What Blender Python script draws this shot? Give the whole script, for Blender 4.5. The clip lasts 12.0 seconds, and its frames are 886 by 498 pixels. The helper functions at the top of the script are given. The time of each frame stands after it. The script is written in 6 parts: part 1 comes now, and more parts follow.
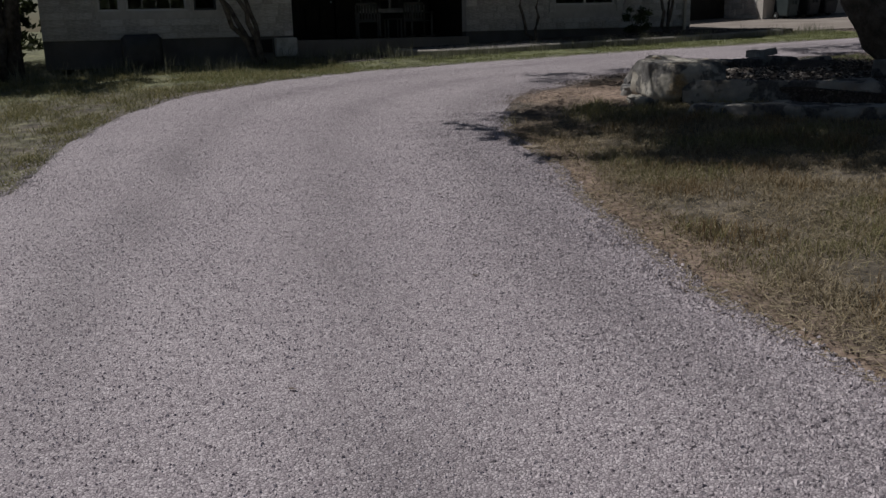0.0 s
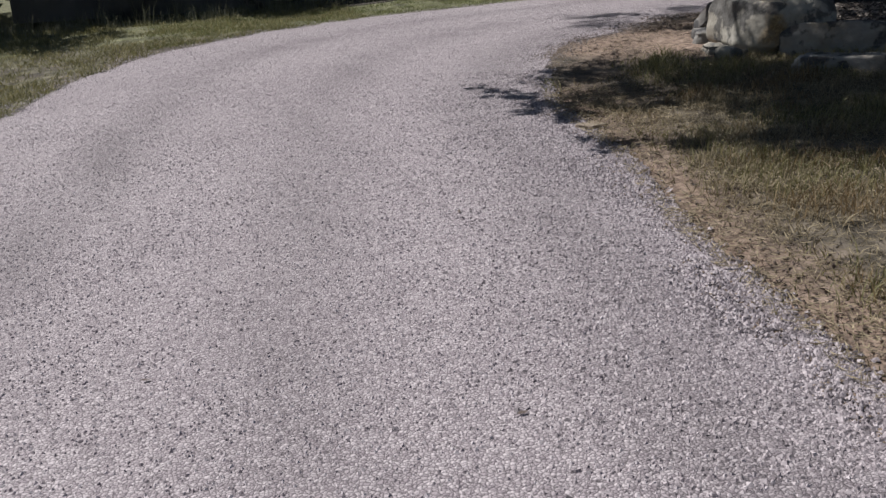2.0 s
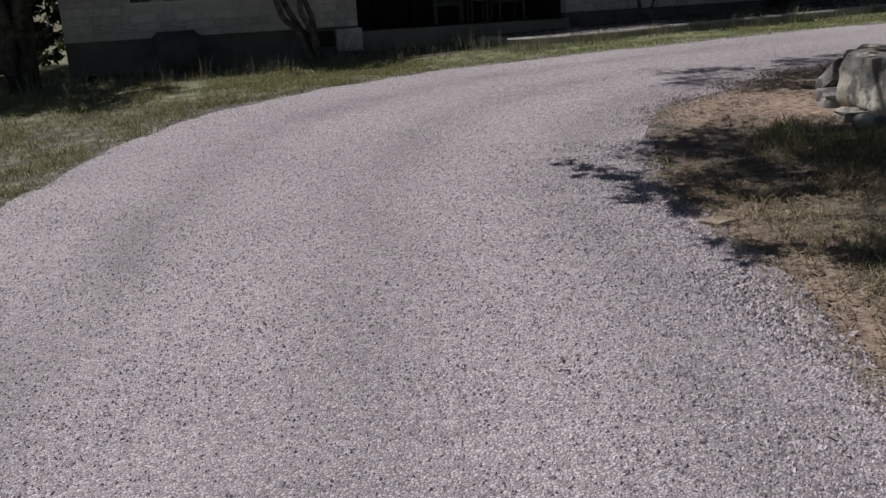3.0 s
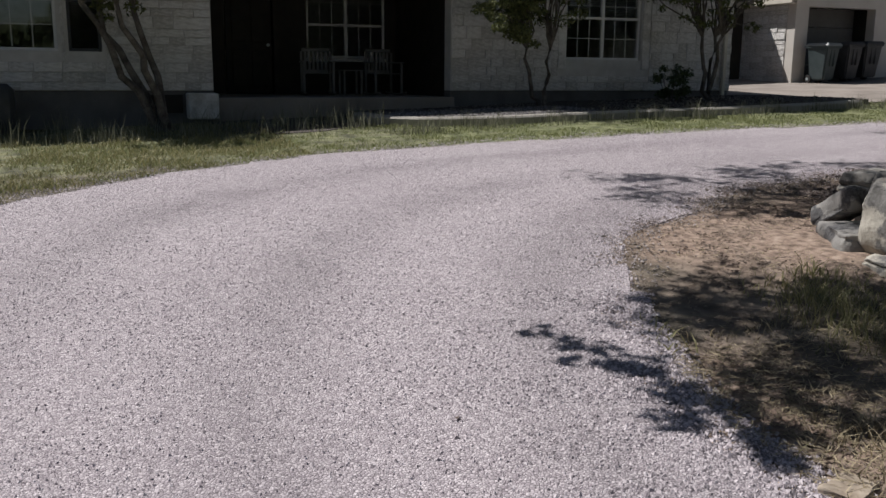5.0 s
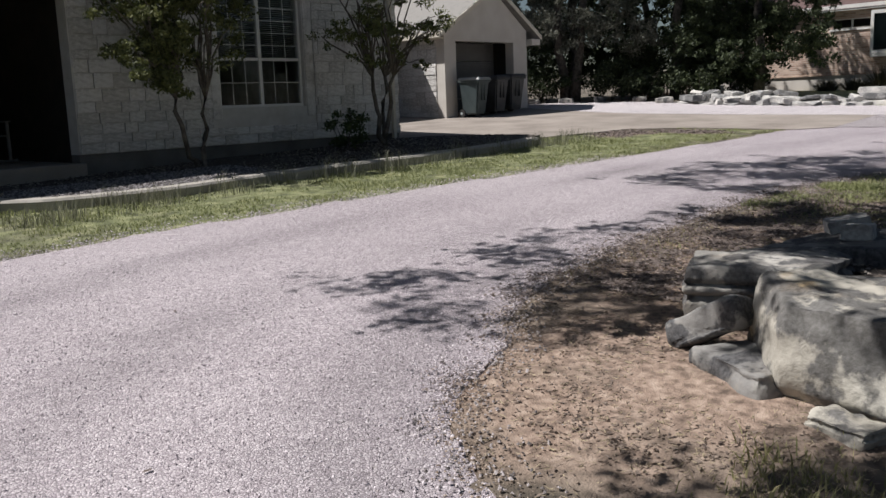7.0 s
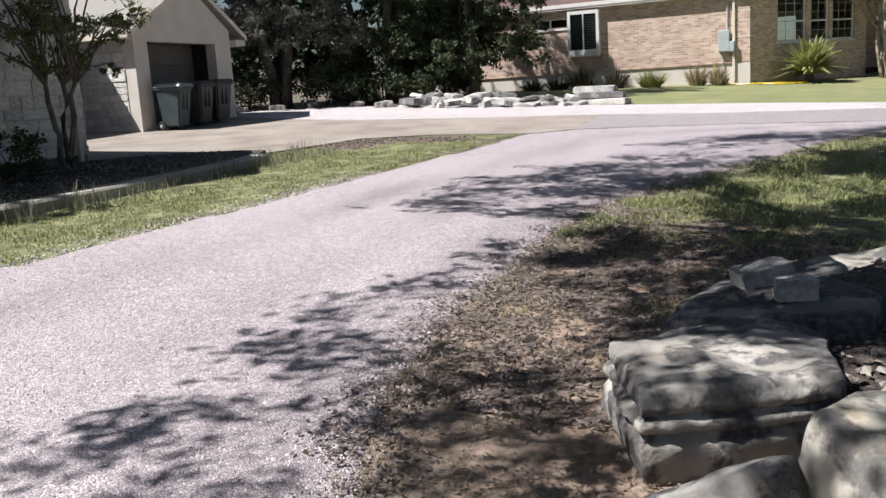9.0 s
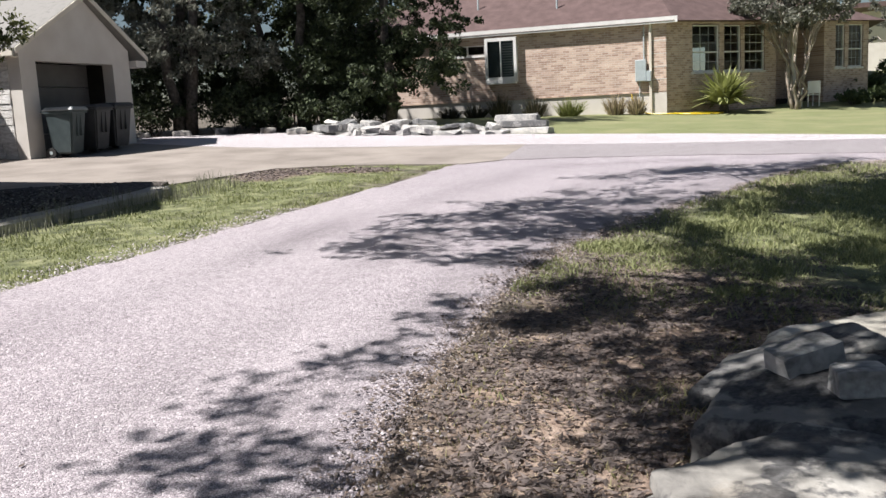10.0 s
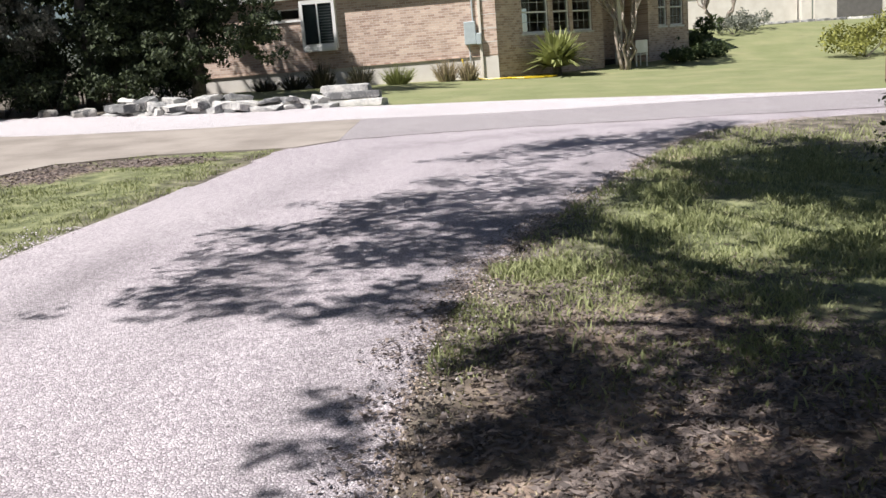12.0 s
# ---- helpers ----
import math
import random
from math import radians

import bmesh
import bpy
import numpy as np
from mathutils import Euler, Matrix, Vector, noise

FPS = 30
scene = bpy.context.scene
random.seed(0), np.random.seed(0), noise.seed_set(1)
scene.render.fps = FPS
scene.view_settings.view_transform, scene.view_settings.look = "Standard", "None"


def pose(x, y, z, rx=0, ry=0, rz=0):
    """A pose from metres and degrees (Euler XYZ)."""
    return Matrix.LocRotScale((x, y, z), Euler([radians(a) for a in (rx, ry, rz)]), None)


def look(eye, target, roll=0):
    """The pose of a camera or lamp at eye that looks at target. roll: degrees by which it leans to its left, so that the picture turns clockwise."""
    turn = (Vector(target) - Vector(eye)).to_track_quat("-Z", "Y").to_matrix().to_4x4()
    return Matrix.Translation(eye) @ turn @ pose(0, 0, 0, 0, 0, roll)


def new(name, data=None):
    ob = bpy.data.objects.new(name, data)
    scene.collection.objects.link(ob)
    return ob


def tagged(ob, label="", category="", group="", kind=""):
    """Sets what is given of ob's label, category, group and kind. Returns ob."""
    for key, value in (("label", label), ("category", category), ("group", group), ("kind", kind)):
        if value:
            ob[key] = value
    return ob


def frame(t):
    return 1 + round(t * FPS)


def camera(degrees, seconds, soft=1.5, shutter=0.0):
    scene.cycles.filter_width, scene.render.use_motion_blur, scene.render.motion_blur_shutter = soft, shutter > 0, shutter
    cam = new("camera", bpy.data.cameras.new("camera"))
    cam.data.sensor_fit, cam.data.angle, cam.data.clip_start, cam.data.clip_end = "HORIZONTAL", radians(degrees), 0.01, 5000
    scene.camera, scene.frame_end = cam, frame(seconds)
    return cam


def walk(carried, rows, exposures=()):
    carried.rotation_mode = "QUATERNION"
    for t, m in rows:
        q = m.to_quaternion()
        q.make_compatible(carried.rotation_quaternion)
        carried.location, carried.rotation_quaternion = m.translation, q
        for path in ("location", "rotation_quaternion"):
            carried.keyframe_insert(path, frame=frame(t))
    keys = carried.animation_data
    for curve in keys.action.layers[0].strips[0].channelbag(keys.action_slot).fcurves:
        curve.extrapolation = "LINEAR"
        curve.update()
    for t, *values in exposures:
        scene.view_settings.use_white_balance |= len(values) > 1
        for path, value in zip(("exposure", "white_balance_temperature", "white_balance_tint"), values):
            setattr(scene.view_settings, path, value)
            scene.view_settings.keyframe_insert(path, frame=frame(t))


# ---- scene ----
cam = camera(53.5, 12.0)
PATH = [
    (0, (0.411, -0.338, 1.329), (1.028, 1.503, 0.849), -1.4),
    (0.5, (0.706, 0.178, 1.388), (1.307, 2.049, 1.017), -0.9),
    (1, (0.839, 0.752, 1.349), (1.441, 2.595, 0.86), -0.1),
    (1.5, (1.069, 1.349, 1.309), (1.644, 3.18, 0.744), -0.7),
    (2, (1.237, 1.972, 1.326), (1.778, 3.799, 0.717), -3.0),
    (2.5, (1.367, 2.578, 1.371), (1.916, 4.412, 0.791), -3.3),
    (3, (1.497, 3.285, 1.427), (1.914, 5.172, 0.913), -3.5),
    (3.2, (1.481, 3.576, 1.429), (1.864, 5.482, 0.96), -3.1),
    (4.8, (1.629, 5.489, 1.598), (2.347, 7.319, 1.236), 0.1),
    (5, (1.696, 5.703, 1.589), (2.461, 7.51, 1.203), 0.4),
    (5.5, (1.829, 6.379, 1.653), (2.608, 8.169, 1.22), -2.0),
    (6, (2.005, 7.032, 1.696), (3.108, 8.65, 1.289), -2.1),
    (6.5, (2.288, 7.684, 1.823), (3.496, 9.241, 1.483), -3.3),
    (7, (2.58, 8.316, 1.877), (4.008, 9.679, 1.55), -2.2),
    (7.2, (2.741, 8.581, 1.928), (4.315, 9.774, 1.614), -2.2),
    (7.4, (2.942, 8.724, 1.909), (4.544, 9.89, 1.635), -1.6),
    (7.5, (3.01, 8.815, 1.909), (4.62, 9.975, 1.655), -1.2),
    (7.7, (3.163, 9.001, 1.952), (4.808, 10.117, 1.737), -1.1),
    (9.3, (4.426, 10.389, 1.986), (6.231, 11.15, 1.585), -3.7),
    (9.5, (4.582, 10.529, 2.023), (6.394, 11.265, 1.609), -3.6),
    (10, (5.148, 10.799, 2.014), (7.025, 11.418, 1.708), -2.9),
    (10.5, (5.729, 11.102, 2.001), (7.653, 11.515, 1.643), -2.2),
    (11, (6.283, 11.323, 2.016), (8.23, 11.566, 1.631), -1.6),
    (11.5, (6.866, 11.555, 2.035), (8.796, 11.911, 1.651), -4.5),
    (12, (7.451, 11.744, 2.058), (9.397, 11.969, 1.657), -4.7),
]
EXPOSURES = [(0, -0.8), (0.3, -0.55), (0.6, -0.3), (1.0, -0.18), (1.5, -0.1), (2.5, -0.3), (3.2, -0.38), (4.8, 0.02), (6.0, 0.05), (7.0, 0.27), (7.7, 0.45), (9.3, 0.78), (10.5, 0.8), (11.0, 0.92), (11.5, 1.02), (12, 0.78)]
walk(cam, [(t, look(eye, target, roll)) for t, eye, target, roll in PATH], EXPOSURES)

# ---- world, sun and exposure ----
SUN_EL, SUN_DIR = radians(54), Vector((-0.62, 0.785, 0)).normalized()
world = bpy.data.worlds.new("sky")
scene.world = world
world.use_nodes = True
wn = world.node_tree
sky = wn.nodes.new("ShaderNodeTexSky")
sky.sky_type, sky.sun_disc, sky.sun_elevation = "NISHITA", False, SUN_EL
sky.sun_rotation = math.atan2(SUN_DIR.x, SUN_DIR.y)
wn.links.new(sky.outputs[0], wn.nodes["Background"].inputs[0])
wn.nodes["Background"].inputs[1].default_value = 0.036
sun = new("sun", bpy.data.lights.new("sun", "SUN"))
sun.data.energy, sun.data.angle, sun.data.color = 5.0, radians(0.55), (1, 0.965, 0.945)
sun.matrix_world = look((0, 0, 30), Vector((0, 0, 30)) - (SUN_DIR * math.cos(SUN_EL) + Vector((0, 0, math.sin(SUN_EL)))))


# ---- the lie of the land ----
SLOPE_S = [-900, -60, -20, 0, 5.5, 7.5, 9, 11, 12.5, 13.5, 15.6, 19, 21.5, 23, 25.5, 27.5, 35.5, 46, 49, 60, 120, 900]
SLOPE_Z = [-3, -1.0, -0.5, -0.25, -0.13, -0.1, 0, 0.1, 0.17, 0.25, 0.4, 0.58, 0.62, 0.68, 0.81, 0.86, 1.1, 1.47, 1.65, 1.9, 2.6, 4]
SPREAD = np.linspace(-1.5, 1.5, 7)


def land(x, y):
    """Height of the ground."""
    s = np.asarray(x, float) + np.asarray(y, float)
    u = np.clip((np.asarray(x, float) - 38) / 15, 0, 1)
    return np.mean([np.interp(s + k, SLOPE_S, SLOPE_Z) for k in SPREAD], 0) + 1.15 * u * u * (3 - 2 * u)


def gz(x, y):
    return float(land(x, y))


# ---- materials ----
def material(name, colours, scale=6.0, rough=0.8, bump=0.3, fine=60.0, metal=0.0, spread=0.0, detail=6.0, distance=0.02, spots=0.0, fine_mix=0.35):
    """Noise-varied surface at two scales. colours: dark to light. spread: variation from piece to piece."""
    m = bpy.data.materials.new(name)
    m.use_nodes = True
    t = m.node_tree
    n, l = t.nodes, t.links
    b = n["Principled BSDF"]
    co = n.new("ShaderNodeTexCoord")
    big, small = n.new("ShaderNodeTexNoise"), n.new("ShaderNodeTexNoise")
    for node, s in ((big, scale), (small, fine)):
        node.inputs["Scale"].default_value, node.inputs["Detail"].default_value = s, detail
        l.new(co.outputs["Object"], node.inputs["Vector"])
    mix = n.new("ShaderNodeMix")
    mix.inputs[0].default_value = fine_mix
    l.new(big.outputs["Fac"], mix.inputs[2])
    l.new(small.outputs["Fac"], mix.inputs[3])
    value = mix.outputs[0]
    if spread:
        info, geo, add = n.new("ShaderNodeObjectInfo"), n.new("ShaderNodeNewGeometry"), n.new("ShaderNodeMath")
        both = n.new("ShaderNodeMath")
        both.operation = "ADD"
        l.new(info.outputs["Random"], both.inputs[0])
        l.new(geo.outputs["Random Per Island"], both.inputs[1])
        frac = n.new("ShaderNodeMath")
        frac.operation = "FRACT"
        l.new(both.outputs[0], frac.inputs[0])
        mul = n.new("ShaderNodeMath")
        mul.operation, mul.inputs[1].default_value = "MULTIPLY_ADD", spread
        mul.inputs[2].default_value = -spread / 2
        l.new(frac.outputs[0], mul.inputs[0])
        l.new(value, add.inputs[0])
        l.new(mul.outputs[0], add.inputs[1])
        value = add.outputs[0]
    ramp = n.new("ShaderNodeValToRGB")
    e = ramp.color_ramp.elements
    while len(e) < len(colours):
        e.new(0.5)
    for k, c in enumerate(colours):
        e[k].position = 0.36 + 0.28 * k / max(1, len(colours) - 1)
        e[k].color = (*c, 1)
    l.new(value, ramp.inputs[0])
    l.new(ramp.outputs[0], b.inputs["Base Color"])
    b.inputs["Roughness"].default_value, b.inputs["Metallic"].default_value = rough, metal
    if bump:
        bp = n.new("ShaderNodeBump")
        bp.inputs["Strength"].default_value, bp.inputs["Distance"].default_value = bump, distance
        l.new(mix.outputs[0], bp.inputs["Height"])
        l.new(bp.outputs[0], b.inputs["Normal"])
    return m


def gravel_material(name, colours, scale, tint_scale=0.35, gap_tone=0.19, track=""):
    """Loose angular chips: cells of their own tone, with dark gaps in relief."""
    m = bpy.data.materials.new(name)
    m.use_nodes = True
    t = m.node_tree
    n, l = t.nodes, t.links
    b = n["Principled BSDF"]
    co = n.new("ShaderNodeTexCoord")
    warp = n.new("ShaderNodeTexNoise")
    warp.inputs["Scale"].default_value = scale * 0.9
    l.new(co.outputs["Object"], warp.inputs["Vector"])
    shift = n.new("ShaderNodeVectorMath")
    shift.operation = "MULTIPLY_ADD"
    shift.inputs[1].default_value = (0.012, 0.012, 0.012)
    l.new(warp.outputs["Color"], shift.inputs[0])
    l.new(co.outputs["Object"], shift.inputs[2])
    cell, edge = n.new("ShaderNodeTexVoronoi"), n.new("ShaderNodeTexVoronoi")
    edge.feature = "DISTANCE_TO_EDGE"
    for node in (cell, edge):
        node.inputs["Scale"].default_value = scale
        l.new(shift.outputs[0], node.inputs["Vector"])
    wear = n.new("ShaderNodeTexNoise")
    wear.inputs["Scale"].default_value, wear.inputs["Detail"].default_value = tint_scale, 5
    l.new(co.outputs["Object"], wear.inputs["Vector"])
    tone = n.new("ShaderNodeSeparateColor")
    l.new(cell.outputs["Color"], tone.inputs[0])
    mixv = n.new("ShaderNodeMix")
    mixv.inputs[0].default_value = 0.42
    l.new(tone.outputs[0], mixv.inputs[2])
    l.new(wear.outputs["Fac"], mixv.inputs[3])
    ramp = n.new("ShaderNodeValToRGB")
    e = ramp.color_ramp.elements
    while len(e) < len(colours):
        e.new(0.5)
    for k, c in enumerate(colours):
        e[k].position = 0.2 + 0.6 * k / (len(colours) - 1)
        e[k].color = (*c, 1)
    l.new(mixv.outputs[0], ramp.inputs[0])
    gap = n.new("ShaderNodeMapRange")
    gap.inputs[1].default_value, gap.inputs[2].default_value = 0.0, 0.11
    gap.inputs[3].default_value, gap.inputs[4].default_value = gap_tone, 1.0
    l.new(edge.outputs["Distance"], gap.inputs[0])
    dark = n.new("ShaderNodeMix")
    dark.data_type, dark.blend_type = "RGBA", "MULTIPLY"
    dark.inputs[0].default_value = 1
    l.new(ramp.outputs[0], dark.inputs[6])
    l.new(gap.outputs[0], dark.inputs[7])
    colour = dark.outputs[2]
    if track:
        at, worn, press = n.new("ShaderNodeAttribute"), n.new("ShaderNodeMapRange"), n.new("ShaderNodeMix")
        at.attribute_name = track
        worn.inputs[3].default_value, worn.inputs[4].default_value = 1.0, 0.62
        l.new(at.outputs["Fac"], worn.inputs[0])
        press.data_type, press.blend_type = "RGBA", "MULTIPLY"
        press.inputs[0].default_value = 1
        l.new(colour, press.inputs[6])
        l.new(worn.outputs[0], press.inputs[7])
        colour = press.outputs[2]
    l.new(colour, b.inputs["Base Color"])
    b.inputs["Roughness"].default_value = 0.9
    high = n.new("ShaderNodeMath")
    high.operation = "MULTIPLY_ADD"
    l.new(tone.outputs[1], high.inputs[0])
    high.inputs[1].default_value = 0.5
    l.new(edge.outputs["Distance"], high.inputs[2])
    bp = n.new("ShaderNodeBump")
    bp.inputs["Strength"].default_value, bp.inputs["Distance"].default_value = 0.8, 0.012
    l.new(high.outputs[0], bp.inputs["Height"])
    l.new(bp.outputs[0], b.inputs["Normal"])
    return m


GRAVEL = gravel_material("gravel", [(0.345, 0.3, 0.325), (0.5, 0.444, 0.47), (0.65, 0.59, 0.615)], 68, track="track")
GRAVEL_PALE = gravel_material("gravel_pale", [(0.52, 0.475, 0.49), (0.64, 0.59, 0.605), (0.77, 0.72, 0.73)], 60)
ASPHALT = gravel_material("asphalt_worn", [(0.34, 0.305, 0.315), (0.43, 0.39, 0.4), (0.52, 0.475, 0.485)], 90, 0.5)
CHIP = material("stone_chip", [(0.3, 0.262, 0.282), (0.47, 0.42, 0.442), (0.66, 0.605, 0.628)], 30, 0.9, 0.2, spread=0.47)
# darker chip tones that hold the oak's shade at the soil edge
CHIP_SHADED = material("shaded_chip", [(0.13, 0.115, 0.11), (0.27, 0.24, 0.235), (0.42, 0.38, 0.375)], 30, 0.9, 0.2, spread=0.45)
CHIP_COARSE = material("coarse_chip", [(0.2, 0.178, 0.19), (0.42, 0.375, 0.395), (0.57, 0.515, 0.535)], 30, 0.9, 0.2, spread=0.45)
CONCRETE = material("concrete", [(0.2, 0.172, 0.148), (0.275, 0.24, 0.21), (0.33, 0.29, 0.255)], 1.2, 0.85, 0.2, 80)
KERB = material("kerb_concrete", [(0.3, 0.28, 0.25), (0.42, 0.39, 0.35)], 4, 0.9, 0.4, 70)
MULCH = gravel_material("mulch_chips", [(0.04, 0.032, 0.028), (0.075, 0.06, 0.052), (0.13, 0.11, 0.095)], 28, 1.0)
MULCH_CHIP = material("mulch_chip", [(0.03, 0.024, 0.02), (0.1, 0.08, 0.065), (0.3, 0.27, 0.24)], 20, 0.95, 0.2, spread=0.8)
LIMESTONE = material("limestone_block", [(0.48, 0.462, 0.435), (0.67, 0.65, 0.62), (0.8, 0.785, 0.76)], 5, 0.9, 0.9, 30, spread=0.2)
BED_STONE = material("bed_stone", [(0.09, 0.082, 0.085), (0.17, 0.158, 0.16), (0.3, 0.28, 0.28)], 20, 0.9, 0.2, spread=0.6)
MORTAR = material("mortar", [(0.55, 0.525, 0.49), (0.66, 0.64, 0.605)], 6, 0.95, 0.3, 80)
STUCCO = material("cream_stucco", [(0.54, 0.5, 0.45), (0.63, 0.595, 0.545)], 2, 0.9, 0.25, 120)
FOUNDATION = material("foundation_concrete", [(0.13, 0.122, 0.118), (0.2, 0.188, 0.18)], 2.5, 0.9, 0.3, 60)
SHINGLE = material("grey_shingle", [(0.13, 0.125, 0.118), (0.24, 0.23, 0.215)], 8, 0.9, 0.5, 40, spread=0.5)
SHINGLE_BROWN = material("brown_shingle", [(0.085, 0.054, 0.05), (0.135, 0.088, 0.083)], 3, 0.9, 0.4, 50)
WHITE = material("white_paint", [(0.66, 0.65, 0.62), (0.78, 0.77, 0.75)], 3, 0.5, 0.05, 90)
CREAM = material("cream_trim", [(0.6, 0.55, 0.46), (0.7, 0.65, 0.56)], 3, 0.6, 0.05, 90)
# dark wood taken near black, with the porch's shade put into the colour
DARK_SHADED_WOOD = material("dark_shaded_wood", [(0.014, 0.011, 0.008), (0.035, 0.026, 0.019)], 4, 0.7, 0.3, 50)
CHAIR_WOOD = material("weathered_chair", [(0.14, 0.133, 0.126), (0.25, 0.238, 0.226)], 6, 0.7, 0.2, 50)
DOOR_GREY = material("garage_door_grey", [(0.1, 0.095, 0.09), (0.14, 0.13, 0.125)], 3, 0.6, 0.1, 60)
BIN_TEAL = material("teal_plastic", [(0.04, 0.056, 0.06), (0.065, 0.086, 0.09)], 5, 0.5, 0.05, 60)
BIN_DARK = material("dark_plastic", [(0.035, 0.037, 0.04), (0.06, 0.062, 0.066)], 5, 0.5, 0.05, 60)
LID = material("lid_plastic", [(0.2, 0.22, 0.22), (0.28, 0.3, 0.3)], 5, 0.45, 0.05, 60)
RUBBER = material("black_rubber", [(0.015, 0.015, 0.015), (0.03, 0.03, 0.03)], 5, 0.7, 0.1)
METAL = material("grey_metal", [(0.4, 0.45, 0.46), (0.5, 0.56, 0.57)], 5, 0.45, 0.05, 60, 0.2)
HOSE = material("yellow_hose", [(0.6, 0.42, 0.02), (0.75, 0.55, 0.04)], 5, 0.4, 0.0)
POLE = material("weathered_pole", [(0.14, 0.09, 0.065), (0.26, 0.17, 0.12)], 4, 0.9, 0.5, 30)
BARK = material("oak_bark", [(0.035, 0.03, 0.025), (0.085, 0.072, 0.06), (0.13, 0.115, 0.1)], 9, 0.95, 0.9, 40, distance=0.04)
PALE_BARK = material("pale_smooth_bark", [(0.16, 0.13, 0.1), (0.3, 0.25, 0.2), (0.42, 0.37, 0.31)], 7, 0.8, 0.4, 40)


def rock_material(name, stone, lichen, ochre, patch=3.2):
    """Limestone: pale stone, dark lichen in ragged patches, ochre stains and pitted relief."""
    m = bpy.data.materials.new(name)
    m.use_nodes = True
    t = m.node_tree
    n, l = t.nodes, t.links
    b = n["Principled BSDF"]
    co, info, shift = n.new("ShaderNodeTexCoord"), n.new("ShaderNodeObjectInfo"), n.new("ShaderNodeVectorMath")
    shift.operation = "MULTIPLY_ADD"
    shift.inputs[1].default_value = (17, 31, 23)
    l.new(info.outputs["Random"], shift.inputs[0])
    l.new(co.outputs["Object"], shift.inputs[2])

    def noise_at(scale, detail, rough=0.6):
        no = n.new("ShaderNodeTexNoise")
        no.inputs["Scale"].default_value, no.inputs["Detail"].default_value, no.inputs["Roughness"].default_value = scale, detail, rough
        l.new(shift.outputs[0], no.inputs["Vector"])
        return no.outputs["Fac"]

    def ramp_of(fac, stops):
        ra = n.new("ShaderNodeValToRGB")
        e = ra.color_ramp.elements
        while len(e) < len(stops):
            e.new(0.5)
        for k, (p, c) in enumerate(stops):
            e[k].position, e[k].color = p, (*c, 1)
        l.new(fac, ra.inputs[0])
        return ra.outputs[0]

    def blend(fac, a, c):
        mx = n.new("ShaderNodeMix")
        mx.data_type = "RGBA"
        l.new(fac, mx.inputs[0])
        l.new(a, mx.inputs[6])
        l.new(c, mx.inputs[7])
        return mx.outputs[2]

    fine = noise_at(38, 5, 0.6)
    pale = ramp_of(noise_at(2.1, 9), [(0.32, stone[0]), (0.52, stone[1]), (0.7, stone[2])])
    spots = ramp_of(noise_at(patch, 9, 0.6), [(0.485, (0, 0, 0)), (0.535, (lichen, lichen, lichen))])
    rust = ramp_of(noise_at(1.6, 5), [(0.53, (0, 0, 0)), (0.64, (ochre, ochre, ochre))])
    dark = ramp_of(fine, [(0.35, (0.022, 0.023, 0.027)), (0.65, (0.1, 0.1, 0.105))])
    warm = ramp_of(fine, [(0.35, (0.22, 0.14, 0.06)), (0.65, (0.5, 0.36, 0.18))])
    l.new(blend(spots, blend(rust, pale, warm), dark), b.inputs["Base Color"])
    b.inputs["Roughness"].default_value = 0.93
    high = n.new("ShaderNodeMath")
    high.operation = "MULTIPLY_ADD"
    l.new(fine, high.inputs[0])
    high.inputs[1].default_value = 0.1
    l.new(noise_at(6, 8, 0.55), high.inputs[2])
    bp = n.new("ShaderNodeBump")
    bp.inputs["Strength"].default_value, bp.inputs["Distance"].default_value = 0.55, 0.05
    l.new(high.outputs[0], bp.inputs["Height"])
    l.new(bp.outputs[0], b.inputs["Normal"])
    return m


ROCK = rock_material("weathered_limestone", [(0.18, 0.172, 0.16), (0.34, 0.322, 0.292), (0.5, 0.482, 0.445)], 0.85, 0.35)
ROCK_CREAM = rock_material("cream_limestone", [(0.28, 0.262, 0.225), (0.46, 0.432, 0.372), (0.6, 0.575, 0.515)], 0.8, 0.9, 2.4)
# darker copy of the lichened limestone, shade put into the stone colour
ROCK_SHADED = rock_material("shaded_lichened_limestone", [(0.12, 0.118, 0.115), (0.24, 0.232, 0.22), (0.38, 0.365, 0.33)], 0.9, 0.3)
MYRTLE_BARK = material("myrtle_bark", [(0.06, 0.05, 0.042), (0.13, 0.112, 0.095), (0.22, 0.19, 0.165)], 7, 0.85, 0.4, 40)
ROCK_PALE = material("pale_limestone", [(0.14, 0.138, 0.135), (0.34, 0.335, 0.325), (0.52, 0.51, 0.49)], 3.5, 0.9, 0.8, 25, distance=0.04, spread=0.2)


def leaf_material(name, dark, light, rough=0.75, through_light=0.25):
    m = bpy.data.materials.new(name)
    m.use_nodes = True
    t = m.node_tree
    n, l = t.nodes, t.links
    b = n["Principled BSDF"]
    geo, ramp = n.new("ShaderNodeNewGeometry"), n.new("ShaderNodeValToRGB")
    ramp.color_ramp.elements[0].color, ramp.color_ramp.elements[1].color = (*dark, 1), (*light, 1)
    l.new(geo.outputs["Random Per Island"], ramp.inputs[0])
    l.new(ramp.outputs[0], b.inputs["Base Color"])
    b.inputs["Roughness"].default_value = rough
    tr, mix = n.new("ShaderNodeBsdfTranslucent"), n.new("ShaderNodeMixShader")
    l.new(ramp.outputs[0], tr.inputs[0])
    mix.inputs[0].default_value = through_light
    l.new(b.outputs[0], mix.inputs[1])
    l.new(tr.outputs[0], mix.inputs[2])
    l.new(mix.outputs[0], n["Material Output"].inputs[0])
    return m


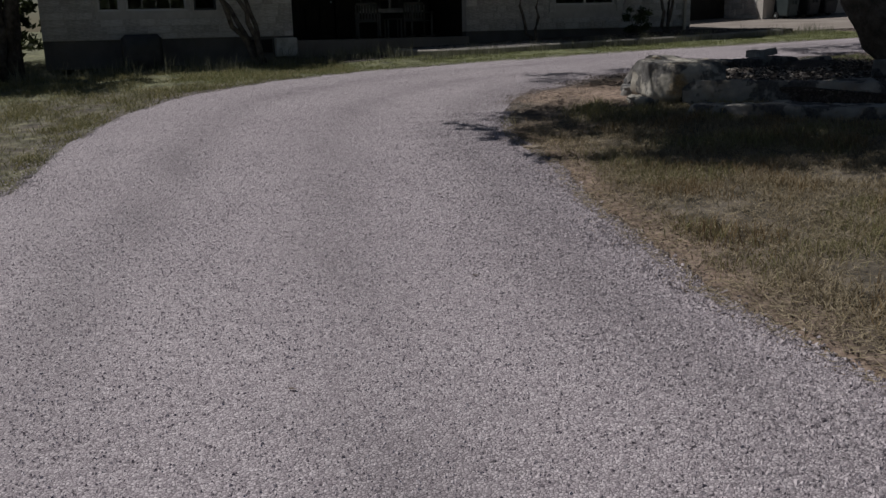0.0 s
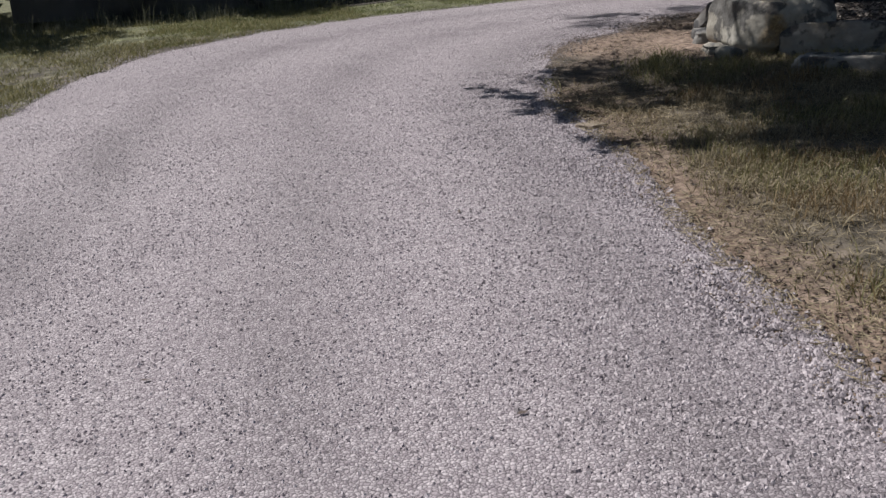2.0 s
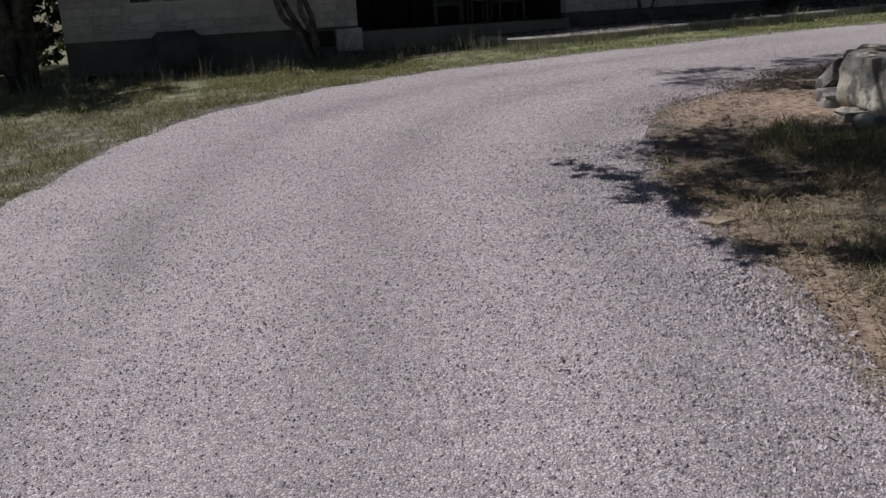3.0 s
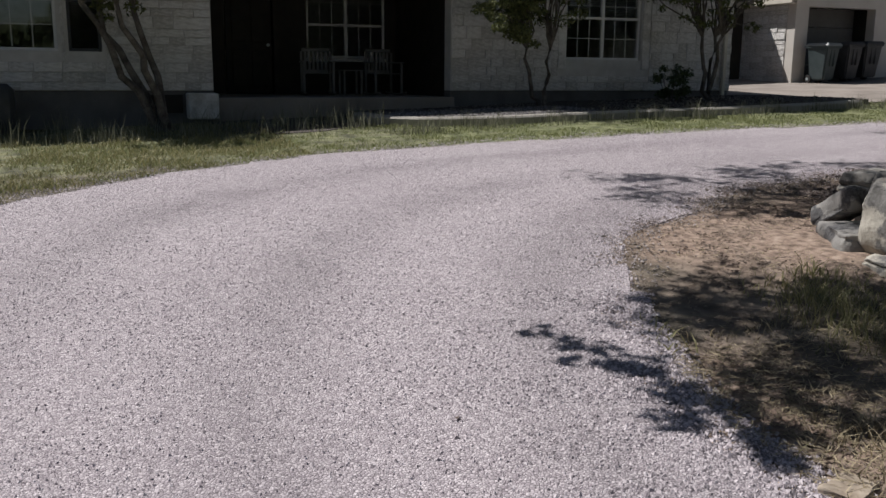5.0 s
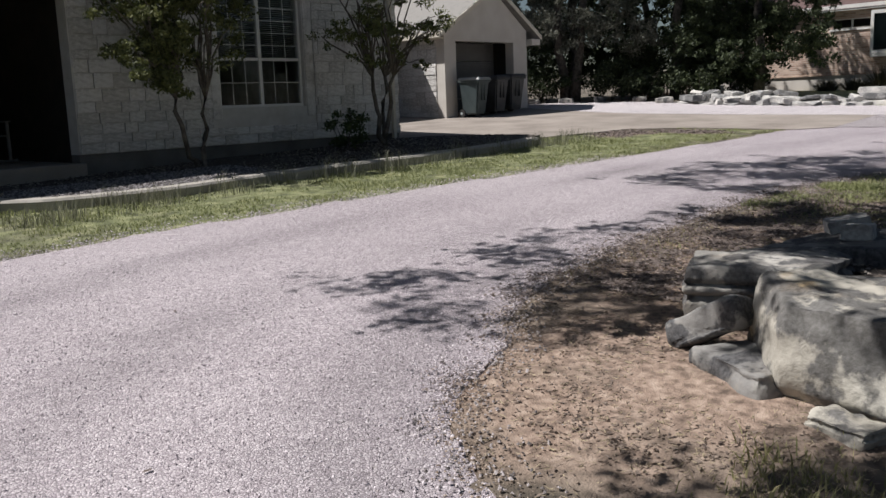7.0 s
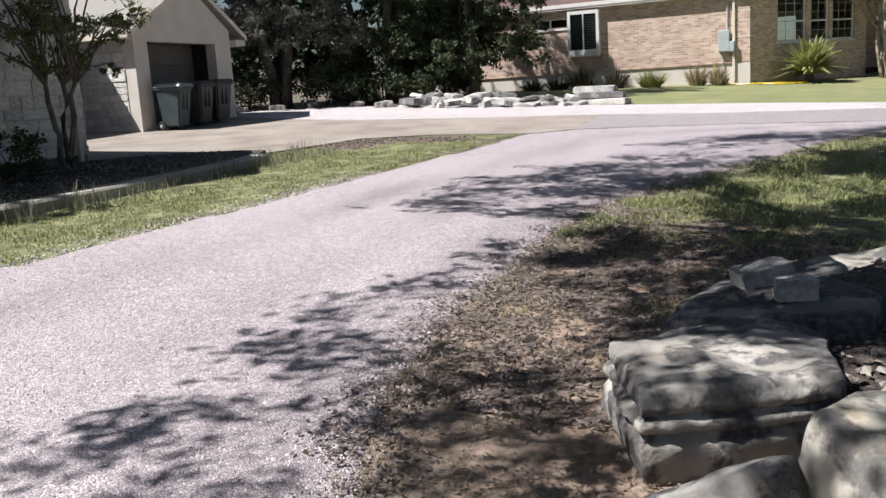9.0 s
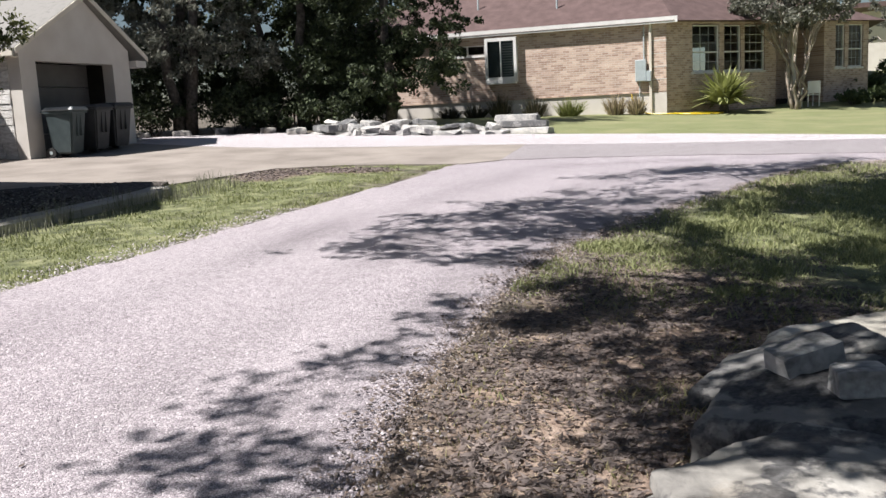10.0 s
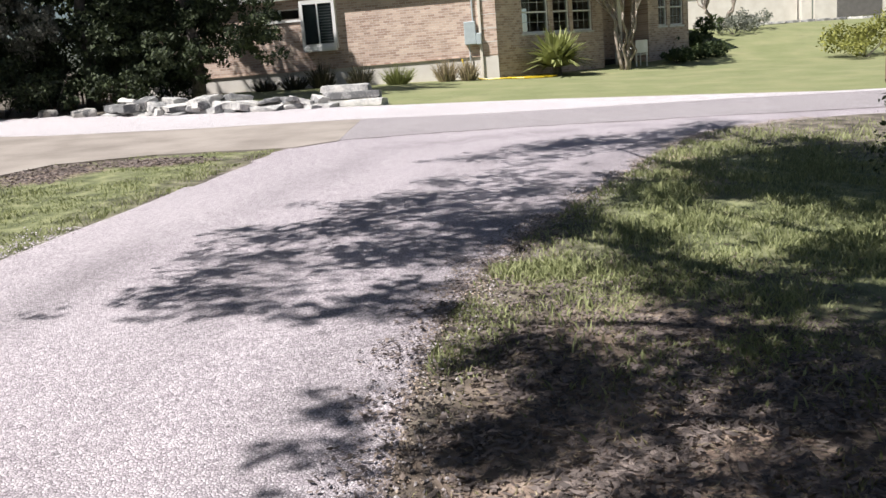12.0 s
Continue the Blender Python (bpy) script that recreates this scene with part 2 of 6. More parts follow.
OAK_LEAF = leaf_material("oak_leaf", (0.035, 0.05, 0.02), (0.09, 0.11, 0.045))
CEDAR_LEAF = leaf_material("cedar_leaf", (0.012, 0.02, 0.008), (0.058, 0.078, 0.027), through_light=0.08)
GREY_LEAF = leaf_material("grey_oak_leaf", (0.07, 0.075, 0.055), (0.2, 0.2, 0.16))
MYRTLE_LEAF = leaf_material("myrtle_leaf", (0.05, 0.065, 0.025), (0.2, 0.21, 0.08))
SHRUB_LEAF = leaf_material("shrub_leaf", (0.03, 0.05, 0.02), (0.1, 0.13, 0.045))
SAGE_LEAF = leaf_material("sage_leaf", (0.12, 0.13, 0.1), (0.26, 0.27, 0.22))
YUCCA_LEAF = leaf_material("yucca_leaf", (0.2, 0.23, 0.07), (0.5, 0.5, 0.22))
YELLOW_BUSH = leaf_material("yellow_bush_leaf", (0.14, 0.15, 0.03), (0.32, 0.32, 0.08))
RUST_GRASS = leaf_material("rust_grass", (0.14, 0.095, 0.05), (0.45, 0.33, 0.18))
DRY_GRASS = leaf_material("dry_grass", (0.17, 0.14, 0.085), (0.5, 0.42, 0.28))
GREEN_GRASS = leaf_material("green_grass", (0.18, 0.205, 0.082), (0.37, 0.385, 0.19))
MIXED_GRASS = leaf_material("mixed_grass", (0.13, 0.135, 0.05), (0.42, 0.38, 0.2))
PALE_WEED = leaf_material("pale_weed", (0.1, 0.105, 0.06), (0.36, 0.355, 0.27))
DARK_TUSSOCK = leaf_material("dark_tussock", (0.03, 0.032, 0.02), (0.11, 0.095, 0.06))
YELLOW_TUSSOCK = leaf_material("yellow_tussock", (0.12, 0.14, 0.04), (0.28, 0.3, 0.1))
LITTER = leaf_material("dry_leaf", (0.115, 0.087, 0.073), (0.33, 0.262, 0.21))


def ground_material():
    """Dry turf, green turf and bare reddish soil, after the painted zones of the sheet."""
    m = bpy.data.materials.new("ground_turf")
    m.use_nodes = True
    t = m.node_tree
    n, l = t.nodes, t.links
    b = n["Principled BSDF"]
    co = n.new("ShaderNodeTexCoord")

    def noise_ramp(scale, colours, detail=8):
        no, ra = n.new("ShaderNodeTexNoise"), n.new("ShaderNodeValToRGB")
        no.inputs["Scale"].default_value, no.inputs["Detail"].default_value = scale, detail
        l.new(co.outputs["Object"], no.inputs["Vector"])
        l.new(no.outputs["Fac"], ra.inputs[0])
        e = ra.color_ramp.elements
        while len(e) < len(colours):
            e.new(0.5)
        for k, c in enumerate(colours):
            e[k].position, e[k].color = 0.3 + 0.4 * k / (len(colours) - 1), (*c, 1)
        return no, ra

    _, dry = noise_ramp(5, [(0.035, 0.03, 0.021), (0.115, 0.098, 0.076), (0.25, 0.216, 0.172)], 14)
    _, green = noise_ramp(5, [(0.06, 0.068, 0.03), (0.15, 0.165, 0.075), (0.27, 0.27, 0.14)], 14)
    _, soil = noise_ramp(16, [(0.11, 0.078, 0.06), (0.28, 0.204, 0.158), (0.42, 0.325, 0.26)], 15)
    _, lawn = noise_ramp(0.8, [(0.165, 0.185, 0.077), (0.2, 0.212, 0.097), (0.25, 0.246, 0.122)], 12)
    rough_no, _ = noise_ramp(2.5, [(0, 0, 0), (1, 1, 1)], 8)
    fine_no, _ = noise_ramp(90, [(0, 0, 0), (1, 1, 1)], 6)
    colour = dry.outputs[0]
    for zone, ra in (("green", green), ("lawn", lawn), ("soil", soil)):
        at = n.new("ShaderNodeAttribute")
        at.attribute_name = zone
        edge = n.new("ShaderNodeMath")
        edge.operation = "MULTIPLY_ADD"
        l.new(rough_no.outputs["Fac"], edge.inputs[0])
        edge.inputs[1].default_value, edge.inputs[2].default_value = 1.6, -1.3
        add = n.new("ShaderNodeMath")
        add.operation = "MULTIPLY_ADD"
        l.new(at.outputs["Fac"], add.inputs[0])
        add.inputs[1].default_value = 1.6
        l.new(edge.outputs[0], add.inputs[2])
        add.use_clamp = True
        mx = n.new("ShaderNodeMix")
        mx.data_type = "RGBA"
        l.new(add.outputs[0], mx.inputs[0])
        l.new(colour, mx.inputs[6])
        l.new(ra.outputs[0], mx.inputs[7])
        colour = mx.outputs[2]
    l.new(colour, b.inputs["Base Color"])
    b.inputs["Roughness"].default_value = 0.95
    bp = n.new("ShaderNodeBump")
    bp.inputs["Strength"].default_value, bp.inputs["Distance"].default_value = 0.5, 0.02
    l.new(fine_no.outputs["Fac"], bp.inputs["Height"])
    l.new(bp.outputs[0], b.inputs["Normal"])
    return m


def glass_material(name="window_glass", ior=1.3):
    m = bpy.data.materials.new(name)
    m.use_nodes = True
    b = m.node_tree.nodes["Principled BSDF"]
    b.inputs["Base Color"].default_value = (0.75, 0.8, 0.8, 1)
    b.inputs["Roughness"].default_value, b.inputs["Transmission Weight"].default_value = 0.02, 1.0
    b.inputs["IOR"].default_value = ior
    return m


GLASS = glass_material()
COATED_GLASS = glass_material("coated_glass", 1.85)


def brick_material():
    m = bpy.data.materials.new("tan_brick")
    m.use_nodes = True
    t = m.node_tree
    n, l = t.nodes, t.links
    b = n["Principled BSDF"]
    co, uv = n.new("ShaderNodeTexCoord"), n.new("ShaderNodeVectorMath")
    sep, com, add = n.new("ShaderNodeSeparateXYZ"), n.new("ShaderNodeCombineXYZ"), n.new("ShaderNodeMath")
    l.new(co.outputs["Object"], sep.inputs[0])
    l.new(sep.outputs[0], add.inputs[0])
    l.new(sep.outputs[1], add.inputs[1])
    add.operation = "SUBTRACT"
    l.new(add.outputs[0], com.inputs[0])
    l.new(sep.outputs[2], com.inputs[1])
    br = n.new("ShaderNodeTexBrick")
    br.inputs["Scale"].default_value = 1.0
    br.inputs["Brick Width"].default_value, br.inputs["Row Height"].default_value = 0.22, 0.075
    br.inputs["Mortar Size"].default_value, br.inputs["Bias"].default_value = 0.008, 0.0
    br.inputs["Color1"].default_value, br.inputs["Color2"].default_value = (0.36, 0.245, 0.19, 1), (0.62, 0.475, 0.385, 1)
    br.inputs["Mortar"].default_value = (0.57, 0.5, 0.44, 1)
    l.new(com.outputs[0], br.inputs["Vector"])
    no = n.new("ShaderNodeTexNoise")
    no.inputs["Scale"].default_value, no.inputs["Detail"].default_value = 1.5, 8
    l.new(co.outputs["Object"], no.inputs["Vector"])
    mx = n.new("ShaderNodeMix")
    mx.data_type, mx.blend_type = "RGBA", "OVERLAY"
    mx.inputs[0].default_value = 0.35
    l.new(br.outputs["Color"], mx.inputs[6])
    l.new(no.outputs["Fac"], mx.inputs[7])
    l.new(mx.outputs[2], b.inputs["Base Color"])
    b.inputs["Roughness"].default_value = 0.9
    bp = n.new("ShaderNodeBump")
    bp.inputs["Strength"].default_value, bp.inputs["Distance"].default_value = 0.6, 0.01
    l.new(br.outputs["Fac"], bp.inputs["Height"])
    bp.invert = True
    l.new(bp.outputs[0], b.inputs["Normal"])
    return m


BRICK = brick_material()


# ---- building helpers ----
def mesh_of(name, bm, mat):
    me = bpy.data.meshes.new(name)
    bm.to_mesh(me)
    bm.free()
    me.materials.append(mat)
    return me


def part(name, bm, mat, parent, label=""):
    ob = new(name, mesh_of(name, bm, mat))
    ob.parent = parent
    if label:
        tagged(ob, label)
    return ob


def thing(name, label, category, at=(0, 0, 0), group="", kind="", rz=0.0):
    ob = tagged(new(name), label, category, group, kind)
    ob.matrix_basis = pose(*at, 0, 0, rz)
    return ob


def whole(name, bm, mat, label, category, kind="", group="", smooth=False):
    ob = tagged(new(name, mesh_of(name, bm, mat)), label, category, group, kind)
    if smooth:
        ob.data.shade_smooth()
    return ob


def box(bm, x0, x1, y0, y1, z0, z1, bevel=0.0):
    made = bmesh.ops.create_cube(bm, size=1, matrix=Matrix.Translation(((x0 + x1) / 2, (y0 + y1) / 2, (z0 + z1) / 2)) @ Matrix.Diagonal((x1 - x0, y1 - y0, z1 - z0, 1)))
    if bevel:
        edges = list({e for v in made["verts"] for e in v.link_edges})
        bmesh.ops.bevel(bm, geom=edges, offset=bevel, segments=1, affect="EDGES", profile=0.5)
    return bm


def boxes(*sizes, bevel=0.0):
    bm = bmesh.new()
    for s in sizes:
        box(bm, *s, bevel=bevel)
    return bm


def pierced(x0, x1, z0, z1, y0, y1, holes):
    """A wall along x with real openings (x0, x1, z0, z1)."""
    bm = bmesh.new()
    xs = sorted({x0, x1, *(h[0] for h in holes), *(h[1] for h in holes)})
    for a, b in zip(xs, xs[1:]):
        cuts = sorted((h[2], h[3]) for h in holes if h[0] <= a + 1e-6 and h[1] >= b - 1e-6)
        z = z0
        for lo, hi in cuts:
            if lo > z + 1e-4:
                box(bm, a, b, y0, y1, z, lo)
            z = hi
        if z1 > z + 1e-4:
            box(bm, a, b, y0, y1, z, z1)
    bmesh.ops.remove_doubles(bm, verts=bm.verts[:], dist=1e-4)
    return bm


def tube(bm, points, radii, sides=8, cap=True):
    """A tapered tube along points."""
    rings = []
    pts = [Vector(p) for p in points]
    for k, p in enumerate(pts):
        d = (pts[min(k + 1, len(pts) - 1)] - pts[max(k - 1, 0)]).normalized()
        a = d.orthogonal().normalized() if abs(d.z) > 0.99 else d.cross(Vector((0, 0, 1))).normalized()
        b = d.cross(a)
        rings.append([bm.verts.new(p + (a * math.cos(u) + b * math.sin(u)) * float(radii[k])) for u in np.arange(sides) * 2 * math.pi / sides])
    for r, s in zip(rings, rings[1:]):
        for k in range(sides):
            bm.faces.new((r[k], r[(k + 1) % sides], s[(k + 1) % sides], s[k]))
    if cap:
        bm.faces.new(rings[0][::-1])
        bm.faces.new(rings[-1])
    return bm


def mesh_from(name, verts, faces, mat, smooth=False):
    me = bpy.data.meshes.new(name)
    me.from_pydata(verts.tolist() if hasattr(verts, "tolist") else verts, [], faces.tolist() if hasattr(faces, "tolist") else faces)
    me.materials.append(mat)
    if smooth:
        me.shade_smooth()
    return me


def inside(poly, x, y):
    """Which points lie in a polygon."""
    x, y = np.asarray(x, float), np.asarray(y, float)
    hit = np.zeros(x.shape, bool)
    for (ax, ay), (bx, by) in zip(poly, poly[1:] + poly[:1]):
        cross = (ay > y) != (by > y)
        with np.errstate(divide="ignore", invalid="ignore"):
            hit ^= cross & (x < (bx - ax) * (y - ay) / (by - ay + 1e-12) + ax)
    return hit


def curve_through(pts, step=0.25):
    """A smooth line through points."""
    pts = [np.array(p, float) for p in pts]
    out = []
    for k in range(len(pts) - 1):
        p0, p1, p2, p3 = pts[max(k - 1, 0)], pts[k], pts[k + 1], pts[min(k + 2, len(pts) - 1)]
        n = max(1, int(np.linalg.norm(p2 - p1) / step))
        for u in np.arange(n) / n:
            out.append(0.5 * (2 * p1 + (p2 - p0) * u + (2 * p0 - 5 * p1 + 4 * p2 - p3) * u * u + (3 * p1 - p0 - 3 * p2 + p3) * u ** 3))
    out.append(pts[-1])
    return np.array(out)


def flat_sheet(name, poly, mat, lift, cell=0.5, thick=0.0, rough=0.0, dip=0.0):
    """A sheet that follows the land inside a polygon."""
    bm = bmesh.new()
    face = bm.faces.new([bm.verts.new((x, y, 0)) for x, y in poly])
    bmesh.ops.triangulate(bm, faces=[face])
    xs, ys = [p[0] for p in poly], [p[1] for p in poly]
    for axis, lo, hi in ((0, min(xs), max(xs)), (1, min(ys), max(ys))):
        for c in np.arange(lo + cell, hi, cell):
            no = (1, 0, 0) if axis == 0 else (0, 1, 0)
            co = (c, 0, 0) if axis == 0 else (0, c, 0)
            bmesh.ops.bisect_plane(bm, geom=bm.verts[:] + bm.edges[:] + bm.faces[:], plane_co=co, plane_no=no)
    zs = land([v.co.x for v in bm.verts], [v.co.y for v in bm.verts])
    for v, z in zip(bm.verts, zs):
        wob = rough * (noise.noise(v.co * 0.6) + 0.5 * noise.noise(v.co * 2.1)) if rough else 0
        v.co.z = z + lift + wob
    if dip:
        for v in {v for e in bm.edges if e.is_boundary for v in e.verts}:
            v.co.z -= dip
    rim = [e for e in bm.edges if e.is_boundary]
    down = bmesh.ops.extrude_edge_only(bm, edges=rim)
    for v in down["geom"]:
        if isinstance(v, bmesh.types.BMVert):
            v.co.z -= max(thick, lift + 0.05)
    bmesh.ops.recalc_face_normals(bm, faces=bm.faces[:])
    return mesh_of(name, bm, mat)


# ---- ground, drive and paving ----
LEFT_EDGE = curve_through([(-6.5, -14), (-3.2, -6), (-2.2, 0), (-1.6, 5), (-0.8, 9.4), (-0.45, 11.5), (0.15, 13.3), (1.2, 14.7), (2.3, 15.4), (3.6, 16.0), (4.7, 16.4), (6.2, 16.5), (8, 16.35), (10.3, 16.1), (13.6, 15.85), (16.5, 15.6), (20, 15.35), (20.8, 14.6), (21.3, 13.2), (21.7, 11.2), (22.2, 6.8), (22.8, 0), (24, -12)])
RIGHT_EDGE = curve_through([(0.5, -14), (2.4, -6), (2.85, 0), (3.1, 2.2), (3.17, 3.4), (3.32, 4.4), (3.56, 5.7), (3.93, 7.1), (4.05, 8.0), (4.15, 8.6), (4.5, 9.6), (4.9, 10.2), (5.2, 10.7), (5.6, 11.1), (6.3, 11.4), (7.2, 11.9), (8.7, 12.2), (10, 12.3), (11.7, 12.3), (13.2, 12.0), (14.2, 11.7), (16.1, 11), (18.9, 9.9), (20.4, 8.7), (21.4, 6.5), (21.9, 0), (23, -12)])
for edge in (LEFT_EDGE, RIGHT_EDGE):
    for k, p in enumerate(edge):
        p += 0.04 * np.array([noise.noise(Vector((p[0] * 1.7, p[1] * 1.7, 3))), noise.noise(Vector((p[0] * 1.7, p[1] * 1.7, 9)))])
ROAD = [tuple(p) for p in LEFT_EDGE] + [tuple(p) for p in RIGHT_EDGE[::-1]]
PAVED = [(19.93, 15.22), (20.58, 14.72), (24.03, 15.0), (23.4, 18.2), (23.2, 20.8), (23.6, 23.5), (23.8, 24.9), (20.3, 24.9), (20.3, 27.0), (15.05, 27.0), (15.05, 21.2), (16.3, 20.1), (16.7, 19.0), (19.0, 18.4), (19.7, 17.2)]
STREET = [(20.6, 14.78), (20.74, 14.55), (21.22, 13.15), (21.62, 11.15), (22.12, 6.8), (22.72, 0), (23.92, -12), (27, -12), (25.9, 0), (25.4, 5.9), (25.1, 8), (24.2, 12.4), (24.03, 15.0)]
FAR_GRAVEL = [(23.74, 24.88), (23.54, 23.5), (23.14, 20.8), (23.36, 18.2), (23.94, 15.4), (24.12, 12.4), (25.02, 8), (25.3, 5.9), (25.8, 0), (26.1, 0), (25.7, 5.9), (26.3, 8), (26.9, 11.4), (27.0, 14.9), (27.2, 17.8), (26.9, 21), (27.1, 23), (26, 26), (24.5, 29), (23.86, 29)]
BED = [tuple(p) for p in curve_through([(6.35, 20.4), (6.45, 19.6), (6.9, 18.95), (8.3, 18.5), (9.6, 18.55), (11.5, 18.4), (13.2, 18.3), (15.2, 18.35), (16.5, 18.85)])] + [(16.2, 20.0), (15.0, 21.1), (15.0, 21.28), (6.35, 21.28)]
WALKWAY = [(3.9, 21.3), (3.9, 19.6), (4.4, 18.9), (5.2, 18.8), (6.0, 19.2), (6.3, 20.0), (6.3, 21.3)]
PLANTER = [(7.1, 8.5), (7.1, 9.7), (7.9, 10.25), (9.2, 10.3), (10.1, 9.9), (11.2, 9.1), (11.5, 7.9), (10.6, 6.9), (9.2, 6.7), (8.0, 7.3)]


def zone_fields(x, y):
    """How green, how mown and how bare the ground is."""
    def blob(cx, cy, rx, ry):
        return np.exp(-(((x - cx) / rx) ** 2 + ((y - cy) / ry) ** 2))
    strip = np.clip((y - 15.2) / 1.0, 0, 1) * np.clip((x - 4) / 3, 0, 1) * np.clip((27 - x) / 2, 0, 1)
    shade = np.clip(1.3 * blob(14.6, 9.6, 4.0, 2.0), 0, 1)
    leftside = 0.75 * np.clip((14.0 - x) / 4, 0, 1) * np.clip((y - 15) / 1.5, 0, 1)
    green = np.clip(np.maximum.reduce([0.95 * strip, shade, leftside, 0.5 * blob(6.0, 7.3, 2.0, 1.5), 0.45 * (x < 0.5)]), 0, 1)
    lawn = np.clip((x - 25.0) / 0.8, 0, 1) * np.clip((22.5 - y) / 2, 0, 1)
    edge_x = np.interp(y, RIGHT_EDGE[:95, 1], RIGHT_EDGE[:95, 0])
    verge = np.where((y < 9.2) & (x > 1), 1.1 * np.exp(-((x - edge_x - 0.15) / 0.38) ** 2), 0)
    soil = np.clip(np.maximum.reduce([verge, 1.25 * blob(6.4, 10.6, 1.5, 1.3), 1.5 * blob(9.3, 11.3, 2.3, 1.0), 1.2 * blob(11.2, 11.1, 1.1, 0.9), 0.35 * blob(4.1, 5.2, 0.5, 2.6), 0.7 * blob(4.7, 8.6, 0.7, 1.0), 0.8 * blob(16.8, 10.2, 2.5, 0.6), 1.2 * blob(18.2, 18.0, 0.9, 0.6), 1.1 * blob(19.0, 17.0, 0.45, 0.9), 1.1 * blob(28, 25.5, 6, 3)]), 0, 1)
    return green, lawn, soil


def axis_lines(lo, hi, fine):
    far = np.array([40, 80, 160, 320, 640, 1200, 2000.0])
    return np.concatenate([lo - far[::-1], np.arange(lo, hi + fine, fine), hi + far])


gx, gy = axis_lines(-12, 60, 0.4), axis_lines(-10, 34, 0.4)
XX, YY = np.meshgrid(gx, gy, indexing="ij")
ZZ = land(XX, YY)
near = (XX > -12) & (XX < 40) & (YY > -10) & (YY < 34)
ripple = np.array([noise.noise(Vector((a * 0.7, b * 0.7, 0))) for a, b in zip(XX.ravel(), YY.ravel())]).reshape(XX.shape)
on_drive = inside(ROAD, XX, YY) | inside(PAVED, XX, YY) | inside(STREET, XX, YY) | inside(FAR_GRAVEL, XX, YY)
rims = np.concatenate([LEFT_EDGE, RIGHT_EDGE])
gap = np.full(XX.shape, 9.0)
for px, py in rims[::2]:
    gap = np.minimum(gap, np.hypot(XX - px, YY - py))
ZZ = ZZ + np.where(near & ~on_drive, 0.03 * ripple * np.clip(gap - 0.2, 0, 1), 0) - np.where(on_drive & (gap > 0.9), 0.02, 0)
nx, ny = len(gx), len(gy)
idx = np.arange(nx * ny).reshape(nx, ny)
quads = np.stack([idx[:-1, :-1], idx[1:, :-1], idx[1:, 1:], idx[:-1, 1:]], -1).reshape(-1, 4)
ground_mesh = mesh_from("ground", np.stack([XX, YY, ZZ], -1).reshape(-1, 3), quads, ground_material(), True)
for zone, field in zip(("green", "lawn", "soil"), zone_fields(XX.ravel(), YY.ravel())):
    ground_mesh.attributes.new(zone, "FLOAT", "POINT").data.foreach_set("value", field.astype(np.float32))
tagged(new("ground", ground_mesh), "dry and green turf with patches of bare soil", "ground", kind="structure")
road_mesh = flat_sheet("road", ROAD, GRAVEL, 0.014, 0.4, dip=0.017)
spots = np.array([v.co[:2] for v in road_mesh.vertices])
to_left = np.min([np.hypot(spots[:, 0] - a, spots[:, 1] - b) for a, b in LEFT_EDGE[::2]], 0)
to_right = np.min([np.hypot(spots[:, 0] - a, spots[:, 1] - b) for a, b in RIGHT_EDGE[::2]], 0)
share = to_left / (to_left + to_right + 1e-6)
wheel = np.maximum.reduce([np.exp(-((share - c) / 0.05) ** 2) for c in (0.3, 0.62)])
wheel = wheel * (0.55 + 0.6 * np.array([noise.noise(Vector((a * 0.5, b * 0.5, 4))) for a, b in spots])) + 0.8 * np.exp(-((share - 0.9) / 0.06) ** 2)
road_mesh.attributes.new("track", "FLOAT", "POINT").data.foreach_set("value", wheel.astype(np.float32))
tagged(new("road", road_mesh), "curving drive of pinkish grey gravel chips", "road", kind="structure")
tagged(new("pavement", flat_sheet("pavement", PAVED, CONCRETE, 0.026, 0.6)), "worn tan driveway apron in front of the garage", "driveway", kind="structure")
tagged(new("street", flat_sheet("street", STREET, ASPHALT, 0.024, 0.6)), "worn grey asphalt lane dusted with gravel", "road", kind="structure")
tagged(new("gravel_strip", flat_sheet("gravel_strip", FAR_GRAVEL, GRAVEL_PALE, 0.03, 0.6)), "pale gravel strip beside the tan driveway", "gravel", kind="structure")
tagged(new("mulch_bed", flat_sheet("mulch_bed", BED, MULCH, 0.1, 0.5, rough=0.03)), "dark mulch bed along the stone house", "mulch", kind="structure")
# mulch sheet laid here to darken the shaded ground before the porch
tagged(new("porch_bed", flat_sheet("porch_bed", WALKWAY, MULCH, 0.02, 0.6)), "dark strip before the covered porch, house shade put into its mulch colour", "mulch", kind="structure")
tagged(new("planter_fill", flat_sheet("planter_fill", PLANTER, MULCH, 0.2, 0.4, rough=0.06)), "dark mulch and pale chips inside the rock planter", "mulch", kind="structure")


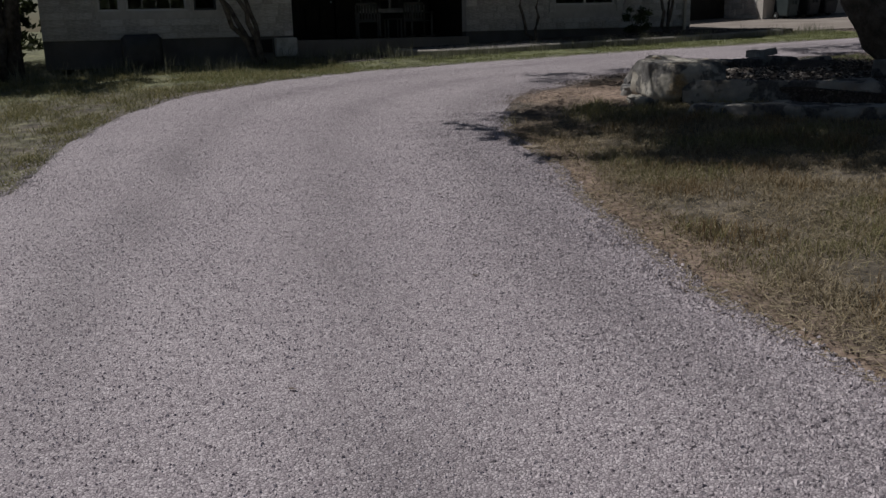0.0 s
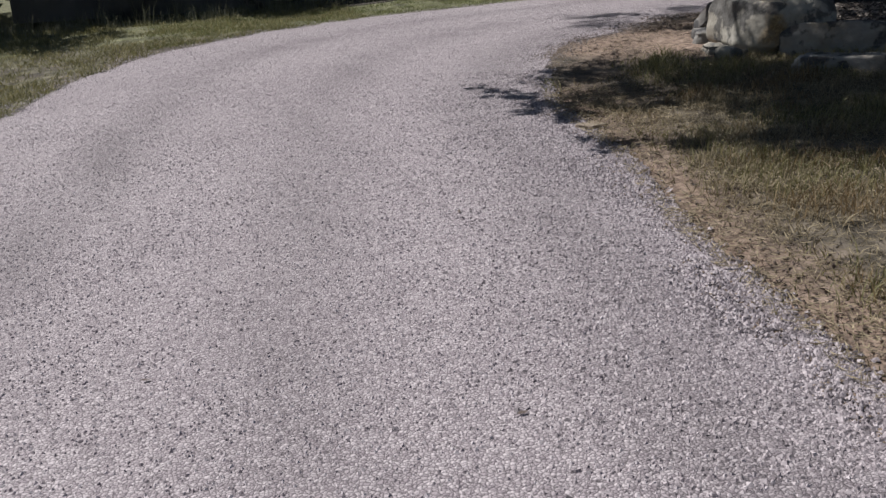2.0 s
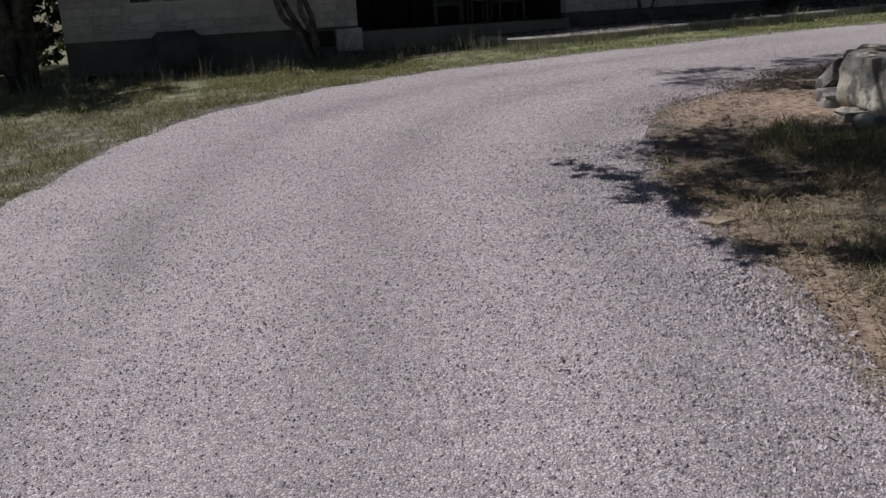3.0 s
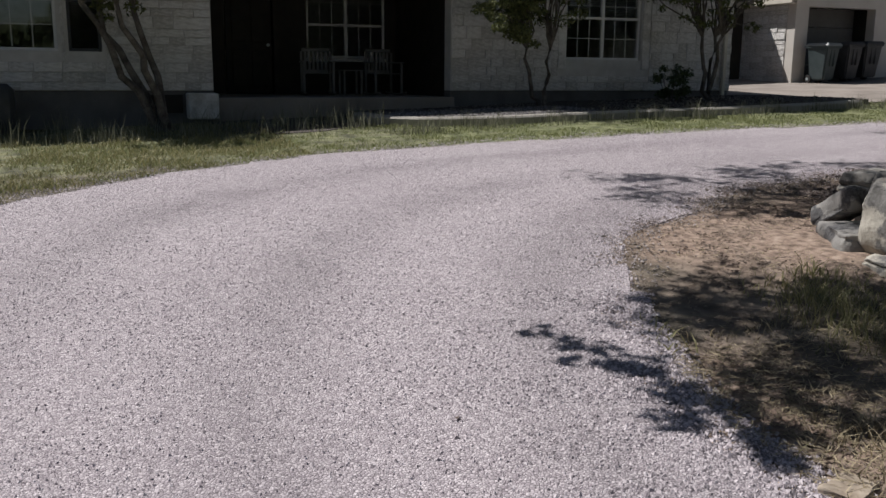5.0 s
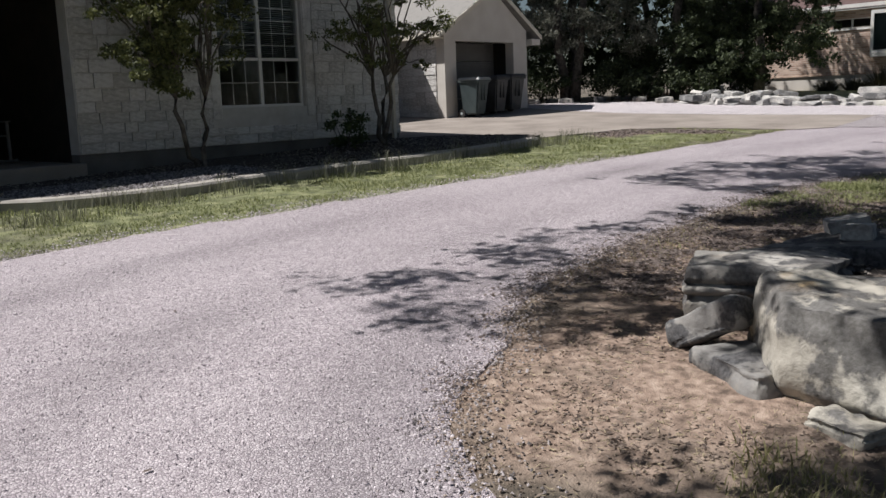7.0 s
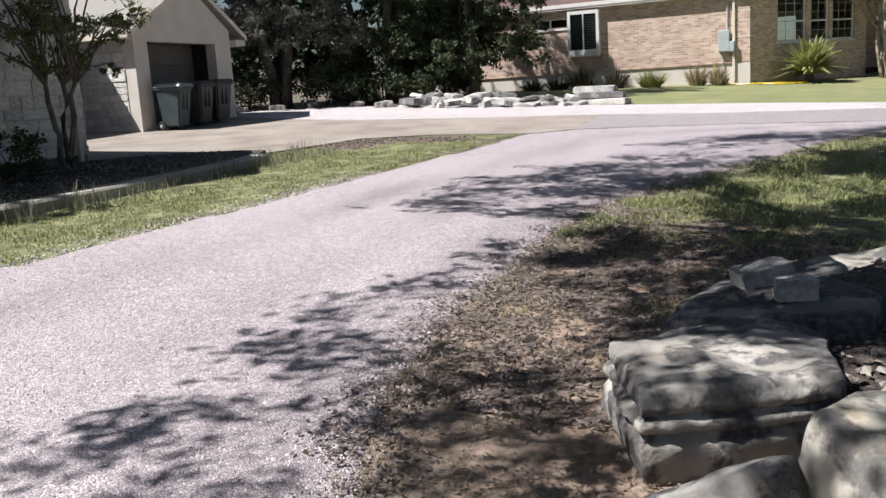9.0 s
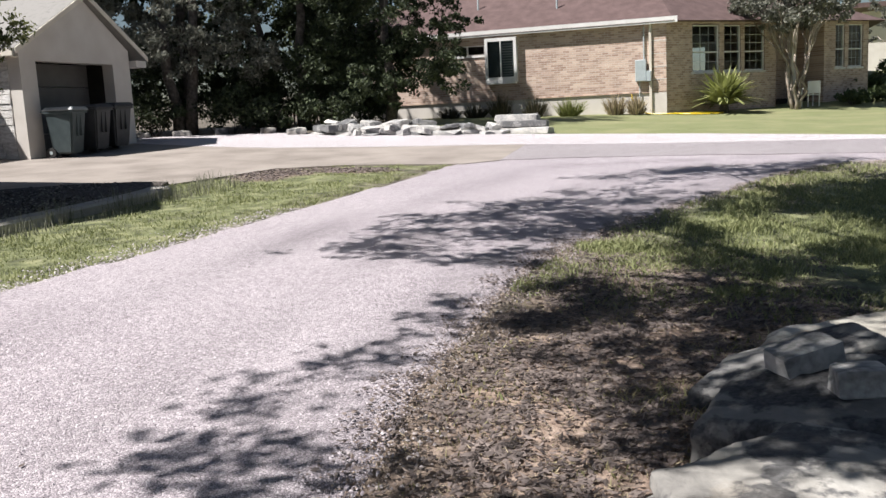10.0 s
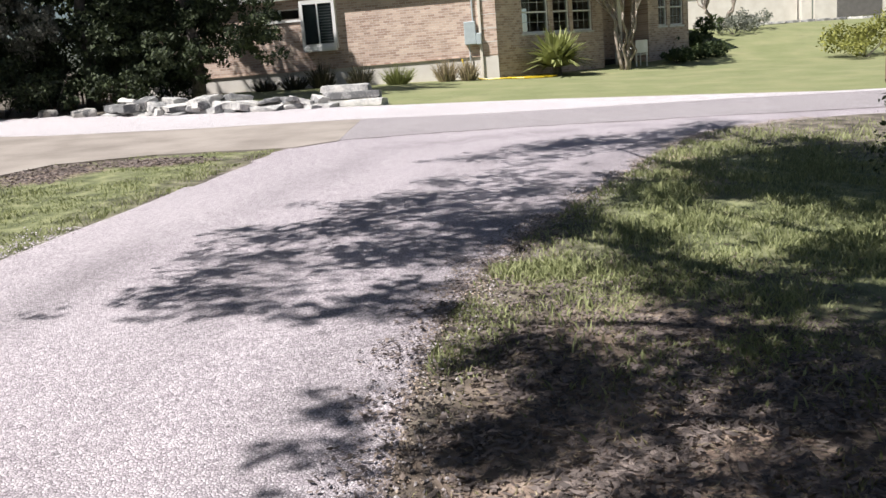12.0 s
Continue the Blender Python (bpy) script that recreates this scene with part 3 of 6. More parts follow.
# ---- stone house ----
def window(parent, x0, x1, z0, z1, y, cols=2, rows=(2, 3), depth=0.1, name="window", mat=WHITE, mid=True, glass=GLASS, label="tall white-framed sash window with small panes"):
    """A sash window in a wall along x that faces -y: frame, mullion, muntins, sill and panes."""
    w = new(name)
    w.parent = parent
    tagged(w, label)
    f = 0.05
    part("frame", boxes((x0, x1, y, y + depth, z1 - f, z1), (x0, x1, y, y + depth, z0, z0 + f), (x0, x0 + f, y, y + depth, z0 + f, z1 - f), (x1 - f, x1, y, y + depth, z0 + f, z1 - f), bevel=0.006), mat, w)
    zm = z0 + 0.42 * (z1 - z0)
    bars = [(x0 + f, x1 - f, y + 0.015, y + 0.075, zm - 0.025, zm + 0.025)]
    leaves = [(x0 + f, x1 - f)]
    if mid:
        xm = (x0 + x1) / 2
        part("mullion", boxes((xm - 0.035, xm + 0.035, y + 0.005, y + 0.095, z0 + f, z1 - f), bevel=0.005), mat, w)
        leaves = [(x0 + f, xm - 0.035), (xm + 0.035, x1 - f)]
        bars = [(a, b, y + 0.015, y + 0.075, zm - 0.025, zm + 0.025) for a, b in leaves]
    part("meeting_rail", boxes(*bars), mat, w)
    thin = []
    for a, b in leaves:
        for lo, hi, k in ((z0 + f, zm - 0.025, rows[0]), (zm + 0.025, z1 - f, rows[1])):
            thin += [(a, b, y + 0.038, y + 0.052, lo + (hi - lo) * r / k - 0.005, lo + (hi - lo) * r / k + 0.005) for r in range(1, k)]
            thin += [(a + (b - a) * c / cols - 0.005, a + (b - a) * c / cols + 0.005, y + 0.036, y + 0.054, lo, hi) for c in range(1, cols)]
            part("pane", boxes((a, b, y + 0.043, y + 0.047, lo, hi)), glass, w).visible_shadow = False
    for bar in thin:
        part("muntin", boxes(bar), mat, w)
    part("sill", boxes((x0 - 0.06, x1 + 0.06, y - 0.06, y + depth, z0 - 0.07, z0 - 0.002), bevel=0.01), LIMESTONE, w)
    return w


BASE, PLINTH, EAVE, FRONT = 0.7, 1.32, 3.95, 21.3
# eave and ridge lie out of view, raised until their shadow reaches the kerb
LOW_EAVE, RIDGE_X, RIDGE = 4.3, 11.74, 6.9
def gabled(bm, hole):
    """Adds the gable over the front wall, with the head of the window cut out."""
    x0, x1, top = hole[0], hole[1], hole[3]
    rake = lambda x: LOW_EAVE + (RIDGE - LOW_EAVE) * (1 - abs(x - RIDGE_X) / 3.31)
    for outline in ([(8.43, LOW_EAVE), (x0, LOW_EAVE), (x0, rake(x0))], [(x1, LOW_EAVE), (15.05, LOW_EAVE), (x1, rake(x1))], [(x0, top), (x1, top), (x1, rake(x1)), (RIDGE_X, RIDGE), (x0, rake(x0))]):
        a = [bm.verts.new((x, FRONT, z)) for x, z in outline]
        b = [bm.verts.new((x, FRONT + 0.3, z)) for x, z in outline]
        bm.faces.new(a)
        bm.faces.new(b[::-1])
        for k in range(len(a)):
            bm.faces.new((a[k], b[k], b[(k + 1) % len(a)], a[(k + 1) % len(a)]))
    bmesh.ops.recalc_face_normals(bm, faces=bm.faces[:])
    return bm


stone_house = thing("stone_house", "pale limestone house with a deep shaded porch", "house")
LEFT_WINDOWS = [(-0.3, 0.18, 1.94, 3.85), (0.3, 1.62, 1.94, 3.85), (1.78, 2.28, 1.94, 3.85)]
RIGHT_WINDOW = (10.94, 12.72, 1.93, 3.9)
wing_wall = part("wing_wall", pierced(-1.5, 4.02, PLINTH, EAVE, FRONT, FRONT + 0.3, LEFT_WINDOWS), MORTAR, stone_house, "coursed limestone wall of the wing")
front_wall = part("front_wall", gabled(pierced(8.43, 15.05, PLINTH, LOW_EAVE, FRONT, FRONT + 0.3, [RIGHT_WINDOW]), (*RIGHT_WINDOW[:3], LOW_EAVE)), MORTAR, stone_house, "coursed limestone wall with a tall window")
part("plinth", boxes((-1.5, 4.02, FRONT + 0.02, FRONT + 0.3, BASE, PLINTH)), FOUNDATION, stone_house, "plain grey foundation band")
part("plinth", boxes((8.43, 15.05, FRONT + 0.02, FRONT + 0.3, BASE, PLINTH)), FOUNDATION, stone_house, "plain grey foundation band")
part("side_wall", boxes((14.75, 15.05, FRONT + 0.3, 33, BASE, LOW_EAVE)), LIMESTONE, stone_house)
part("side_wall", boxes((-1.5, -1.2, FRONT + 0.3, 33, BASE, EAVE)), LIMESTONE, stone_house)
part("back_wall", boxes((-1.5, 15.05, 33, 33.3, BASE, EAVE)), LIMESTONE, stone_house)
# porch walls and ceilings in near-black, deepening the shade by colour
part("porch_side_wall", boxes((3.72, 4.02, FRONT + 0.3, 24.4, BASE, EAVE - 0.02)), DARK_SHADED_WOOD, stone_house)
part("porch_side_wall", boxes((8.43, 8.73, FRONT + 0.3, 24.4, BASE, LOW_EAVE)), DARK_SHADED_WOOD, stone_house)
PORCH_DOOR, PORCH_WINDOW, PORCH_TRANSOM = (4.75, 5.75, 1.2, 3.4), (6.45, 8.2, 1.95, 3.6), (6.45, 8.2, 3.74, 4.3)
part("porch_back_wall", pierced(3.72, 8.73, BASE, 4.5, 24.4, 24.65, [PORCH_DOOR, PORCH_WINDOW, PORCH_TRANSOM]), DARK_SHADED_WOOD, stone_house, "porch wall deep in shade")
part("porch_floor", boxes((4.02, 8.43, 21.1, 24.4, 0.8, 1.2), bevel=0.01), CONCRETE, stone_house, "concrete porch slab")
part("porch_ceiling", boxes((4.02, 8.43, FRONT + 0.25, 22.6, 3.85, 3.93), (4.02, 8.43, 22.6, 24.4, 4.4, 4.46), (4.02, 8.43, 22.55, 22.6, 3.93, 4.46)), DARK_SHADED_WOOD, stone_house)
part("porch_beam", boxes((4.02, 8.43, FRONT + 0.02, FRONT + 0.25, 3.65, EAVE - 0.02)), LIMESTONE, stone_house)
part("inner_floor", boxes((-1.2, 14.75, 24.65, 33, 1.1, 1.2)), DARK_SHADED_WOOD, stone_house)
part("inner_ceiling", boxes((8.75, 14.74, FRONT + 0.31, 33, 3.92, 3.97)), DARK_SHADED_WOOD, stone_house)
part("inner_ceiling", boxes((3.73, 8.74, 24.66, 33, 4.42, 4.48)), DARK_SHADED_WOOD, stone_house)
part("inner_ceiling", boxes((-1.2, 3.7, FRONT + 0.3, 33, 3.86, 3.93)), DARK_SHADED_WOOD, stone_house)
for w in LEFT_WINDOWS:
    screened = w is LEFT_WINDOWS[2]
    window(stone_house, *w, FRONT + 0.08, cols=1 if screened else 2 if w[1] - w[0] < 0.7 else 4, rows=(1, 1) if screened else (2, 4), mid=False, mat=BIN_DARK if screened else WHITE, glass=GLASS if screened else COATED_GLASS, label="narrow dark-framed window without muntins" if screened else "tall white-framed sash window with small panes")
main_window = window(stone_house, *RIGHT_WINDOW, FRONT + 0.08, cols=3, rows=(2, 5))
for k in range(30):
    z = 2.82 + k * 0.035
    part("blind_slat", boxes((RIGHT_WINDOW[0] + 0.06, RIGHT_WINDOW[1] - 0.06, FRONT + 0.2, FRONT + 0.225, z, z + 0.014)), CHAIR_WOOD, main_window)
window(stone_house, *PORCH_WINDOW, 24.44, cols=3, rows=(1, 2))
window(stone_house, *PORCH_TRANSOM, 24.44, cols=3, rows=(1, 1))
porch_door = part("porch_door", boxes((4.78, 5.72, 24.5, 24.55, 1.22, 3.38), bevel=0.004), DARK_SHADED_WOOD, stone_house, "dark panelled front door")
for a, b in ((1.35, 2.1), (2.25, 3.2)):
    part("door_panel", boxes((4.9, 5.2, 24.47, 24.5, a, b), (5.3, 5.6, 24.47, 24.5, a, b), bevel=0.008), DARK_SHADED_WOOD, porch_door)
part("door_knob", tube(bmesh.new(), [(5.64, 24.5, 2.2), (5.64, 24.44, 2.2)], [0.03, 0.035]), METAL, porch_door)
def slope(name, pts, thick, mat, parent, label=""):
    """A roof plane of some thickness."""
    bm = bmesh.new()
    a = [bm.verts.new(p) for p in pts]
    b = [bm.verts.new((x, y, z - thick)) for x, y, z in pts]
    bm.faces.new(a)
    bm.faces.new(b[::-1])
    for k in range(len(a)):
        bm.faces.new((a[k], b[k], b[(k + 1) % len(a)], a[(k + 1) % len(a)]))
    bmesh.ops.recalc_face_normals(bm, faces=bm.faces[:])
    return part(name, bm, mat, parent, label)


drop = (RIDGE - LOW_EAVE) / 3.31
slope("roof_slope", [(RIDGE_X, 20.95, RIDGE + 0.12), (15.5, 20.95, RIDGE + 0.12 - 3.76 * drop), (15.5, 33.8, RIDGE + 0.12 - 3.76 * drop), (RIDGE_X, 33.8, RIDGE + 0.12)], 0.1, SHINGLE, stone_house, "grey shingle gable roof")
slope("roof_slope", [(RIDGE_X, 20.95, RIDGE + 0.12), (8.2, 20.95, RIDGE + 0.12 - 3.54 * drop), (8.2, 33.8, RIDGE + 0.12 - 3.54 * drop), (RIDGE_X, 33.8, RIDGE + 0.12)], 0.1, SHINGLE, stone_house)
slope("roof_slope", [(-2.0, 20.9, EAVE), (8.3, 20.9, EAVE), (8.3, 27, 6.0), (3.5, 27, 6.0)], 0.1, SHINGLE, stone_house, "grey shingle roof of the wing")
slope("roof_slope", [(-2.0, 20.9, EAVE), (3.5, 27, 6.0), (-2.0, 33.8, EAVE)], 0.1, SHINGLE, stone_house)
slope("roof_slope", [(3.5, 27, 6.0), (8.3, 27, 6.0), (8.3, 33.8, EAVE), (-2.0, 33.8, EAVE)], 0.1, SHINGLE, stone_house)
# near-black wall in place of the shade in the gap
part("connecting_wall", boxes((15.06, 20.28, 26.95, 27.2, 1.2, 4.2)), DARK_SHADED_WOOD, stone_house, "near-black wall that stands for the shaded gap between house and garage")
# out-of-view roof, added so that only a strip of garage wall stays lit
slope("link_roof", [(15.5, 26.6, 4.35), (20.1, 26.6, 4.35), (20.1, 29.5, 5.0), (15.5, 29.5, 5.0)], 0.18, SHINGLE, stone_house)
part("corner_block", boxes((3.55, 4.05, 20.95, 21.29, 0.85, 1.28), bevel=0.02), LIMESTONE, stone_house, "pale stone block at the wing's corner")
part("crawl_vent", boxes((2.95, 3.5, FRONT - 0.02, FRONT + 0.018, 0.95, 1.25)), DARK_SHADED_WOOD, stone_house)
part("downspout", boxes((14.78, 14.86, FRONT - 0.12, FRONT - 0.05, 1.05, 4.2), bevel=0.01), CREAM, stone_house)
part("window_surround", boxes((10.74, 10.93, FRONT - 0.025, FRONT + 0.1, 1.75, 4.0), (12.73, 12.92, FRONT - 0.025, FRONT + 0.1, 1.75, 4.0), (10.74, 12.92, FRONT - 0.025, FRONT + 0.1, 4.0, 4.2), bevel=0.01), LIMESTONE, stone_house)


# ---- garage ----
garage = thing("garage", "cream gabled garage with a recessed grey door", "garage")
GX0, GX1, GY, GZ = 20.3, 23.9, 24.9, 1.3
OPEN = (20.76, 23.27, GZ, 3.55)
part("front_wall", pierced(GX0, GX1, GZ, 3.9, GY, GY + 0.3, [OPEN]), STUCCO, garage, "smooth cream plaster front")
gable = bmesh.new()
tri = [(GX0, 3.9), (GX1, 3.9), (22.4, 5.0)]
fr = [gable.verts.new((x, GY, z)) for x, z in tri]
bk = [gable.verts.new((x, GY + 0.3, z)) for x, z in tri]
gable.faces.new(fr)
gable.faces.new(bk[::-1])
for k in range(3):
    gable.faces.new((fr[k], bk[k], bk[(k + 1) % 3], fr[(k + 1) % 3]))
bmesh.ops.recalc_face_normals(gable, faces=gable.faces[:])
part("gable", gable, STUCCO, garage)
garage_side = part("side_wall", boxes((GX0 + 0.02, GX0 + 0.3, GY + 0.3, 32, GZ, 3.9)), MORTAR, garage, "white painted stone side wall")
part("side_wall", boxes((GX1 - 0.3, GX1, GY + 0.3, 32, GZ, 3.9)), LIMESTONE, garage)
part("back_wall", boxes((GX0, GX1, 32, 32.3, GZ, 3.9)), LIMESTONE, garage)
part("floor", boxes((GX0 + 0.3, GX1 - 0.3, GY, 32, GZ, 1.46)), CONCRETE, garage)
for side, (xa, xb) in enumerate(((20.05, 22.4), (24.45, 22.4))):
    slab = bmesh.new()
    za, zb = 3.78, 5.14
    a = [slab.verts.new(p) for p in ((xa, GY - 0.14, za), (xb, GY - 0.14, zb), (xb, 32.5, zb), (xa, 32.5, za))]
    b = [slab.verts.new((v.co.x, v.co.y, v.co.z - 0.12)) for v in a]
    slab.faces.new(a)
    slab.faces.new(b[::-1])
    for k in range(4):
        slab.faces.new((a[k], b[k], b[(k + 1) % 4], a[(k + 1) % 4]))
    bmesh.ops.recalc_face_normals(slab, faces=slab.faces[:])
    roof_slope = part("roof_slope", slab, SHINGLE, garage, "grey shingle roof slope")
    board = bmesh.new()
    q = [board.verts.new(p) for p in ((xa, GY - 0.17, za - 0.13), (xb, GY - 0.17, zb - 0.13), (xb, GY - 0.17, zb - 0.01), (xa, GY - 0.17, za - 0.01))]
    r = [board.verts.new((v.co.x, v.co.y + 0.028, v.co.z)) for v in q]
    board.faces.new(q)
    board.faces.new(r[::-1])
    for k in range(4):
        board.faces.new((q[k], r[k], r[(k + 1) % 4], q[(k + 1) % 4]))
    bmesh.ops.recalc_face_normals(board, faces=board.faces[:])
    part("barge_board", board, CREAM, garage)
part("eave_board", boxes((19.99, 20.045, GY - 0.13, 32.4, 3.62, 3.77)), CREAM, garage)
part("eave_return", boxes((GX1 + 0.005, 24.3, GY - 0.2, GY + 0.3, 3.5, 3.66)), STUCCO, garage)
part("soffit", boxes((20.06, GX0, GY + 0.02, 32.3, 3.6, 3.63)), CREAM, garage)
garage_door = part("garage_door", boxes(*[(OPEN[0] + 0.01, OPEN[1] - 0.01, GY + 0.75, GY + 0.8, 1.46 + k * 0.53, 1.46 + k * 0.53 + 0.52) for k in range(4)], bevel=0.008), DOOR_GREY, garage, "dark grey sectional door set back in its opening")
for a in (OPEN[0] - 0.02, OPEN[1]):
    part("jamb", boxes((a, a + 0.02, GY + 0.3, GY + 0.85, GZ, 3.58)), DARK_SHADED_WOOD, garage)


def wheelie_bin(at, rz, body, lid, label):
    """A tapered two-wheeled refuse bin."""
    b = thing("wheelie_bin", label, "bin", at, "bins beside the garage door", rz=rz)
    bm = bmesh.new()
    made = bmesh.ops.create_cube(bm, size=1, matrix=Matrix.Translation((0, 0, 0.53)) @ Matrix.Diagonal((0.56, 0.64, 0.9, 1)))
    for v in made["verts"]:
        if v.co.z < 0.5:
            v.co.x *= 0.78
            v.co.y = v.co.y * 0.74 + 0.03
    bmesh.ops.bevel(bm, geom=bm.edges[:], offset=0.035, segments=2, affect="EDGES")
    part("body", bm, body, b)
    part("rim", boxes((-0.3, 0.3, -0.34, 0.34, 0.93, 0.99), bevel=0.012), body, b)
    bm = bmesh.new()
    made = bmesh.ops.create_cube(bm, size=1, matrix=Matrix.Translation((0, -0.01, 1.03)) @ Matrix.Diagonal((0.63, 0.74, 0.08, 1)))
    for v in made["verts"]:
        if v.co.z > 1.03:
            v.co.x *= 0.86
            v.co.y *= 0.86
    bmesh.ops.bevel(bm, geom=bm.edges[:], offset=0.015, segments=1, affect="EDGES")
    part("lid", bm, lid, b)
    part("handle", tube(bmesh.new(), [(-0.24, 0.36, 0.96), (-0.24, 0.42, 0.97), (0.24, 0.42, 0.97), (0.24, 0.36, 0.96)], [0.016] * 4), body, b)
    part("front_ridge", boxes((-0.09, -0.05, -0.315, -0.25, 0.45, 0.9), (0.05, 0.09, -0.315, -0.25, 0.45, 0.9), bevel=0.006), body, b)
    for s in (-0.24, 0.24):
        wheel = part("wheel", tube(bmesh.new(), [(s - 0.03, 0.26, 0.11), (s + 0.03, 0.26, 0.11)], [0.11, 0.11], 14), RUBBER, b)
        part("hub", tube(bmesh.new(), [(s - 0.034, 0.26, 0.11), (s + 0.034, 0.26, 0.11)], [0.04, 0.04], 8), METAL, wheel)
    part("axle", tube(bmesh.new(), [(-0.21, 0.26, 0.11), (0.21, 0.26, 0.11)], [0.012, 0.012], 6), METAL, b)
    return b


PAD = lambda x, y: gz(x, y) + 0.026
wheelie_bin((20.85, 24.35, PAD(20.85, 24.35)), 8, BIN_TEAL, LID, "teal grey wheelie bin with a pale lid")
wheelie_bin((21.75, 24.4, PAD(21.75, 24.4)), 2, BIN_DARK, BIN_DARK, "dark wheelie bin between two others")
wheelie_bin((22.5, 24.42, PAD(22.5, 24.42)), -6, BIN_DARK, BIN_DARK, "dark wheelie bin near the garage corner")


def rocking_chair(at, rz):
    """A slat-backed porch rocker."""
    c = thing("rocking_chair", "weathered slat-back rocking chair on the porch", "chair", at, "porch chairs", rz=rz)
    part("seat", boxes(*[(-0.26, 0.26, -0.25 + k * 0.088, -0.172 + k * 0.088, 0.42, 0.44) for k in range(6)], bevel=0.004), CHAIR_WOOD, c)
    for k in range(6):
        part("back_slat", boxes((-0.235 + k * 0.084, -0.185 + k * 0.084, 0.27, 0.29, 0.46, 0.86), bevel=0.004), CHAIR_WOOD, c)
    part("top_rail", boxes((-0.28, 0.28, 0.262, 0.3, 0.86, 0.93), bevel=0.012), CHAIR_WOOD, c)
    part("bottom_rail", boxes((-0.25, 0.25, 0.262, 0.3, 0.44, 0.5)), CHAIR_WOOD, c)
    for s in (-0.29, 0.29):
        part("arm", boxes((s - 0.045, s + 0.045, -0.3, 0.3, 0.64, 0.665), bevel=0.008), CHAIR_WOOD, c)
        for y, h in ((-0.24, 0.64), (0.26, 0.86)):
            part("leg", boxes((s - 0.022, s + 0.022, y - 0.022, y + 0.022, 0.05, h), bevel=0.005), CHAIR_WOOD, c)
        part("rocker", tube(bmesh.new(), [(s, y, 0.02 + 0.16 * y * y) for y in np.linspace(-0.45, 0.5, 9)], [0.022] * 9, 6), CHAIR_WOOD, c)
    return c


rocking_chair((6.35, 23.2, 1.2), -8)
rocking_chair((7.75, 23.2, 1.2), 6)
porch_table = thing("side_table", "small weathered slatted table between the porch chairs", "table", (7.05, 23.25, 1.2))
part("tabletop", boxes(*[(-0.22, 0.22, -0.22 + k * 0.09, -0.14 + k * 0.09, 0.48, 0.5) for k in range(5)], bevel=0.004), CHAIR_WOOD, porch_table)
for sx in (-0.18, 0.18):
    for sy in (-0.17, 0.17):
        part("leg", boxes((sx - 0.02, sx + 0.02, sy - 0.02, sy + 0.02, 0, 0.48), bevel=0.004), CHAIR_WOOD, porch_table)


# ---- brick house ----
brick_house = thing("brick_house", "single-storey tan brick house with a brown hipped roof", "house")
BX, BY, BZ, BE = 35.8, 12.8, 1.3, 4.62


def along_y(bm):
    """Turns a wall built along x into one along y at the brick house's side."""
    bmesh.ops.transform(bm, matrix=Matrix(((0, 1, 0, BX), (-1, 0, 0, BY), (0, 0, 1, 0), (0, 0, 0, 1))), verts=bm.verts[:])
    return bm


SIDE_HOLES = [(-7.5, -6.2, 3.95, 4.3)]
part("side_wall", along_y(pierced(-12.5, 0, 2.36, BE, 0, 0.25, SIDE_HOLES)), BRICK, brick_house, "tan brick side wall in full sun")
part("plinth", along_y(boxes((-12.5, -0.002, 0.02, 0.25, BZ, 2.34))), STUCCO, brick_house, "rendered base below the brick")
part("plinth_ledge", along_y(boxes((-12.5, 0.02, -0.03, 0.25, 2.33, 2.362))), BRICK, brick_house)
part("eave_board", along_y(boxes((-12.9, 0.4, -0.24, -0.2, BE - 0.06, BE + 0.14))), WHITE, brick_house, "white eave board")
part("soffit", along_y(boxes((-12.9, 0.3, -0.2, 0.1, BE - 0.02, BE - 0.003))), WHITE, brick_house)
part("corner_pilaster", along_y(boxes((-0.42, 0.03, -0.05, 0.25, 2.36, BE - 0.02), bevel=0.006)), BRICK, brick_house)
for k in range(4):
    part("corner_joint", along_y(boxes((-0.43, 0.04, -0.055, 0.2, 2.75 + k * 0.42, 2.775 + k * 0.42))), MORTAR, brick_house)
part("pilaster_base", along_y(boxes((-0.42, 0.03, -0.05, 0.25, BZ, 2.33))), STUCCO, brick_house)
part("downspout", along_y(boxes((-0.53, -0.44, -0.12, -0.02, 1.75, BE), bevel=0.01)), CREAM, brick_house)
small = new("high_window")
small.parent = brick_house
part("frame", along_y(boxes((-7.5, -6.2, 0.06, 0.16, 3.95, 3.99), (-7.5, -6.2, 0.06, 0.16, 4.26, 4.3), (-7.5, -7.46, 0.06, 0.16, 3.99, 4.26), (-6.24, -6.2, 0.06, 0.16, 3.99, 4.26), (-6.88, -6.83, 0.06, 0.16, 3.99, 4.26))), WHITE, small)
part("sill", along_y(boxes((-7.6, -6.16, -0.04, 0.1, 3.88, 3.948))), WHITE, small)
part("pane", along_y(boxes((-7.46, -6.24, 0.1, 0.105, 3.99, 4.26))), GLASS, small)
bay = new("box_window")
bay.parent = brick_house
tagged(bay, "white box window with a dark blind")
b0, b1, bz0, bz1, bd = -6.1, -5.05, 2.96, 4.44, 0.22
part("frame", along_y(boxes((b0, b1, -bd, -bd + 0.07, bz0 + 0.1, bz0 + 0.18), (b0, b1, -bd, -bd + 0.07, bz1 - 0.07, bz1), (b0, b0 + 0.06, -bd, -bd + 0.07, bz0 + 0.18, bz1 - 0.07), (b1 - 0.06, b1, -bd, -bd + 0.07, bz0 + 0.18, bz1 - 0.07), ((b0 + b1) / 2 - 0.02, (b0 + b1) / 2 + 0.02, -bd, -bd + 0.07, bz0 + 0.18, bz1 - 0.07))), WHITE, bay)
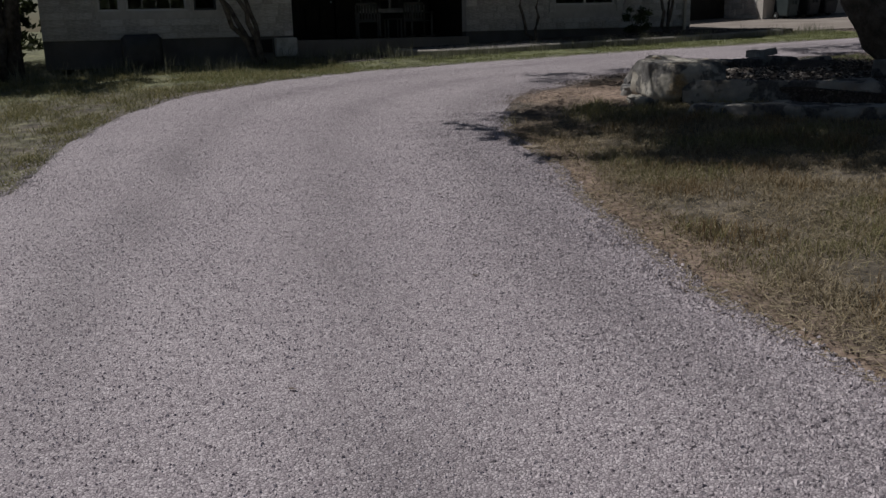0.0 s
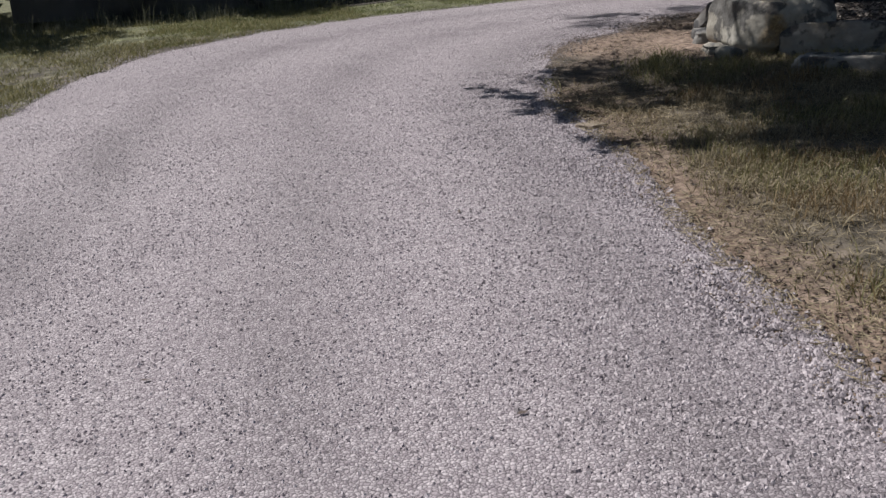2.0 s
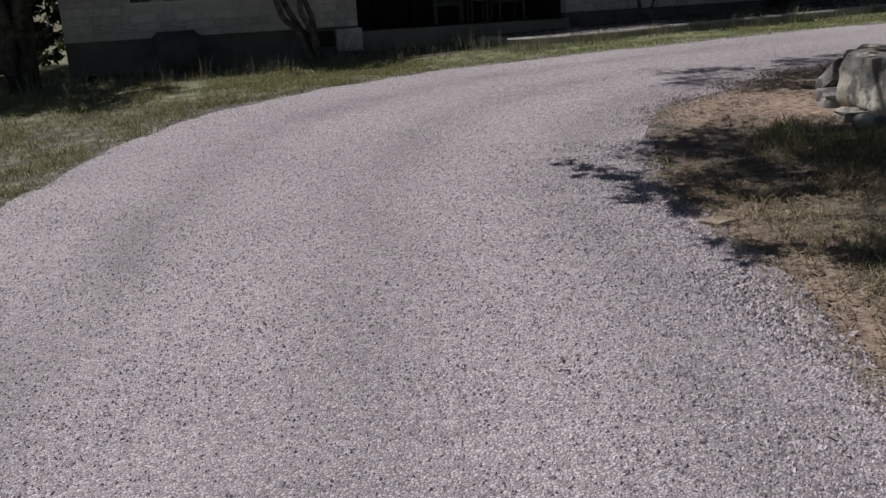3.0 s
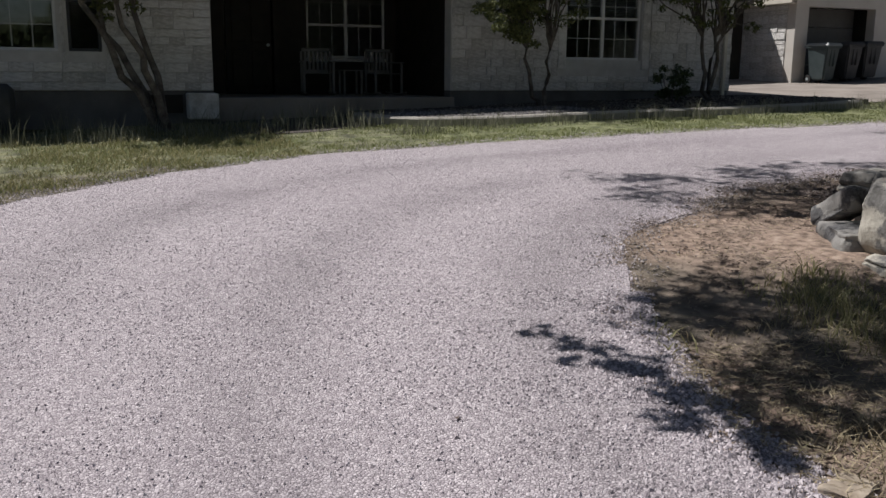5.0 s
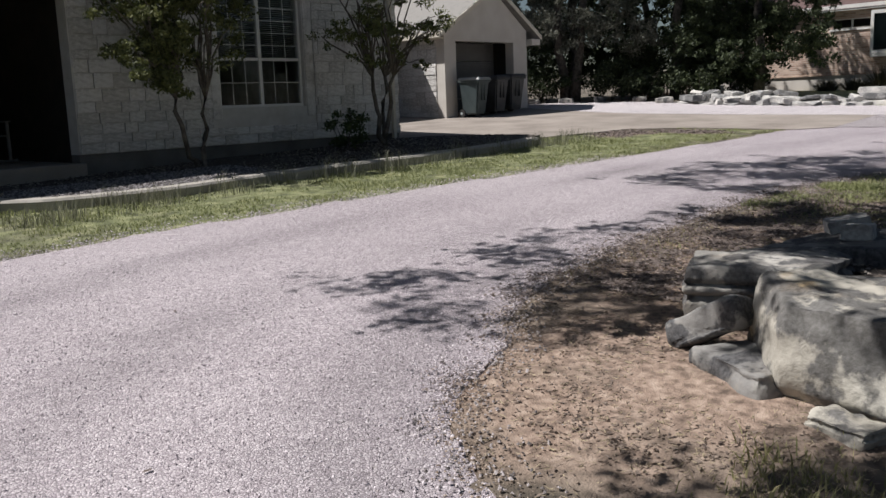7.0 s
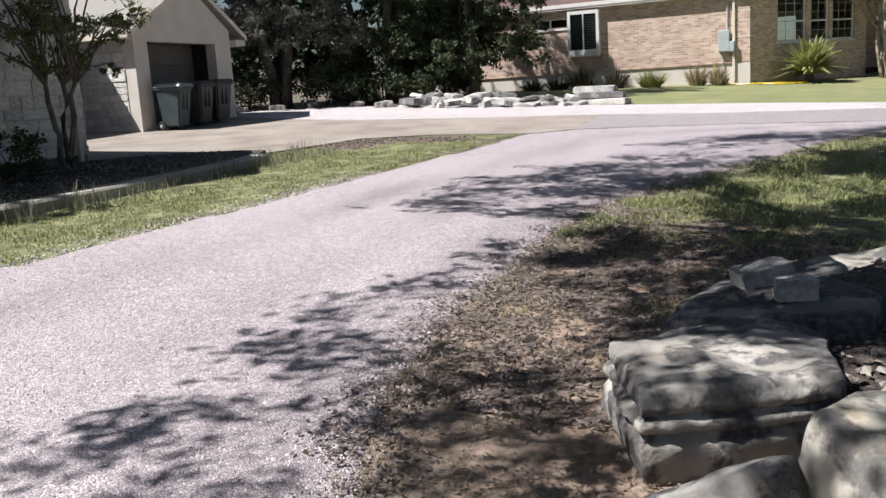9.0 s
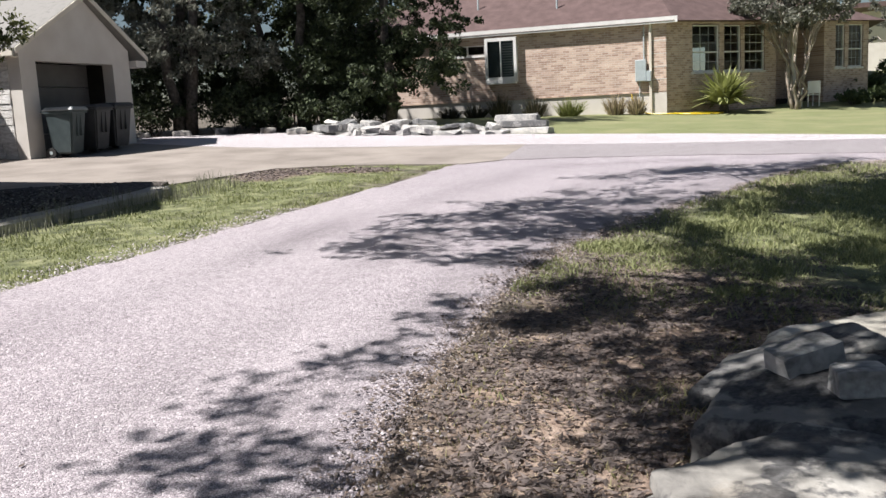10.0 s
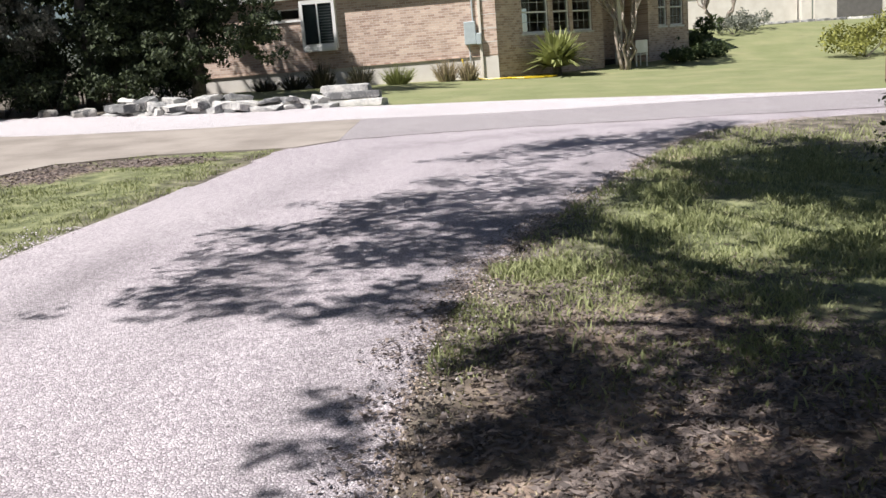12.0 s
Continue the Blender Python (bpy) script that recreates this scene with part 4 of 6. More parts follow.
for a in (b0 - 0.04, b1 + 0.002):
    part("box_side", along_y(boxes((a, a + 0.038, -bd, -0.002, bz0, bz1 + 0.05))), WHITE, bay)
part("box_base", along_y(boxes((b0, b1, -bd - 0.03, -0.002, bz0 - 0.06, bz0 + 0.098), bevel=0.01)), WHITE, bay)
part("box_top", along_y(boxes((b0, b1, -bd, -0.002, bz1 + 0.002, bz1 + 0.05))), WHITE, bay)
part("pane", along_y(boxes((b0 + 0.06, (b0 + b1) / 2 - 0.02, -bd + 0.03, -bd + 0.036, bz0 + 0.18, bz1 - 0.07))), GLASS, bay)
part("pane", along_y(boxes(((b0 + b1) / 2 + 0.02, b1 - 0.06, -bd + 0.03, -bd + 0.036, bz0 + 0.18, bz1 - 0.07))), GLASS, bay)
for k in range(13):
    z = bz0 + 0.24 + k * 0.088
    part("blind_slat", along_y(boxes(((b0 + b1) / 2 + 0.03, b1 - 0.07, -bd + 0.09, -bd + 0.12, z, z + 0.03))), LID, bay)
# blue-grey sheet stands in for the dim room behind the panes
part("backing", along_y(boxes((b0, b1, -0.03, -0.004, bz0 + 0.1, bz1))), BIN_TEAL, bay)
meter = thing("meter_box", "pale blue-grey electric meter box with conduit on brick", "meter box")
part("cabinet", along_y(boxes((-0.98, -0.62, -0.2, -0.002, 2.72, 3.42), bevel=0.015)), METAL, meter)
part("dial_box", along_y(boxes((-0.61, -0.45, -0.24, -0.13, 2.7, 3.05), bevel=0.02)), METAL, meter)
part("conduit", along_y(tube(bmesh.new(), [(-0.7, -0.05, 3.42), (-0.7, -0.05, 4.5)], [0.025, 0.025])), METAL, meter)
part("conduit", along_y(tube(bmesh.new(), [(-0.85, -0.05, 2.72), (-0.85, -0.05, 1.7)], [0.02, 0.02])), METAL, meter)


def slanted(bm):
    """Lays a wall built along x at 45 degrees, fitting the camera's view of the brick house's front."""
    bmesh.ops.transform(bm, matrix=Matrix.Translation((BX, BY, 0)) @ Matrix.Rotation(radians(-45), 4, "Z"), verts=bm.verts[:])
    return bm


FRONT_HOLES = [(1.18, 2.4, 2.9, 4.55), (2.62, 3.4, 2.9, 4.55), (3.57, 4.55, 2.9, 4.55)]
part("front_wall", slanted(pierced(0.03, 5.1, BZ, BE, 0.01, 0.26, FRONT_HOLES)), BRICK, brick_house, "brick front in shade behind planting")
part("porch_wall", slanted(boxes((5.1, 7.2, 1.2, 1.45, BZ, BE))), BRICK, brick_house)
part("porch_return", slanted(boxes((5.1, 5.3, 0.26, 1.2, BZ, BE), (7.2, 7.4, -0.3, 1.45, BZ, BE))), BRICK, brick_house)
part("bay_wall", slanted(pierced(7.4, 9.6, BZ, BE, -0.3, -0.05, [(7.8, 8.3, 2.95, 4.5), (8.5, 9.3, 2.95, 4.5)])), BRICK, brick_house)
part("porch_post", slanted(boxes((5.9, 6.1, 0.0, 0.2, BZ, BE), bevel=0.01)), CREAM, brick_house)
for a, b, y, c in ((1.18, 2.4, 0.06, 3), (2.62, 3.4, 0.06, 2), (3.57, 4.55, 0.06, 3), (7.8, 8.3, -0.25, 2), (8.5, 9.3, -0.25, 3)):
    w = window(brick_house, a, b, 2.95, 4.52, y, cols=c, rows=(2, 3), mid=False)
    for o in w.children:
        o.data.transform(Matrix.Translation((BX, BY, 0)) @ Matrix.Rotation(radians(-45), 4, "Z"))
part("far_wall", slanted(boxes((9.35, 9.6, -0.05, 8, BZ, BE))), BRICK, brick_house)
part("back_wall", boxes((BX + 0.25, 52, 25.05, 25.3, BZ, BE)), BRICK, brick_house)
part("inner_floor", slanted(boxes((0.4, 9.2, 0.4, 9, BZ, 1.9))), DARK_SHADED_WOOD, brick_house)
hip = bmesh.new()
ring = [(BX - 0.26, 25.8, BE), (BX - 0.26, BY - 0.3, BE), (BX + 6.7, BY - 7.6, BE), (52.5, BY - 7.6, BE), (52.5, 25.8, BE)]
low = [hip.verts.new(p) for p in ring]
cap = [hip.verts.new(p) for p in ((BX + 4.6, 20.3, 7.45), (BX + 5.6, 14.4, 7.9), (45.5, 14.0, 8.0), (46, 20.0, 7.6))]
hip.faces.new(low)
hip.faces.new((low[1], low[0], cap[0], cap[1]))
hip.faces.new((low[2], low[1], cap[1], cap[2]))
hip.faces.new((low[3], low[2], cap[2]))
hip.faces.new((low[4], low[3], cap[2], cap[3]))
hip.faces.new((low[0], low[4], cap[3], cap[0]))
hip.faces.new((cap[0], cap[3], cap[2], cap[1]))
bmesh.ops.recalc_face_normals(hip, faces=hip.faces[:])
house_roof = part("roof", hip, SHINGLE_BROWN, brick_house, "brown asphalt shingle roof")
for x, y, z in ((BX + 1.2, 16.6, 5.75), (BX + 1.6, 19.6, 5.95)):
    part("vent_pipe", tube(bmesh.new(), [(x, y, z - 0.5), (x, y, z + 0.25)], [0.035, 0.035]), METAL, house_roof)

# distant house beyond the lawn
far_house = thing("far_house", "distant pale house with a garage beyond the lawn", "house", (0, 0, 0.95))
part("wall", boxes((70, 70.3, -6.0, 2.5, 2.2, 6.2)), STUCCO, far_house)
part("garage_front", boxes((69.0, 69.25, -12, -6.8, 2.2, 6.4)), STUCCO, far_house)
# thin grey sheet on the solid front stands for the opening's shade
part("garage_opening", boxes((68.97, 68.99, -11, -8.2, 2.3, 5.0)), DOOR_GREY, far_house)
part("side_wall", boxes((69.3, 76, -6.7, -6.1, 2.2, 6.2)), STUCCO, far_house)
part("roof", boxes((69, 82, -13, 3.2, 6.4, 6.7)), SHINGLE_BROWN, far_house)


# ---- boulders ----
def boulder(name, at, size, seed, mat, label, rz=0.0, tilt=(0, 0), cuts=4, rough=0.05, group="", corner=0.24, rounding=2):
    """A weathered angular block: the hull of a jittered box, split fine and dented in layers."""
    rnd = random.Random(seed)
    bm = bmesh.new()
    for sx in (-1, 1):
        for sy in (-1, 1):
            for sz in (-1, 1):
                for axis in range(3):
                    p = [sx * 0.5, sy * 0.5, sz * 0.5]
                    p[axis] *= 1 - rnd.uniform(0.5, 2.0) * corner
                    bm.verts.new([q * rnd.uniform(0.9, 1.04) for q in p])
    hull = bmesh.ops.convex_hull(bm, input=bm.verts[:])
    bmesh.ops.delete(bm, geom=[v for v in bm.verts if not v.link_faces], context="VERTS")
    for v in bm.verts:
        v.co = Vector((v.co.x * size[0], v.co.y * size[1], v.co.z * size[2]))
    longest = max(size)
    for _ in range(cuts):
        long = [e for e in bm.edges if e.calc_length() > longest * 0.055]
        if not long:
            break
        bmesh.ops.subdivide_edges(bm, edges=long, cuts=1)
        bmesh.ops.triangulate(bm, faces=bm.faces[:])
    for _ in range(rounding):
        bmesh.ops.smooth_vert(bm, verts=bm.verts[:], factor=0.5, use_axis_x=True, use_axis_y=True, use_axis_z=True)
    bm.normal_update()
    off = Vector((seed * 7.3, seed * 3.1, seed * 1.7))
    moves = []
    for v in bm.verts:
        p = v.co
        layer = abs(math.sin(p.z * 17 + 3 * noise.noise(p * 1.3 + off)))
        crack = min(0.0, abs(noise.noise(p * 2.6 + off)) - 0.09) * 3.0
        d = noise.noise(p * 2.2 + off) * 1.15 + noise.noise(p * 6 + off) * 0.5 + noise.noise(p * 15 + off) * 0.22 - 0.22 * (layer < 0.2) + crack
        moves.append(v.normal * d * rough)
    for v, m in zip(bm.verts, moves):
        v.co += m
    ob = whole(name, bm, mat, label, "rock", group=group)
    ob.data.shade_smooth()
    ob.data.set_sharp_from_angle(angle=radians(38))
    ob.matrix_basis = pose(*at, tilt[0], tilt[1], rz)
    return ob


def resting(x, y, h, sink=0.06):
    return (x, y, gz(x, y) + h / 2 - sink)


ROCK_WALL = material("wall_limestone", [(0.13, 0.13, 0.13), (0.34, 0.333, 0.325), (0.56, 0.54, 0.505)], 4, 0.9, 0.8, 25, distance=0.04, spread=0.35)
TAN_STONE = material("tan_stone", [(0.25, 0.2, 0.15), (0.42, 0.36, 0.29)], 8, 0.9, 0.5, 40)
DIRT_CRUMB = material("dirt_crumb", [(0.2, 0.15, 0.115), (0.3, 0.235, 0.18), (0.42, 0.34, 0.27)], 30, 0.95, 0.2, spread=0.5)
BROWN_LITTER = leaf_material("brown_leaf", (0.045, 0.036, 0.032), (0.24, 0.19, 0.16))
DARK_LITTER = leaf_material("dark_leaf", (0.07, 0.056, 0.051), (0.29, 0.235, 0.21))
RIM = "boulders round the planter"


def hewn(outline, top, mat, label, seed, slope=(0.0, 0.0), under=0.86, rough=0.03, grooves=(), cell=0.05, sink=0.08, crown=0.86):
    """A weathered block over a plan outline: undercut foot, blunt shoulders, sloping top, bedding grooves."""
    rnd = random.Random(seed)
    cx, cy = (sum(p[k] for p in outline) / len(outline) for k in (0, 1))
    z0 = min(gz(*p) for p in outline) - sink
    bm = bmesh.new()
    for x, y in outline:
        tz = top + slope[0] * (x - cx) + slope[1] * (y - cy)
        for f, k in ((0.0, under), (0.32, 1.0), (0.78, 0.985), (1.0, crown)):
            q = k * rnd.uniform(0.965, 1.025)
            bm.verts.new(((x - cx) * q, (y - cy) * q, (tz - z0) * f * rnd.uniform(0.97, 1.02)))
    bmesh.ops.convex_hull(bm, input=bm.verts[:])
    bmesh.ops.delete(bm, geom=[v for v in bm.verts if not v.link_faces], context="VERTS")
    for _ in range(7):
        long = [e for e in bm.edges if e.calc_length() > cell]
        if not long:
            break
        bmesh.ops.subdivide_edges(bm, edges=long, cuts=1)
        bmesh.ops.triangulate(bm, faces=bm.faces[:])
    for _ in range(2):
        bmesh.ops.smooth_vert(bm, verts=bm.verts[:], factor=0.5, use_axis_x=True, use_axis_y=True, use_axis_z=True)
    bm.normal_update()
    off = Vector((seed * 5.3, seed * 2.1, seed * 3.7))
    moves = []
    for v in bm.verts:
        p = v.co
        bed = p.z + 0.025 * noise.noise(p * 2.5 + off)
        cut = sum(math.exp(-((bed - g * (top - z0)) / 0.018) ** 2) for g in grooves) * (1 - min(1.0, abs(v.normal.z)))
        hole = max(0.0, noise.noise(p * 3.4 + off * 2) - 0.28) * 2.2
        ridge = 1 - abs(noise.noise(p * 4.5 + off)) * 2
        d = noise.noise(p * 1.6 + off) * 1.2 + ridge * 0.35 + noise.noise(p * 9 + off) * 0.35 + noise.noise(p * 20 + off) * 0.18 - hole - 1.5 * cut
        moves.append(v.normal * d * rough)
    for v, m in zip(bm.verts, moves):
        v.co += m
    ob = whole("boulder", bm, mat, label, "rock", group=RIM)
    ob.data.shade_smooth()
    ob.data.set_sharp_from_angle(angle=radians(32))
    ob.matrix_basis = pose(cx, cy, z0)
    return ob


hewn([(6.94, 10.26), (6.5, 9.95), (6.46, 9.4), (6.56, 8.98), (7.25, 8.95), (7.48, 9.55), (7.22, 10.12)], 0.9, ROCK_CREAM, "large pale weathered limestone boulder with ochre stains and dark lichen", 1, (0.02, 0.05), under=0.66, crown=0.9)
hewn([(7.14, 10.78), (7.85, 11.08), (8.5, 10.55), (8.3, 10.15), (7.55, 10.1)], 0.86, ROCK, "layered limestone block with deep bedding grooves", 2, (-0.04, 0.0), rough=0.028, grooves=(0.62, 0.82), cell=0.036, crown=0.93)
hewn([(6.62, 8.98), (7.02, 9.12), (8.5, 7.8), (8.1, 7.3)], 0.68, ROCK, "long grey limestone boulder in the planter rim", 3, crown=0.92)
hewn([(6.28, 8.42), (6.62, 8.72), (8.25, 7.25), (7.85, 6.75)], 0.45, ROCK, "low flat limestone slab at the foot of the rim", 4, crown=0.9)
hewn([(8.5, 10.96), (9.02, 10.86), (9.45, 10.2), (8.85, 9.9), (8.42, 10.0), (8.38, 10.5)], 0.84, ROCK_SHADED, "broad dark limestone slab in shade with a stained end", 5, (0.03, -0.05), under=0.9, cell=0.055, crown=0.92)
hewn([(9.2, 11.02), (9.85, 10.8), (9.98, 10.2), (9.6, 10.05), (9.12, 10.72)], 0.76, ROCK_SHADED, "sloping shaded limestone slab", 6, (-0.02, -0.22), under=0.98, cell=0.055, crown=0.95)
hewn([(9.98, 10.68), (10.42, 10.58), (10.9, 9.6), (10.6, 9.2), (10.02, 10.1)], 0.72, ROCK_CREAM, "long pale sunlit limestone boulder at the end of the rim", 7, (0.05, -0.05), cell=0.06, crown=0.9)
boulder("boulder", (6.9, 10.45, gz(6.9, 10.45) + 0.16), (0.2, 0.47, 0.14), 6, ROCK_SHADED, "small leaning limestone rock", -14, (-27, 8), group=RIM, cuts=5, rough=0.03)
boulder("boulder", resting(6.68, 10.16, 0.16, 0.05), (0.3, 0.55, 0.16), 16, ROCK_SHADED, "low limestone fragment at the foot of the rim", -28, group=RIM)
boulder("boulder", resting(6.36, 9.55, 0.1, 0.03), (0.22, 0.3, 0.1), 18, ROCK_CREAM, "thin limestone flake beneath the large boulder", -20, group=RIM)
boulder("boulder", resting(6.3, 9.2, 0.12, 0.04), (0.2, 0.24, 0.12), 20, ROCK_CREAM, "small pale stone beneath the large boulder", 35, group=RIM)
boulder("boulder", resting(9.05, 6.85, 0.5), (1.1, 0.7, 0.48), 4, ROCK_SHADED, "dark shaded limestone boulder", -20, group=RIM)
boulder("boulder", resting(10.2, 6.75, 0.44), (1.1, 0.6, 0.4), 11, ROCK_SHADED, "limestone boulder in the shaded rim", 10, group=RIM)
boulder("boulder", resting(11.1, 7.2, 0.4), (1.0, 0.7, 0.36), 12, ROCK_SHADED, "limestone boulder closing the rim", 45, group=RIM)
boulder("boulder", resting(11.6, 8.3, 0.4), (0.7, 1.2, 0.36), 19, ROCK_SHADED, "limestone boulder on the far side of the planter", 0, group=RIM)


def top_at(x, y, reach=0.13):
    """Highest boulder surface near a spot."""
    return max((ob.matrix_basis @ v.co).z for ob in scene.objects if ob.name.startswith("boulder") for v in ob.data.vertices if (ob.matrix_basis @ v.co - Vector((x, y, 0))).xy.length < reach)


boulder("loose_stone", (9.04, 10.5, top_at(9.04, 10.5) + 0.04), (0.3, 0.17, 0.1), 13, ROCK_PALE, "pale wedge-shaped stone lying on a slab", -58, (4, -9), rough=0.01, rounding=0, corner=0.14)
boulder("loose_stone", (8.73, 10.32, top_at(8.73, 10.32) + 0.035), (0.17, 0.2, 0.11), 14, ROCK_PALE, "small square grey stone lying on a slab", 8, (-3, 4), rough=0.008, rounding=0, corner=0.12)
boulder("loose_stone", (8.9, 8.1, gz(8.9, 8.1) + 0.3), (0.3, 0.22, 0.2), 15, ROCK_SHADED, "dark stone lying behind the planter rim", 15, rough=0.02)
boulder("pale_stone", resting(4.16, 7.8, 0.07, 0.035), (0.22, 0.15, 0.07), 17, TAN_STONE, "flat tan stone at the drive's edge", 20, rough=0.015)

# dry rock wall by the far gravel
random.seed(5)
for k, (x, y) in enumerate(curve_through([(26.8, 21.0), (26.85, 19.6), (27.1, 17.9), (27.35, 16.5)], 0.33)):
    for layer in range(3):
        if layer == 2 and random.random() < 0.72:
            continue
        w, d, h = random.uniform(0.4, 0.95), random.uniform(0.35, 0.6), random.uniform(0.1, 0.2)
        boulder("wall_rock", (x + random.uniform(-0.2, 0.12) + 0.16 * layer, y + random.uniform(-0.2, 0.2), gz(x, y) + 0.05 + 0.12 * layer), (d, w, h), 30 + 3 * k + layer, ROCK_WALL, "jumbled limestone rock in a low dry wall", random.uniform(-70, 70), (random.uniform(-14, 14), random.uniform(-14, 14)), cuts=2, rough=0.03, corner=0.3, group="low rock wall", rounding=0)
for x, y, z, w in ((27.45, 15.75, 0.07, 1.35), (27.55, 15.85, 0.25, 1.25), (27.6, 16.0, 0.4, 1.1), (28.2, 16.0, 0.2, 1.2)):
    boulder("wall_rock", (x, y, gz(x, y) + z), (0.5, w, 0.17), int(x * 7 + z * 90), ROCK_WALL, "flat limestone slab in a low dry wall", random.uniform(-4, 4), (1, 2), cuts=3, rough=0.02, corner=0.16, group="low rock wall", rounding=0)
# darker stone than the wall's, carrying the shade of the trees in its colour
for x, y, w in ((24.9, 26.2, 0.3), (25.6, 26.0, 0.35), (26.3, 25.2, 0.4), (26.9, 24.3, 0.3), (27.0, 22.9, 0.35), (26.7, 21.9, 0.45)):
    boulder("wall_rock", (x, y, gz(x, y) + 0.06), (w, w * 1.2, 0.24), int(x * 10), ROCK, "shaded limestone rock under the trees", 30, cuts=2, rough=0.03, group="low rock wall", corner=0.34)


# ---- trees ----
def leaf_cloud(centres, radii, per, size, rng, squash=0.75, tri=False, droop=0.0):
    """Small leaf quads round many clump centres."""
    c = np.repeat(np.asarray(centres, float), per, 0)
    r = np.repeat(np.asarray(radii, float), per)[:, None]
    d = rng.normal(size=c.shape)
    d /= np.linalg.norm(d, axis=1, keepdims=True)
    p = c + d * r * rng.random((len(c), 1)) ** 0.45 * np.array([1, 1, squash])
    a = rng.normal(size=c.shape)
    a[:, 2] -= droop
    a /= np.linalg.norm(a, axis=1, keepdims=True)
    b = np.cross(a, rng.normal(size=c.shape))
    b /= np.linalg.norm(b, axis=1, keepdims=True)
    s = size * rng.uniform(0.6, 1.35, (len(c), 1))
    quad = np.stack([p - a * s, p + b * s * 0.45, p + a * s, p - b * s * 0.45], 1)
    return quad.reshape(-1, 3), np.arange(4 * len(c)).reshape(-1, 4)


def limb_path(start, end, rng, wobble=0.25, n=6, sag=0.0):
    start, end = np.array(start, float), np.array(end, float)
    u = np.linspace(0, 1, n)[:, None]
    path = start + (end - start) * u
    path[1:-1] += rng.normal(scale=wobble, size=(n - 2, 3))
    path[:, 2] += sag * np.sin(u[:, 0] * math.pi)
    return path


def tree(name, at, trunk_top, trunk_r, clumps, leaf_mat, bark, label, seed, per=160, leaf=0.06, limbs=True, stems=1, spread=0.3, squash=0.75, droop=0.0, category="tree", group="", limb_r=0.5):
    """A tapered trunk, limbs that reach the clumps, and a crown of single leaves. clumps: (x, y, z, r)."""
    rng = np.random.default_rng(seed)
    t = thing(name, label, category, (0, 0, 0), group)
    heads = []
    for k in range(stems):
        ang = 2 * math.pi * k / stems + seed
        foot = (at[0] + 0.5 * spread * math.cos(ang) * (stems > 1), at[1] + 0.5 * spread * math.sin(ang) * (stems > 1), gz(at[0], at[1]) - 0.1)
        top = (trunk_top[0] + spread * 2.2 * math.cos(ang) * (stems > 1), trunk_top[1] + spread * 2.2 * math.sin(ang) * (stems > 1), trunk_top[2])
        path = limb_path(foot, top, rng, 0.05 + 0.1 * trunk_r, 7)
        radii = trunk_r * np.array([1.35, 1.05, 0.95, 0.88, 0.8, 0.72, 0.6])
        part("trunk", tube(bmesh.new(), path, radii, 10 if trunk_r > 0.1 else 7), bark, t).data.shade_smooth()
        heads.append(np.array(top))
    if limbs:
        for x, y, z, r in clumps:
            head = min(heads, key=lambda h: np.linalg.norm(h - (x, y, z)))
            path = limb_path(head, (x, y, z), rng, 0.035 * np.linalg.norm(head - (x, y, z)) ** 0.7, 6, 0.3 * r)
            r0 = trunk_r * limb_r
            part("limb", tube(bmesh.new(), path, np.linspace(r0, max(0.008, r0 * 0.12), 6), 6), bark, t)
    cs = np.array(clumps, float)
    sub_c, sub_r = [], []
    for x, y, z, r in clumps:
        k = max(4, int(14 * min(r, 1.6)))
        d = rng.normal(size=(k, 3))
        d /= np.linalg.norm(d, axis=1, keepdims=True)
        q = np.array((x, y, z)) + d * r * rng.random((k, 1)) ** 0.4 * np.array([1, 1, squash])
        sub_c += q.tolist()
        sub_r += (r * rng.uniform(0.22, 0.4, k)).tolist()
    v, f = leaf_cloud(sub_c, sub_r, per, leaf, rng, 0.7, droop=droop)
    crown = new("crown", mesh_from("crown", v, f, leaf_mat))
    crown.parent = t
    return t


def scatter_clumps(centre, size, n, r, seed):
    rng = np.random.default_rng(seed)
    d = rng.normal(size=(n, 3))
    d /= np.linalg.norm(d, axis=1, keepdims=True)
    p = np.array(centre) + d * np.array(size) * rng.random((n, 1)) ** 0.4
    return [(*q, r * rng.uniform(0.7, 1.25)) for q in p]


